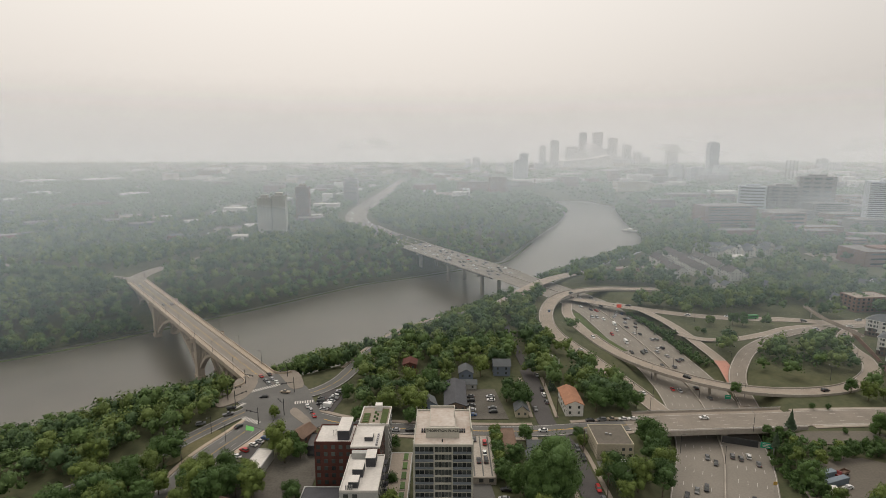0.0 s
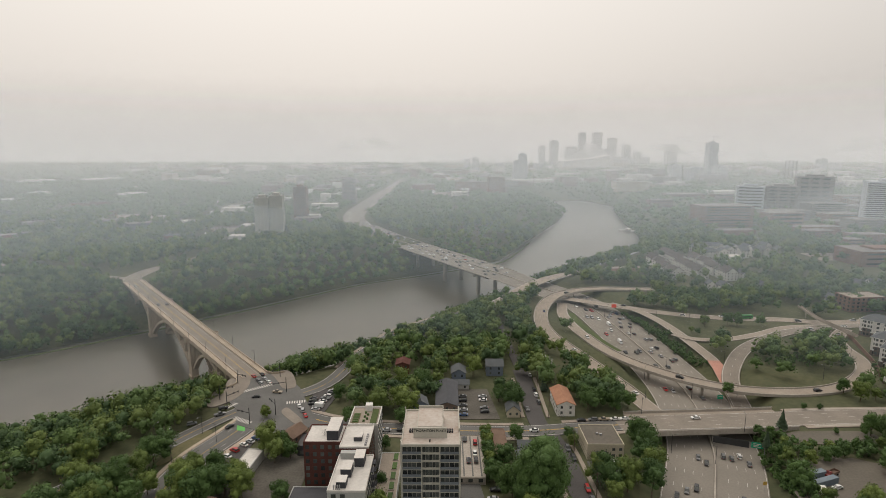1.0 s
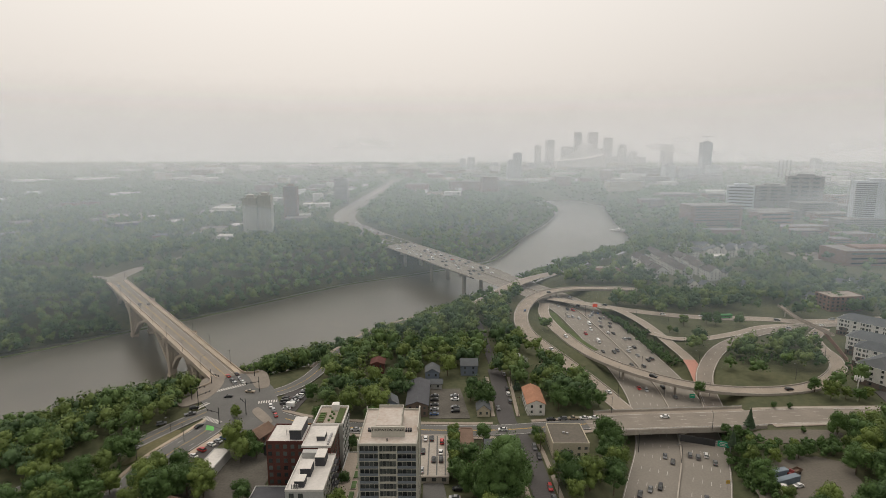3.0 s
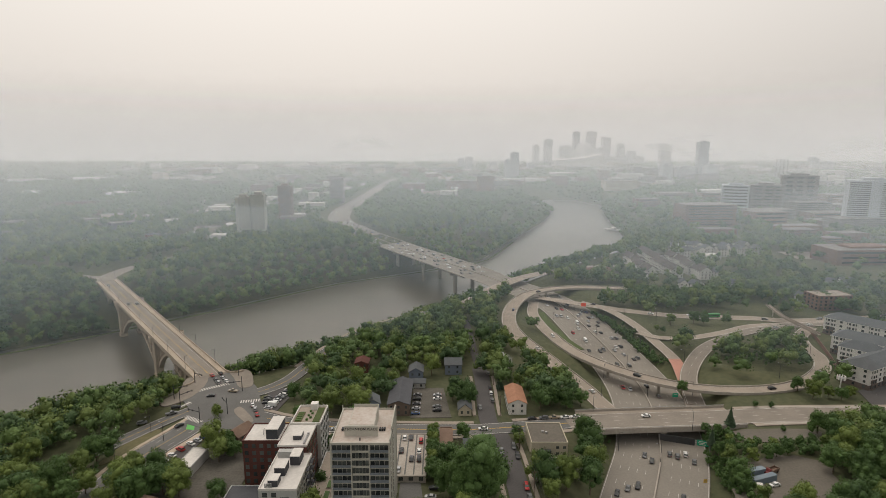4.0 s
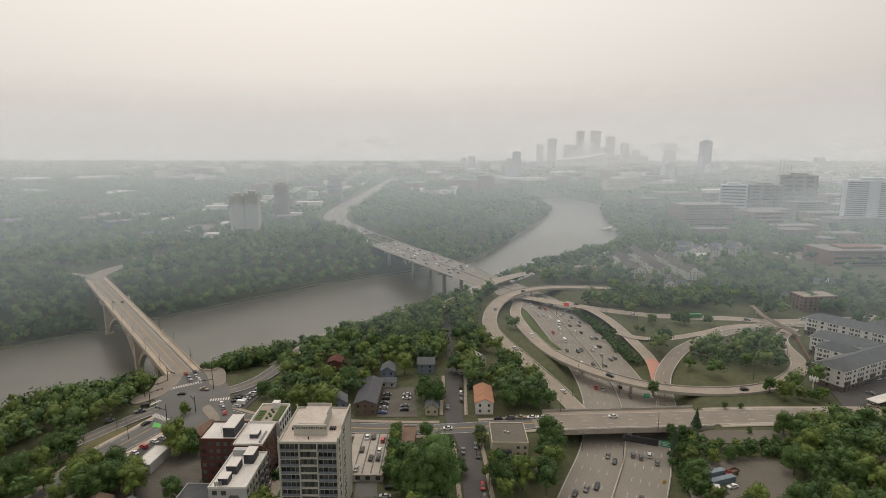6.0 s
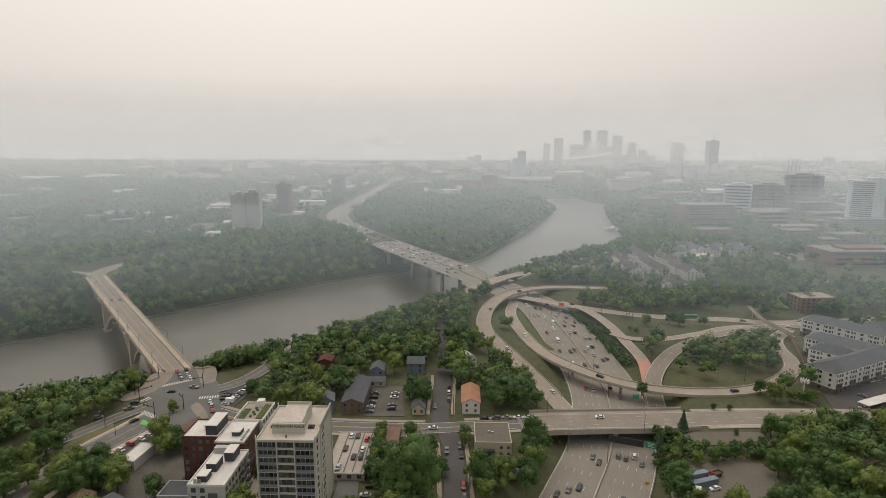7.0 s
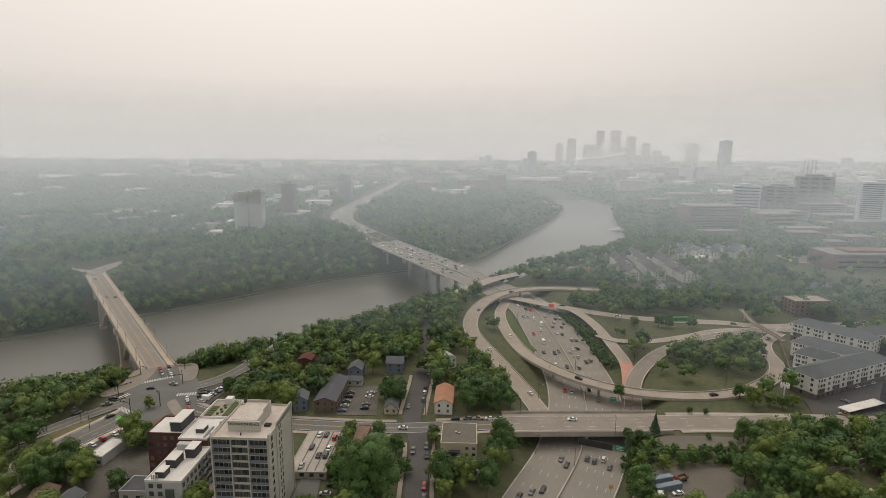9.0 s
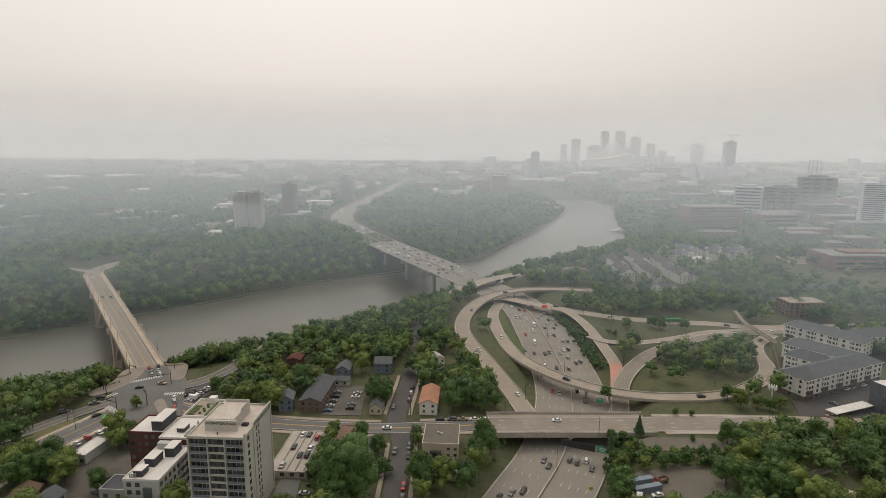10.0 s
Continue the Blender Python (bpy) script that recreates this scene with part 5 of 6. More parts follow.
for k, (leafage, tone) in enumerate(((M_FOREST, "dense green"), (M_FOREST_LIGHT, "lighter yellow-green"), (M_FOREST_DEEP, "deep green"))):
    woods("river_woods", x[kind == k], y[kind == k], sz[kind == k], RIVER_T, leafage, tone + " hazy woodland beyond the river", 14 + k)
x, y = scatter(3, -2000, 2200, 1050, 2050, 18, 0.9)
ok = in_view(x, y) & free(x, y) & thin(x, y, 7)
x, y = x[ok], y[ok]
woods("far_woods", x, y, np.random.default_rng(5).uniform(7, 11.5, x.size), FAR_T, M_FOREST, "hazy distant tree canopy over the city", 5, 0, 0.75)
x, y = scatter(4, -4400, 4600, 2050, 4700, 44, 0.5)
ok = in_view(x, y) & free(x, y)
x, y = x[ok], y[ok]
woods("horizon_woods", x, y, np.random.default_rng(6).uniform(14, 24, x.size), HAZE_T, M_FOREST, "faint tree canopy near the horizon", 6, 2, 0.42)

# low scrub on banks and verges
sr = np.random.default_rng(17)


def beside(line, lo, hi, y0, y1, n):
    """Random places at lo to hi metres right of a line."""
    line = line[(line[:, 1] > y0) & (line[:, 1] < y1)]
    k = sr.integers(0, len(line), n)
    return line[k, :2] + sides(line)[k, :2] * sr.uniform(lo, hi, n)[:, None] + sr.uniform(-2.5, 2.5, (n, 2))


def patch(x0, y0, x1, y1, n):
    return np.stack([sr.uniform(x0, x1, n), sr.uniform(y0, y1, n)], 1)


scrub = np.vstack([beside(DIAG, 6.5, 13, 345, 468, 210), patch(146.3, 214.7, 152.2, 236.6, 26), patch(144, 190.7, 148.8, 216.7, 26), patch(150.3, 226.6, 204.9, 237.7, 60), patch(152.2, 238.6, 164.2, 252.8, 30), patch(186.3, 271.2, 263.4, 290.9, 34), beside(OUTER, 8, 11, 300, 400, 30), patch(205.9, 331.2, 256.2, 382.2, 110), patch(263.4, 298.9, 276.7, 374.9, 60), patch(-125.1, 185.9, -115.4, 220.3, 20), patch(84.5, 450, 98.3, 474.9, 10), beside(FREEWAY, -29, -24, 215, 248, 16)])
ok = free(scrub[:, 0], scrub[:, 1], 0.55) | (scrub[:, 1] < 260)
scrub = scrub[ok]
woods("roadside_scrub", scrub[:, 0], scrub[:, 1], sr.uniform(1.1, 2.6, len(scrub)), RIVER_T, M_LEAF, "low green scrub on road verges and banks", 9)

# ---- curved sheets standing in for wildfire smoke haze ----
def haze_sheet_matter(colour, tau, top, seed):
    """Matter of a haze stand-in sheet: scatters a little light both ways, lets the rest through; fades in off the
    ground and thins out upwards.
    """
    m = bpy.data.materials.new("haze_sheet_smoke")
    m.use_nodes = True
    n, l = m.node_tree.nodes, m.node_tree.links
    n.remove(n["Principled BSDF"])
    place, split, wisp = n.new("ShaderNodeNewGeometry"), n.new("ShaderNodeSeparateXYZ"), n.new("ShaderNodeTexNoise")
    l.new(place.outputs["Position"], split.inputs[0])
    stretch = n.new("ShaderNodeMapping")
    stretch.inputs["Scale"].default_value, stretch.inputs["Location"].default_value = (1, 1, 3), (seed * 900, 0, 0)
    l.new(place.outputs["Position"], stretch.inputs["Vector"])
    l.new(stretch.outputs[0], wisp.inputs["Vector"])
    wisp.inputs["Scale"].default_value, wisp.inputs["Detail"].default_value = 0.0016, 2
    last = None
    for source, ease_in, lo, hi, a, b in ((split.outputs["Z"], "LINEAR", -5, HAZE_SHEET_FOOT, 0, 1 - math.exp(-tau)), (split.outputs["Z"], "SMOOTHSTEP", 0.25 * top, top, 1, 0), (wisp.outputs["Fac"], "LINEAR", 0.3, 0.7, 0.95, 1.02)):
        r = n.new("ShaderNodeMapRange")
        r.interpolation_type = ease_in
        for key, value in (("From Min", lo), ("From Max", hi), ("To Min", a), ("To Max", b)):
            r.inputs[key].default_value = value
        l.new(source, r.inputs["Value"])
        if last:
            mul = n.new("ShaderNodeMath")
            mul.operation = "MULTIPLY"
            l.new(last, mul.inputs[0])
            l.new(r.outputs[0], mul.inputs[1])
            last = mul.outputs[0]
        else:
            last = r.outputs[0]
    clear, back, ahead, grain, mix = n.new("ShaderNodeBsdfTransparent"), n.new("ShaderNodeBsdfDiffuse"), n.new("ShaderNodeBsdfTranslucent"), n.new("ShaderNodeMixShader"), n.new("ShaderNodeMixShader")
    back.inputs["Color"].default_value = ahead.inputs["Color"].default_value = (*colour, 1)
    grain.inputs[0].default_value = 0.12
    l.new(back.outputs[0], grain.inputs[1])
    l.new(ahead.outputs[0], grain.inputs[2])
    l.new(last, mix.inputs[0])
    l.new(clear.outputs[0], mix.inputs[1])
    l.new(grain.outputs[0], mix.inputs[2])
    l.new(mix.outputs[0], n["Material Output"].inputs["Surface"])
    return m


def haze_sheet(d, tau, colour, lean, seed, top):
    """A thin sheet imitating haze, d metres out around the camera path, leaning away to catch sky light and wavering.
    """
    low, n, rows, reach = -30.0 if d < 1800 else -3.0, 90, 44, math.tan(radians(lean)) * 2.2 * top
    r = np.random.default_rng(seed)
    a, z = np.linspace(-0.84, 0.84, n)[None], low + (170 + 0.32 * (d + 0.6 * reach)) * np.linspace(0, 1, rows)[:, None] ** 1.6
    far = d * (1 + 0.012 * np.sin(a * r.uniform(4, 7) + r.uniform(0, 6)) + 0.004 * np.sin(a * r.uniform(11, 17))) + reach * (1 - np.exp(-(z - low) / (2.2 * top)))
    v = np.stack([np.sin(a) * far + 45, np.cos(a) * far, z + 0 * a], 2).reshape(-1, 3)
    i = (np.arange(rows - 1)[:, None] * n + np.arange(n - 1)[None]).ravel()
    return mass("smoke_haze_sheet", v, np.stack([i, i + 1, i + n + 1, i + n], 1), haze_sheet_matter(colour, tau, top, seed), "translucent curved sheet standing in for smoke haze over the city", "stuff", "smoke", True)


HAZE_SHEET_STEP = 1.55
# foot fade set from the camera's height, hiding where sheets meet the ground
HAZE_SHEET_FOOT = 135 * (1 - 1 / HAZE_SHEET_STEP)
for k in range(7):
    d, u = min(330 * HAZE_SHEET_STEP ** k, 3990), k / 6
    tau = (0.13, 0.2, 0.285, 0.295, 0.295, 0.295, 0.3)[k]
    # sheet tint runs from bluish near to warm far, imitating haze
    haze_sheet(d, tau, (0.74 + 0.26 * u, 0.89 + 0.05 * u, 1.0 - 0.095 * u), 48 + 11 * u, k + 1, 170 + 0.13 * d)


# ---- conifers ----
def conifer_mesh(seed):
    r = random.Random(seed)
    g = Geo()
    for k in range(9):
        z0, rad = 0.12 + k * 0.1, 0.3 * (1 - k / 9.5)
        n = 11
        ring = [(rad * r.uniform(0.7, 1.15) * math.cos(6.283 * i / n), rad * r.uniform(0.7, 1.15) * math.sin(6.283 * i / n), z0 + r.uniform(-0.03, 0.02)) for i in range(n)]
        top = (0, 0, z0 + 0.2)
        for i in range(n):
            g.poly([ring[i], ring[(i + 1) % n], top])
    me = g.mesh("crown")
    me.materials.append(M_CONIFER)
    return me


M_CONIFER = mat("conifer_needles", (0.045, 0.075, 0.035), 0.8, other=(0.018, 0.032, 0.018), coarse=0.1, fine=1.5, per_object=0.4)
CONE = conifer_mesh(3)
for px, py, h in ((167.2, 253.8, 10), (72, 210.2, 7), (77, 211.3, 6.5), (69, 211.2, 6), (-92, 195.3, 13), (-97.8, 199.1, 11), (59.6, 297.7, 9), (150.2, 236.6, 8)):
    t = empty("conifer", px, py, -0.35, h * 31, "dark green spruce with tiered branches", "tree")
    share("crown", CONE, t, Matrix.Diagonal((h, h, h, 1)))
    share("trunk", TRUNK, t, Matrix.Diagonal((h * 0.25, h * 0.25, h * 0.3, 1)))

# ---- cars ----
M_TYRE = mat("tyre_rubber", (0.02, 0.02, 0.02), 0.9, 0.2)
M_LAMP = mat("lamp_lens", (0.6, 0.58, 0.52), 0.2, 0.05)
M_TAIL = mat("tail_lamp_red", (0.4, 0.02, 0.02), 0.3, 0.1)


def hull(g, stations, w):
    """A smooth shell from cross-stations (y, bottom, top, narrowing at the top)."""
    rows = []
    for y, z0, z1, k in stations:
        rows.append([(-w, y, z0), (-w, y, z0 + (z1 - z0) * 0.6), (-w * k, y, z1), (w * k, y, z1), (w, y, z0 + (z1 - z0) * 0.6), (w, y, z0)])
    b = len(g.v)
    for r in rows:
        g.v += r
    for i in range(len(rows) - 1):
        for j in range(6):
            g.f.append((b + i * 6 + j, b + i * 6 + (j + 1) % 6, b + (i + 1) * 6 + (j + 1) % 6, b + (i + 1) * 6 + j))
    g.f += [tuple(range(b + 5, b - 1, -1)), tuple(range(b + len(rows) * 6 - 6, b + len(rows) * 6))]
    return g


def wheel_mesh(r=0.34):
    g = Geo().tube((-0.11, 0, 0), (0.11, 0, 0), r, r, 10)
    me = g.mesh("wheel")
    me.materials.append(M_TYRE)
    return me


WHEEL = wheel_mesh()


def car(style, paint, label, category="car", far=False):
    c = empty("car" if style != "van" else "van", 0, 0, -200, 0, label, category, "traffic")
    L = {"sedan": 4.6, "suv": 4.7, "van": 5.9, "pickup": 5.6}[style] / 2
    if style == "sedan":
        body = [(-L, 0.45, 0.8, 0.85), (-L + 0.15, 0.28, 0.95, 0.9), (-1.2, 0.25, 0.98, 0.94), (1.1, 0.25, 0.96, 0.94), (L - 0.2, 0.28, 0.82, 0.88), (L, 0.45, 0.65, 0.8)]
        glass = [(-1.75, 0.93, 0.98, 0.84), (-1.05, 0.93, 1.4, 0.72), (0.35, 0.93, 1.42, 0.72), (1.25, 0.93, 0.98, 0.84)]
        roof = [(-1.0, 1.4, 1.46, 0.9), (-0.3, 1.42, 1.5, 0.88), (0.3, 1.41, 1.47, 0.9)]
    elif style == "suv":
        body = [(-L, 0.5, 1.0, 0.9), (-L + 0.12, 0.32, 1.08, 0.93), (0.9, 0.3, 1.1, 0.94), (L - 0.25, 0.32, 0.98, 0.9), (L, 0.5, 0.8, 0.84)]
        glass = [(-L + 0.1, 1.05, 1.15, 0.88), (-L + 0.4, 1.05, 1.66, 0.8), (0.4, 1.05, 1.68, 0.8), (1.2, 1.05, 1.12, 0.88)]
        roof = [(-L + 0.42, 1.64, 1.72, 0.92), (-0.6, 1.66, 1.78, 0.9), (0.38, 1.66, 1.73, 0.92)]
    elif style == "van":
        body = [(-L, 0.45, 2.3, 0.94), (-L + 0.1, 0.35, 2.5, 0.93), (1.5, 0.35, 2.5, 0.93), (2.0, 0.35, 1.9, 0.93), (2.6, 0.35, 1.15, 0.92), (L, 0.45, 0.95, 0.85)]
        glass = [(1.55, 1.25, 2.3, 0.955), (2.02, 1.2, 1.93, 0.95), (2.45, 1.15, 1.4, 0.93)]
        roof = [(-L + 0.3, 2.5, 2.54, 0.9), (0, 2.5, 2.57, 0.9), (1.3, 2.5, 2.54, 0.9)]
    else:
        body = [(-L, 0.5, 1.05, 0.97), (-L + 0.1, 0.4, 1.1, 0.97), (-0.4, 0.4, 1.12, 0.96), (1.2, 0.4, 1.15, 0.94), (L - 0.2, 0.4, 1.05, 0.9), (L, 0.5, 0.85, 0.85)]
        glass = [(-0.7, 1.1, 1.7, 0.82), (-0.5, 1.1, 1.78, 0.8), (0.6, 1.1, 1.78, 0.8), (1.4, 1.1, 1.18, 0.88)]
        roof = [(-0.5, 1.76, 1.84, 0.92), (0, 1.77, 1.86, 0.9), (0.55, 1.76, 1.83, 0.92)]
    hull(Geo(), body, 0.92).make("body", paint, c)
    hull(Geo(), glass, 0.86 if style != "van" else 0.94).make("glasshouse", M_GLASS, c)
    hull(Geo(), roof, 0.66 if style != "van" else 0.8).make("roof", paint, c)
    for x in () if far else (-0.82, 0.82):
        for y in (-L * 0.62, L * 0.62):
            share("wheel", WHEEL, c, pose(x, y, 0.34))
        Geo().box(x * 0.78 - 0.16, L - 0.14, 0.58, x * 0.78 + 0.16, L - 0.02, 0.72).make("headlight", M_LAMP, c)
        Geo().box(x * 0.78 - 0.16, -L - 0.02, 0.7, x * 0.78 + 0.16, -L + 0.1, 0.84).make("tail_light", M_TAIL, c)
    return c


def paint(name, colour):
    return mat(name, colour, 0.3, 0.05, 0.5, 2, spec=0.5)


P_WHITE, P_SILVER, P_GREY, P_BLACK = paint("white_car_paint", (0.72, 0.72, 0.70)), paint("silver_car_paint", (0.42, 0.43, 0.44)), paint("grey_car_paint", (0.14, 0.145, 0.15)), paint("black_car_paint", (0.025, 0.026, 0.03))
P_RED, P_BLUE, P_TAN = paint("red_car_paint", (0.42, 0.03, 0.03)), paint("blue_car_paint", (0.05, 0.10, 0.22)), paint("tan_car_paint", (0.32, 0.27, 0.2))
BASE = []
for style, p, word in (("sedan", P_WHITE, "white"), ("sedan", P_SILVER, "silver"), ("sedan", P_BLACK, "black"), ("sedan", P_GREY, "dark grey"), ("sedan", P_RED, "red"), ("sedan", P_BLUE, "dark blue"), ("suv", P_WHITE, "white"), ("suv", P_BLACK, "black"), ("suv", P_GREY, "dark grey"), ("suv", P_SILVER, "silver"), ("suv", P_RED, "red"), ("pickup", P_GREY, "dark grey"), ("pickup", P_TAN, "tan"), ("van", P_WHITE, "white")):
    kind = {"sedan": "saloon car", "suv": "sport utility car", "pickup": "pickup truck", "van": "panel van"}[style]
    BASE.append((style, word, lambda far, s=style, p=p, w=word, k=kind: car(s, p, f"{w} {k} standing on the road", {"pickup": "truck", "van": "van"}.get(s, "car"), far)))
MADE = {}
cr = random.Random(12)


def put_car(x, y, z, turn, i=None):
    i = cr.choices(range(len(BASE)), (6, 6, 7, 6, 1, 1.5, 5, 6, 5, 4, 0.5, 2, 1, 1))[0] if i is None else i
    m = pose(x, y, z, 0, 0, turn)
    key = (i, y > 560)
    if key in MADE:
        return copy_thing(MADE[key], m)
    MADE[key] = BASE[i][2](y > 560)
    MADE[key].matrix_world = m
    return MADE[key]


def traffic(line, offs, gap, y0, y1, z=0.03):
    """Cars in lanes: offs are metres right of the line; heading along it where positive."""
    at = np.concatenate([[0], np.cumsum(np.linalg.norm(np.diff(line, axis=0), axis=1))])
    s = sides(line)
    for off in offs:
        d = cr.uniform(0, gap)
        while d < at[-1]:
            p = [np.interp(d, at, line[:, i]) for i in range(3)]
            n = [np.interp(d, at, s[:, i]) for i in range(2)]
            if y0 < p[1] < y1:
                head = math.degrees(math.atan2(n[1], n[0]))
                put_car(p[0] + n[0] * off, p[1] + n[1] * off, p[2] + z, head + (0 if off > 0 else 180) + cr.uniform(-1, 1))
            d += gap * cr.uniform(0.5, 1.6)


traffic(FREEWAY, (-14.2, -10.6, -7, -3.6), 42, 195, 285)
traffic(FREEWAY, (3.8, 7.2, 10.8, 14.2), 46, 195, 285)
traffic(FREEWAY, (-14.2, -10.6, -7, -3.6), 40, 300, 500)
traffic(FREEWAY, (3.8, 7.2, 10.8, 14.2), 25, 300, 510)
traffic(FREEWAY, (-16, -12.4, -8.8, -5), 34, 600, 1020, 0.07)
traffic(FREEWAY, (5, 8.8, 12.4, 16), 27, 600, 1020, 0.07)
traffic(FREEWAY, (-12, -8, 8, 12, 16), 58, 1020, 1480)
traffic(OUTER, (-2.3,), 60, 300, 530, 0.04)
traffic(INNER, (0.1,), 60, 290, 420, 0.06)
traffic(BIG, (2.2,), 50, 330, 420, 0.08)
traffic(UPPER, (-2.4, 2.4), 75, 405, 470, 0.1)
traffic(BRIDGE, (-3, 3), 130, 360, 600, 0.03)
for x, y, a, i in ((-101.7, 304.3, 38, 9), (-97.8, 306.3, 38, 0), (-104.6, 308.1, 38, 8), (-101.7, 311.1, 38, 1), (-109.4, 314.7, 38, 4), (-105.5, 317.7, 38, 2), (-89, 292.9, 80, 12), (-98.8, 286.9, 100, 2), (-111.4, 272.9, -60, 7), (-110.5, 266.2, -60, 11), (-120.2, 256.2, -62, 8), (-100.7, 253.7, -28, 2), (-72.4, 275.8, 20, 0), (-69.5, 271, 20, 9), (-66.6, 265.2, 25, 4)):
    put_car(x, y, 0.29, a, i)
# kerbside and parked cars
for x, y, a in ((54.1, 297.6, 0), (54.1, 290.7, 0), (54.1, 281.8, 0), (47, 273.8, 180), (59.7, 234.7, 180), (60.5, 226.8, 180), (61.1, 204.1, 180), (61.5, 197.2, 180), (53.9, 230.6, 0), (54.7, 318.2, 0)):
    put_car(x, y, 0.0, a)
for k, x in enumerate((72, 78, 83.5, 89, 94)):
    put_car(x, 261.2 + 0.08 * (x - 72), 0.18, 90 + 1.5, (2, 8, 12, 0, 0)[k])
for x, i in ((47, 0), (-24, 1), (-17, 2), (130, 0)):
    put_car(x, 250.8 if x < 100 else 264, 0.22, 90, i)
for k in range(5):
    put_car(13.6, 267.1 + k * 5.4, 0.0, 88 + cr.uniform(-3, 3))
    put_car(24.5, 270.3 + k * 4.6, 0.0, 90 + cr.uniform(-3, 3)) if k != 2 else None
for k in range(8):
    put_car(-58.8 - k * 0.65, 294.7 - k * 3.1, 0.0, 78)
for k in range(3):
    put_car(-67.1 + k * 0.4, 285.7 - k * 3.4, 0.0, 80)
for k, (x, y) in enumerate(((-97.8, 224.5), (-96.4, 228.5), (-94.9, 233.4), (-92.5, 238.3), (-90.5, 241.3), (-88.8, 244.3))):
    put_car(x + 4.5, y - 1, 0.0, 60, (1, 0, 10, 0, 1, 5)[k])
for k in range(11):
    put_car(267.5 + k * 4.4, 297.5 + k * 2.15, 0.0, -64)
put_car(279.8, 293.3, 0.0, 25)
put_car(269.8, 277.6, 0.0, 70, 12)
for x, y, a, i in ((10.2, 237.6, 0, 0), (13.2, 237.6, 0, 2), (17.7, 234.8, 0, 10), (17.2, 225.9, 0, 0), (9.5, 226.7, 0, 2), (14.2, 220, 0, 2), (17.4, 220, 0, 7), (9.3, 212, 0, 1)):
    put_car(x, y, 2.75, a, i)
for x, y in ((24.2, 203.4), (22.8, 197.5), (24.8, 188.6), (20.3, 180.6)):
    put_car(x, y, 0.0, 88)
for x, a in ((71, 0), (74.2, 0), (77.4, 0)):
    put_car(x, 223, -0.02, a)
for x, y, a in ((-60.7, 201.8, 70), (-58.7, 193, 70), (-61.6, 187.1, 75)):
    put_car(x, y, 0.0, a)


dk = empty("stall_markings", 13.7, 224.9, 2.78, 0, "dark stripes on the parking deck", "marking", "", "structure")
for k in range(4):
    Geo().box(-5.6 + k * 3.6, -16, -0.02, -5.0 + k * 3.6, 16, 0.02).make("stripe", M_ASPHALT, dk)
# ---- bus, containers, trailer ----
def bus():
    b = empty("bus", 242.3, 432.1, 0.15, 96, "green city bus with dark windows", "bus")
    P_GREEN = paint("green_bus_paint", (0.05, 0.25, 0.06))
    hull(Geo(), [(-6, 0.4, 2.9, 0.93), (-5.8, 0.35, 3.1, 0.93), (5.7, 0.35, 3.1, 0.93), (6, 0.4, 2.8, 0.92)], 1.27).make("body", P_GREEN, b)
    for s in (-1, 1):
        for k in range(7):
            Geo().box(s * 1.25, -5.2 + k * 1.5, 1.4, s * 1.31, -4.0 + k * 1.5, 2.3).make("window", M_GLASS, b)
        for y in (-3.6, 3.8):
            w = share("wheel", WHEEL, b, pose(s * 1.15, y, 0.4) @ Matrix.Diagonal((1.4, 1.4, 1.4, 1)))
    Geo().box(-1.1, 5.98, 1.2, 1.1, 6.06, 2.5).make("windscreen", M_GLASS, b)


bus()
M_CONTAINER = mat("blue_grey_container_steel", (0.17, 0.21, 0.24), 0.6, 0.2, 0.3, 2, per_object=0.4)
for x, y, a, lab in ((155.9, 212.8, 18, "blue-grey steel shipping container on gravel"), (158, 208.1, 20, "grey steel shipping container on gravel")):
    c = empty("shipping_container", x, y, 0, a, lab, "container")
    Geo().box(-6, -1.22, 0, 6, 1.22, 2.6).make("body", M_CONTAINER, c)
    for k in range(24):
        for s in (-1, 1):
            Geo().box(-5.8 + k * 0.5, s * 1.22 - 0.05, 0.15, -5.55 + k * 0.5, s * 1.22 + 0.05, 2.5).make("rib", M_CONTAINER, c)
    Geo().box(-6.05, -1.25, 2.6, 6.05, 1.25, 2.68).make("roof", M_CONTAINER, c)
truck = empty("dump_truck", 165, 214.5, 0, 118, "dark red dump truck with an open bed", "truck")
P_TRUCK = paint("dark_red_truck_paint", (0.16, 0.02, 0.018))
hull(Geo(), [(1.6, 0.7, 2.6, 0.9), (2.4, 0.7, 2.7, 0.9), (3.0, 0.7, 1.7, 0.9), (4.0, 0.75, 1.5, 0.85)], 1.15).make("cab", P_TRUCK, truck)
g = Geo().box(-3.6, -1.2, 0.9, 1.4, 1.2, 1.05)
for a in ((-3.6, -1.2, 1.05, 1.4, -1.1, 2.0), (-3.6, 1.1, 1.05, 1.4, 1.2, 2.0), (1.3, -1.1, 1.05, 1.4, 1.1, 2.2), (-3.6, -1.1, 1.05, -3.5, 1.1, 1.9)):
    g.box(*a)
bed = g.make("bed", M_BROWNROOF, truck)
bed.matrix_world = truck.matrix_world @ pose(0, 0, 0, 0, 0, 90)
for a, c in ((-1.05, -2.4), (1.05, -2.4), (-1.05, 2.9), (1.05, 2.9)):
    share("wheel", WHEEL, truck, pose(a, c, 0.45) @ Matrix.Diagonal((1.3, 1.3, 1.3, 1)))
put_car(161.1, 205.5, 0.0, 105, 0)
PW = curve([(206.2, 210.8, 0), (217.3, 217, 0), (227.5, 222.2, 0), (236.6, 227.4, 0), (250.8, 233.6, 0)], 5)
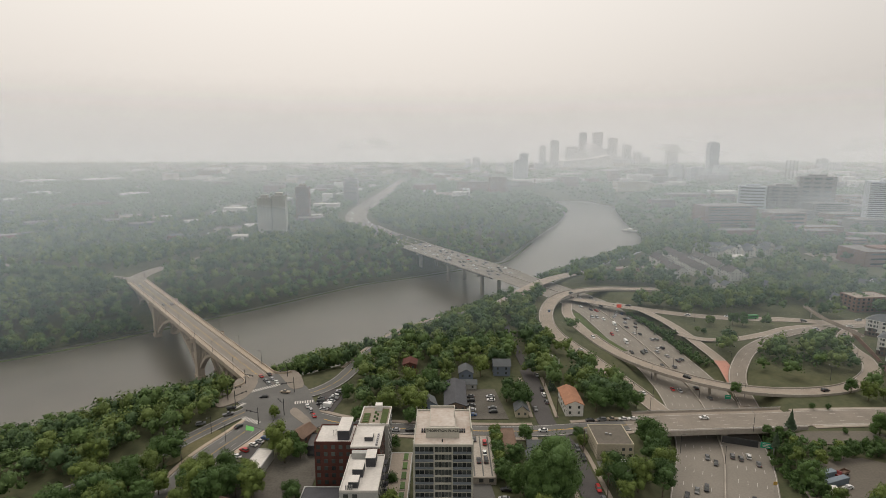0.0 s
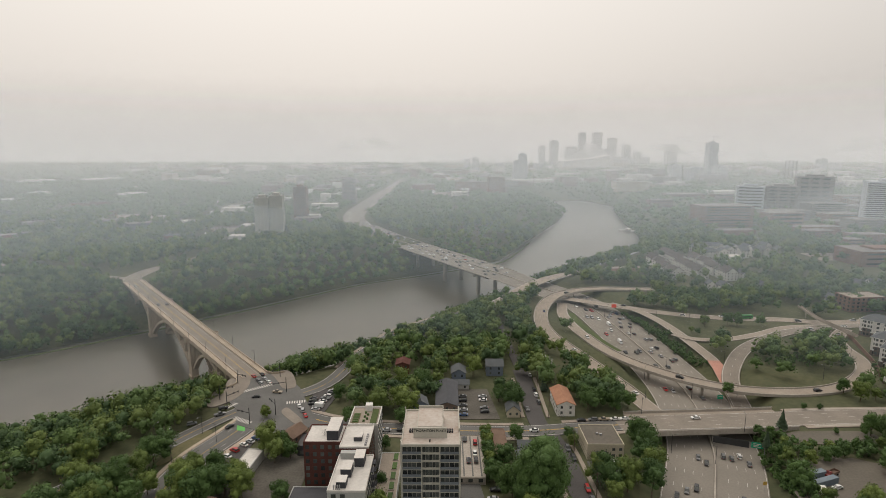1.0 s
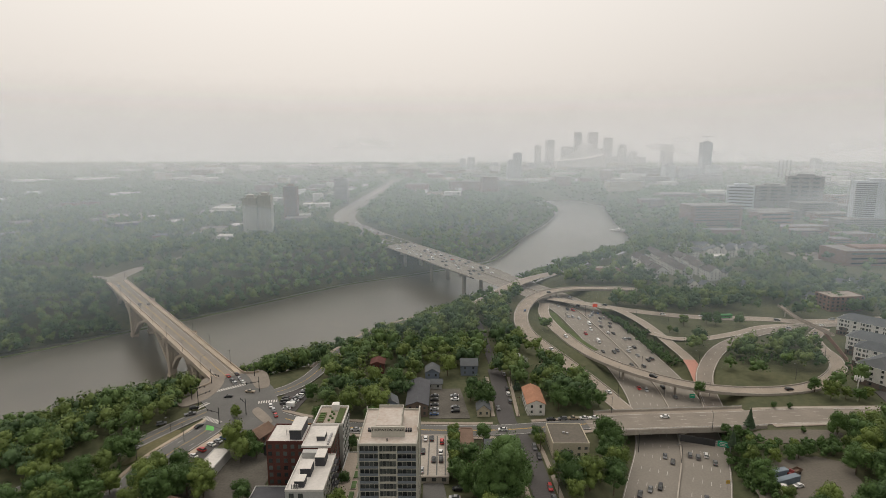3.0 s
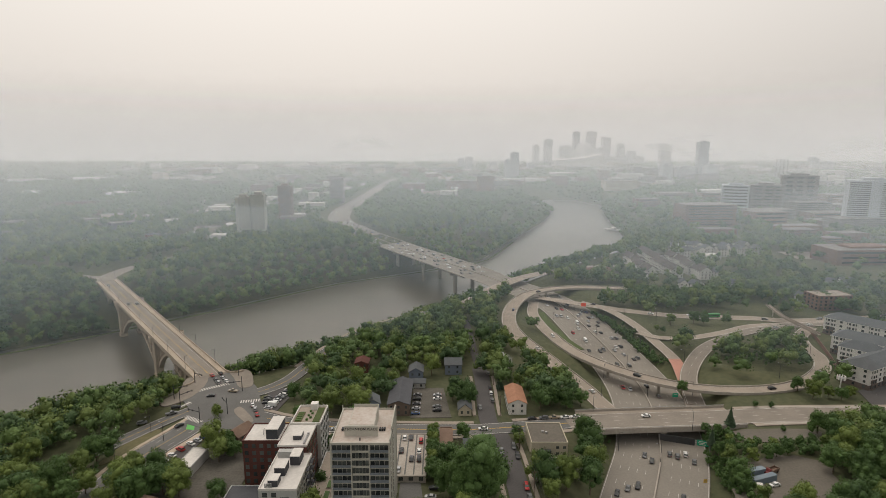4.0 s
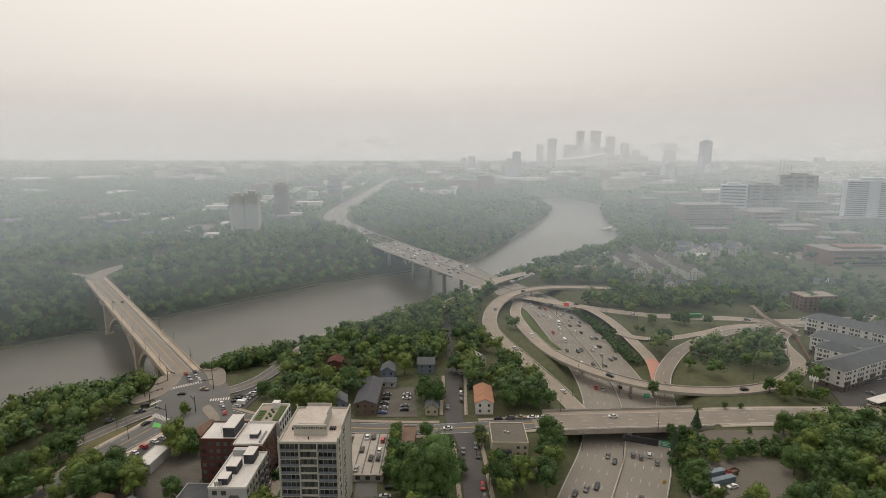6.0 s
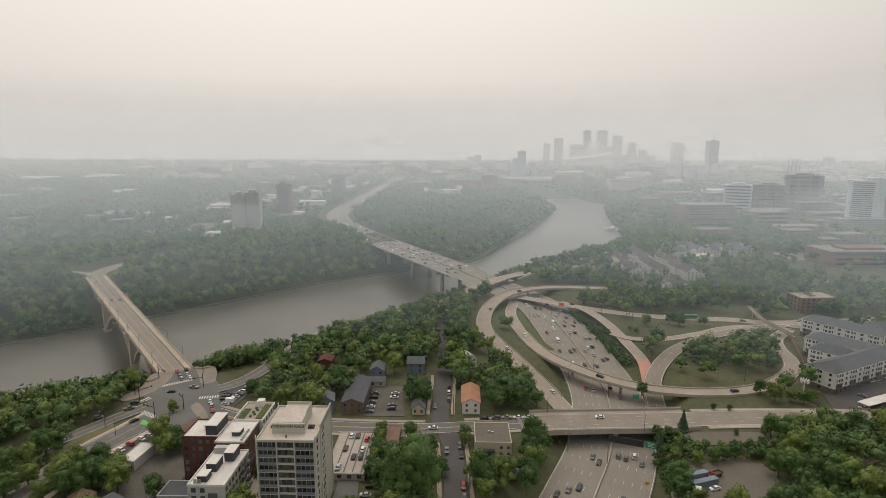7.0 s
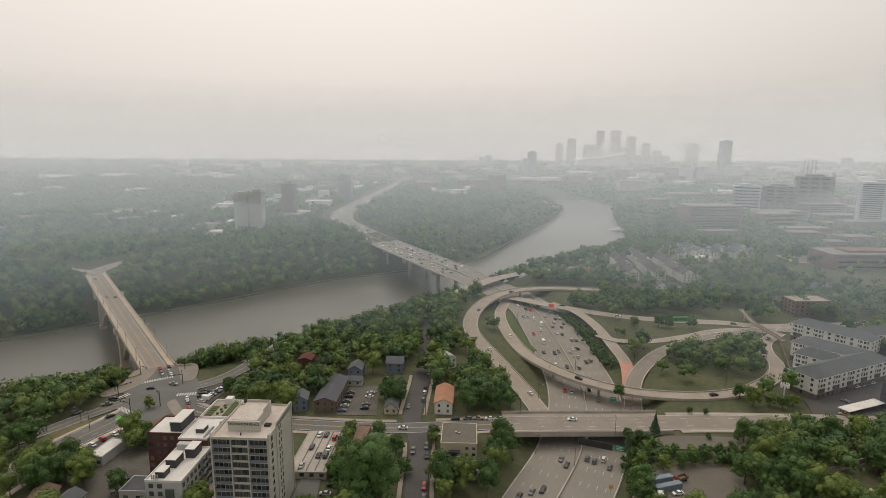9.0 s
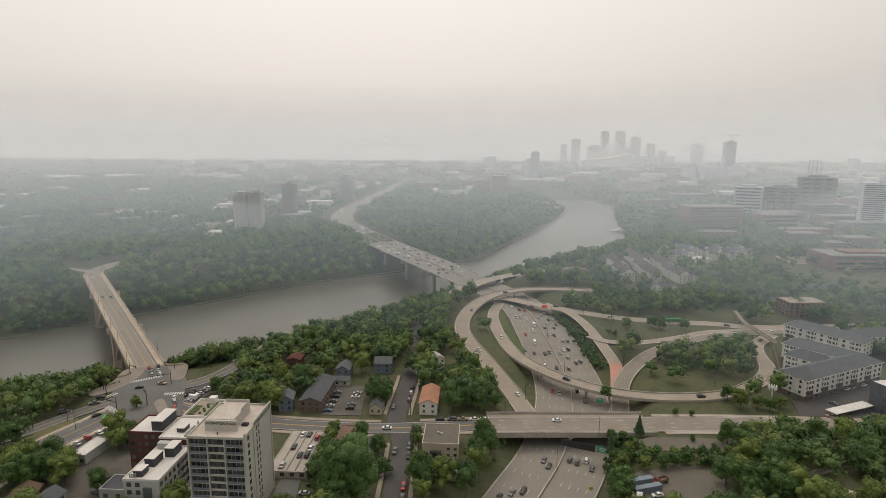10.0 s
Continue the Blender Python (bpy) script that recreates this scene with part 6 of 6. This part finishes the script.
ribbon(Geo(), PW, -0.15, 0.15, 2.2, 2.6).make("park_wall", M_CONCRETE, None, "pale concrete wall between lot and park", "structure", "wall")
tr2 = empty("box_trailer", 153, 201.4, 0, 75, "white box trailer on gravel", "trailer")
Geo().box(-2.4, -1.1, 0.6, 2.4, 1.1, 2.7).make("body", M_WHITEPAINT, tr2)
for s in (-1, 1):
    share("wheel", WHEEL, tr2, pose(0, s * 1.1, 0.34, 0, 0, 90))


# ---- poles, signs ----
def street_lamp(x, y, z, turn, h=9.0):
    s = empty("street_lamp", x, y, z, turn, "slim dark street lamp on a tall pole", "street lamp", "street lamps")
    Geo().tube((0, 0, -0.4), (0, 0, h), 0.13, 0.08, 7).make("pole", M_DARKMETAL, s)
    Geo().tube((0, 0, h - 0.2), (0, 2.2, h + 0.25), 0.06, 0.05, 6).make("arm", M_DARKMETAL, s)
    Geo().box(-0.16, 1.9, h + 0.15, 0.16, 2.7, h + 0.32).make("lamp_head", M_STEEL, s)
    return s


first = street_lamp(-121.2, 237.7, 0, 200)
for x, y, z, a in ((-111.4, 247.7, 0, 160), (-129.9, 239.5, 0, -30), (-101.7, 240.1, 0, 60), (-113.4, 221.3, 0, 250), (232.2, 256.3, 0, 0), (148, 251.4, 0, 0), (104.7, 269.2, 0, 180), (181.5, 340.4, -2, 90), (225.4, 311.9, -0.4, 0), (236.1, 353.8, -0.4, 0), (96.8, 401.7, -0.6, 270), (116.5, 436.5, -6, 270), (174.5, 438.6, -0.4, 0), (194.8, 424.5, -0.4, 0), (262.8, 342.7, -0.4, 90), (117.5, 299.2, -6, 270), (127.3, 329, -6.9, 270), (164.1, 371.4, -4, 90), (169.8, 300.5, -6, 90), (109.9, 242.7, -6, 270)):
    copy_thing(first, pose(x, y, z, 0, 0, a))
for k in range(9):
    for o, a in ((-8.9, -52), (8.9, 128)):
        c = bpt(18 + k * 38, o, 0.2)
        copy_thing(first, pose(*c, 0, 0, a))
for y in (232.7, 298.1, 345, 400, 455):
    j = int(np.argmin(np.abs(FREEWAY[:, 1] - y)))
    copy_thing(first, pose(FREEWAY[j, 0], FREEWAY[j, 1], FREEWAY[j, 2] + 0.8, 0, 0, 90))


def traffic_light(x, y, turn, arm=7.0):
    s = empty("traffic_light", x, y, 0, turn, "dark traffic signal mast with long arm", "traffic light", "junction signals")
    Geo().tube((0, 0, -0.3), (0, 0, 9.0), 0.22, 0.16, 7).make("pole", M_DARKMETAL, s)
    Geo().tube((0, 0, 6.2), (0, arm, 6.6), 0.17, 0.13, 6).make("arm", M_DARKMETAL, s)
    for k in (arm * 0.6, arm * 0.95):
        Geo().box(-0.18, k - 0.2, 5.9, 0.18, k + 0.2, 6.9).make("signal_head", M_DARKMETAL, s)
    return s


sig = traffic_light(-110.4, 275.9, -40)
for x, y, a in ((-117.2, 283.5, -60), (-82.2, 266.8, 40), (-92, 256.9, 70), (-84.2, 294, 120), (-93.9, 315.2, 160), (-115.3, 304.9, -120)):
    copy_thing(sig, pose(x, y, 0, 0, 0, a))

gantry = empty("sign_gantry", 150.2, 237.6, -7.4, -20, "steel sign gantry with a long dark panel over the freeway", "road sign")
Geo().tube((0, 0, 0), (0, 0, 8.2), 0.3, 0.25, 8).make("post", M_STEEL, gantry)
for z in (7.0, 8.0):
    Geo().tube((0, 0, z), (-22, 0, z), 0.12, 0.12, 6).make("beam", M_STEEL, gantry)
Geo().box(-21.5, -0.35, 5.6, -6.5, -0.15, 8.8).make("message_panel", M_DARKMETAL, gantry)
gs = Geo().box(-5.6, -0.35, 6.0, -0.6, -0.18, 8.8).make("green_sign", M_SIGNGREEN, gantry, "green direction sign")
for z, a, b in ((8.1, -4.8, -1.6), (7.4, -5.0, -2.4), (6.7, -4.6, -1.8)):
    Geo().box(a, -0.39, z - 0.16, b, -0.36, z + 0.16).make("lettering_bar", M_PAINT, gs)
for x, y, z, w, h, a in ((158.2, 296.3, -7, 3.2, 2.4, 0),):
    s = empty("road_sign", x, y, z, a, "green freeway exit sign on two posts", "road sign")
    for o in (-1, 1):
        Geo().tube((o, 0.1, -0.4), (o, 0.1, 4.2), 0.08, 0.08, 6).make("post", M_STEEL, s)
    p = Geo().box(-w / 2, -0.06, 2.6, w / 2, 0.02, 2.6 + h).make("panel", M_SIGNGREEN, s)
    Geo().box(-1.0, -0.1, 4.0, 1.0, -0.07, 4.3).make("lettering_bar", M_PAINT, p)
s = empty("work_sign", 146.2, 459, -0.5, 0, "bright orange road work sign on a post", "road sign")
Geo().tube((0, 0.1, -0.3), (0, 0.1, 2), 0.08).make("post", M_STEEL, s)
Geo().box(-2.0, -0.05, 1.8, 2.0, 0.05, 4.6).make("panel", M_REDMARK, s)
cell = empty("cell_mast", 246.6, 291.5, -0.35, 0, "white cellular mast with clustered antenna panels", "mast")
Geo().tube((0, 0, 0), (0, 0, 10.5), 0.35, 0.28, 8).make("pole", M_WHITEPAINT, cell)
Geo().tube((0, 0, 9.4), (0, 0, 9.7), 1.8, 1.8, 10).make("platform", M_STEEL, cell)
for k in range(9):
    a = 6.283 * k / 9
    Geo().box(1.9 * math.cos(a) - 0.25, 1.9 * math.sin(a) - 0.25, 8.6, 1.9 * math.cos(a) + 0.25, 1.9 * math.sin(a) + 0.25, 10.8).make("antenna", M_WHITEPAINT, cell)


def utility_pole(x, y, turn=0):
    u = empty("utility_pole", x, y, -0.3, turn, "weathered wooden utility pole with crossarm", "utility pole")
    Geo().tube((0, 0, 0), (0, 0, 11), 0.18, 0.12, 7).make("pole", M_BARK, u)
    Geo().box(-1.2, -0.08, 10.2, 1.2, 0.08, 10.4).make("crossarm", M_BARK, u)
    return u


POLES = [(64.6, 159.4), (63.3, 199.2), (62.1, 232.8), (56.7, 266.2), (56.6, 302.5)]
for x, y in POLES:
    utility_pole(x, y)
for (ax0, ay0), (bx0, by0) in zip(POLES[:-1], POLES[1:]):
    for o in (-1.0, 0.0, 1.0):
        cu = bpy.data.curves.new("cable", "CURVE")
        cu.dimensions, cu.bevel_depth = "3D", 0.035
        sp = cu.splines.new("POLY")
        sp.points.add(8)
        for k in range(9):
            u = k / 8
            sp.points[k].co = (ax0 + (bx0 - ax0) * u + o, ay0 + (by0 - ay0) * u, 10.15 - 1.2 * (1 - (2 * u - 1) ** 2), 1)
        cu.materials.append(M_DARKMETAL)
        tagged(new("cable", cu), "thin dark overhead utility cable", "cable")

def rounded(ring):
    """The ring with its corners cut twice."""
    for _ in range(2):
        ring = [((1 - f) * a[0] + f * b[0], (1 - f) * a[1] + f * b[1]) for a, b in zip(ring, ring[1:] + ring[:1]) for f in (0.22, 0.78)]
    return ring


# ---- kerbs, pavements, crossings, verges ----
for line, off, half in ((SIDE[SIDE[:, 1] < 245], 6.4, 0.9), (SIDE[SIDE[:, 1] < 245], -6.4, 0.9), (SIDE[(SIDE[:, 1] > 261) & (SIDE[:, 1] < 318)], 6.4, 0.9), (SIDE[(SIDE[:, 1] > 261) & (SIDE[:, 1] < 318)], -6.4, 0.9), (FRANKLIN[FRANKLIN[:, 0] < 45], 7.0, 1.2), (FRANKLIN[FRANKLIN[:, 0] < 45], -7.0, 1.2), (FRANKLIN[(FRANKLIN[:, 0] > 59) & (FRANKLIN[:, 0] < 94)], 7.0, 1.2), (FRANKLIN[(FRANKLIN[:, 0] > 59) & (FRANKLIN[:, 0] < 94)], -7.0, 1.2), (PARKWAY, 9.0, 1.5), (PARKWAY, -8.4, 1.0), (FRANKLIN[FRANKLIN[:, 0] > 176], -8.9, 1.3), (FRANKLIN[FRANKLIN[:, 0] > 176], 8.9, 1.3), (NORTH_ROAD[10:], -6.6, 1.1)):
    ribbon(Geo(), line, off - half, off + half, 0.13, 0.5).make("pavement", M_TANCRETE if line is PARKWAY else M_PAVE, None, "pale concrete pavement with raised kerb", "structure", "pavement")


def crossing(x, y, turn, n, long=3.0):
    c = empty("crosswalk", x, y, 0.3, turn, "white zebra crossing bars on asphalt", "crosswalk", "", "structure")
    for k in range(n):
        Geo().box((k - n / 2) * 1.3, -long / 2, -0.03, (k - n / 2) * 1.3 + 0.65, long / 2, 0.01).make("bar", M_PAINT, c)


crossing(-101.7, 299.4, 37, 13)
crossing(-96.8, 260.6, -30, 9)
crossing(-75.4, 281.6, 12, 8)
crossing(-108.5, 276.9, 62, 6)
area("bike_box", [(-97.8, 255.8), (-93.4, 253.9), (-92, 250), (-96.3, 250.9)], M_GREENPAINT, "bright green painted bicycle box", 0.31, 0.02)
for ring in ([(-121.2, 219.2), (-116.3, 222.2), (-112.4, 233), (-106.6, 247.8), (-108.5, 251.6), (-112.4, 250.5), (-119.2, 237.7)],):
    area("verge", rounded(ring), M_DRY, "dry grassy verge between two roads", 0.1, 0.5)
for ring in ([(-81.2, 269.8), (-79.3, 275.7), (-75.4, 271.9), (-65.6, 259.4), (-68.5, 255.4)], [(-124, 310.5), (-116.2, 318.4), (-109.4, 310.9), (-107.5, 296.3), (-109.5, 283.7), (-118.2, 273.8), (-124, 279.4), (-118.2, 293.2)], [(-104.6, 324.5), (-90, 325.9), (-79.3, 300), (-87.1, 296.9), (-94.9, 311.3)]):
    area("traffic_island", rounded(ring), M_DECK, "raised concrete corner pavement with kerb", 0.38, 0.8)
ribbon(Geo(), INNER[6:26], -10.5, -5.2, -0.4, 0.3).make("verge", M_GRASS, None, "grass strip beside the ramp", "structure", "grass")
ribbon(Geo(), DIAG[(DIAG[:, 1] < 350) & (DIAG[:, 1] > 316)], -3.9, 3.9, 0.09, 0.06).make("tinted_apron", M_PINK, None, "red tinted concrete ramp end", "structure", "road")

# ---- footbridge and noise wall ----
fbr = empty("footbridge", 290.5, 413, 0, 0, "narrow brown footbridge with railings", "bridge")
PB = curve([(296.1, 449.8, 5.2), (289.4, 417.9, 5.2), (289.6, 401, 5.0), (292, 378.3, 4.0)], 6)
under(ribbon(Geo(), PB, -1.3, 1.3, 0, 0.5).make("deck", M_PAVE), fbr)
for o in (-1.3, 1.3):
    under(ribbon(Geo(), PB, o - 0.06, o + 0.06, 1.1, 1.2).make("railing", M_PAVE), fbr)
for p in PB[2:-1:5]:
    under(Geo().tube((p[0], p[1], -0.6), (p[0], p[1], p[2] - 0.5), 0.5).make("pier", M_CONCRETE), fbr)
NW = curve([(298.9, 399.3, -0.4), (287, 369.2, -0.4), (272.1, 333, -0.4), (263.1, 317.8, -0.4)], 6)
ribbon(Geo(), NW, -0.2, 0.2, 3.0, 3.4).make("noise_wall", M_TANBRICK, None, "brown wooden noise wall beside the loop ramp", "structure", "wall")

area("playground", [(236 + 6 * math.cos(a), 210.5 + 5 * math.sin(a)) for a in np.arange(12) * math.pi / 6], M_TAN, "round sandy playground in the park")
ribbon(Geo(), curve([(204.2, 205.8, 0), (213.3, 214, 0), (224.4, 222.2, 0), (235.5, 227.8, 0), (249.8, 233.6, 0)], 4), -1.8, 1.8, -0.05, 0.3).make("park_path", M_PAVE, None, "pale concrete path through the park", "structure", "path")
# ---- courtyard between the blocks ----
low_shop("podium", -18.8, 202.6, 9, 46, 3.2, M_GREYWALL, M_PAVE, "low grey podium roof beside the brick block")
for k in range(5):
    pl = empty("planter_box", -16.8, 193.8 + k * 7, 3.3, 0, "long green planter box on the podium", "planter", "podium planters")
    Geo().box(-1.2, -2.6, 0, 1.2, 2.6, 0.45).make("box", M_CONCRETE, pl)
    Geo().box(-1.0, -2.4, 0.4, 1.0, 2.4, 0.75, 0.15).make("planting", M_LEAF, pl)

# ---- far landmarks ----
crane = empty("tower_crane", 1051, 2250, 151, 0, "thin tower crane above a tower", "crane")
Geo().tube((0, 0, 0), (0, 0, 24), 1.2, 1.2, 4).make("mast", M_DARKMETAL, crane)
Geo().tube((-20, 0, 22), (36, 0, 24), 1.0, 0.7, 4).make("jib", M_DARKMETAL, crane)
for k in range(4):
    st = empty("smokestack", 1460 + k * 16, 2445, 0, 0, "slender pale concrete smokestack", "chimney")
    Geo().tube((0, 0, 0), (0, 0, 78), 4, 3, 8).make("stack", M_DARKPANEL, st)
stad = empty("stadium", 890, 3660, 0, 0, "low stadium with a sloping pale roof", "stadium")
g = Geo()
g.v += [(-150, -60, 0), (150, -60, 0), (150, 90, 0), (-150, 90, 0), (-150, -60, 45), (40, -60, 62), (150, -60, 85), (150, 90, 85), (40, 90, 62), (-150, 90, 45)]
g.f += [(0, 1, 6, 5, 4), (1, 2, 7, 6), (2, 3, 9, 8, 7), (3, 0, 4, 9), (4, 5, 8, 9), (5, 6, 7, 8)]
g.make("body", M_WHITE, stad)
mill = empty("brick_chimney", 313, 1990, 0, 0, "slender dark chimney of an old mill", "chimney")
Geo().tube((0, 0, 0), (0, 0, 36), 2.4, 1.6, 10).make("stack", M_TANBRICK, mill)
arcade = empty("arcade_screen", 42, 1531, 0, 5, "white arcade of tall fins before a low hall", "building")
for k in range(11):
    Geo().box(-23 + k * 4.4, -1, 0, -21.4 + k * 4.4, 0.4, 14).make("fin", M_WHITE, arcade)
boat = empty("tour_boat", 365.1, 1104.5, -30, 60, "long white river boat at its mooring", "boat")
hull(Geo(), [(-16, -0.5, 3, 0.9), (12, -0.5, 3, 0.9), (18, 0.6, 2, 0.4)], 4).make("hull", M_WHITEPAINT, boat)
Geo().box(-14, -3.2, 3, 8, 3.2, 6).make("cabin", M_WHITEPAINT, boat)

work = empty("work_sign", 137.2, 213.5, -5.2, 0, "small orange diamond work sign on a post", "sign")
Geo().tube((0, 0, -1.5), (0, 0, 2.2), 0.06, 0.06, 6).make("post", M_STEEL, work)
Geo().box(-0.8, -0.04, 1.4, 0.8, 0.04, 3.0).make("panel", M_YELLOW, work)

EAST = FRANKLIN[(FRANKLIN[:, 0] > 180) & (FRANKLIN[:, 0] < 250)]
for o in (-8.4, 8.4):
    ribbon(Geo(), EAST, o - 0.8, o + 0.8, 0.16, 0.5).make("kerb", M_CONCRETE, None, "pale concrete kerb and pavement along the avenue", "structure", "kerb")
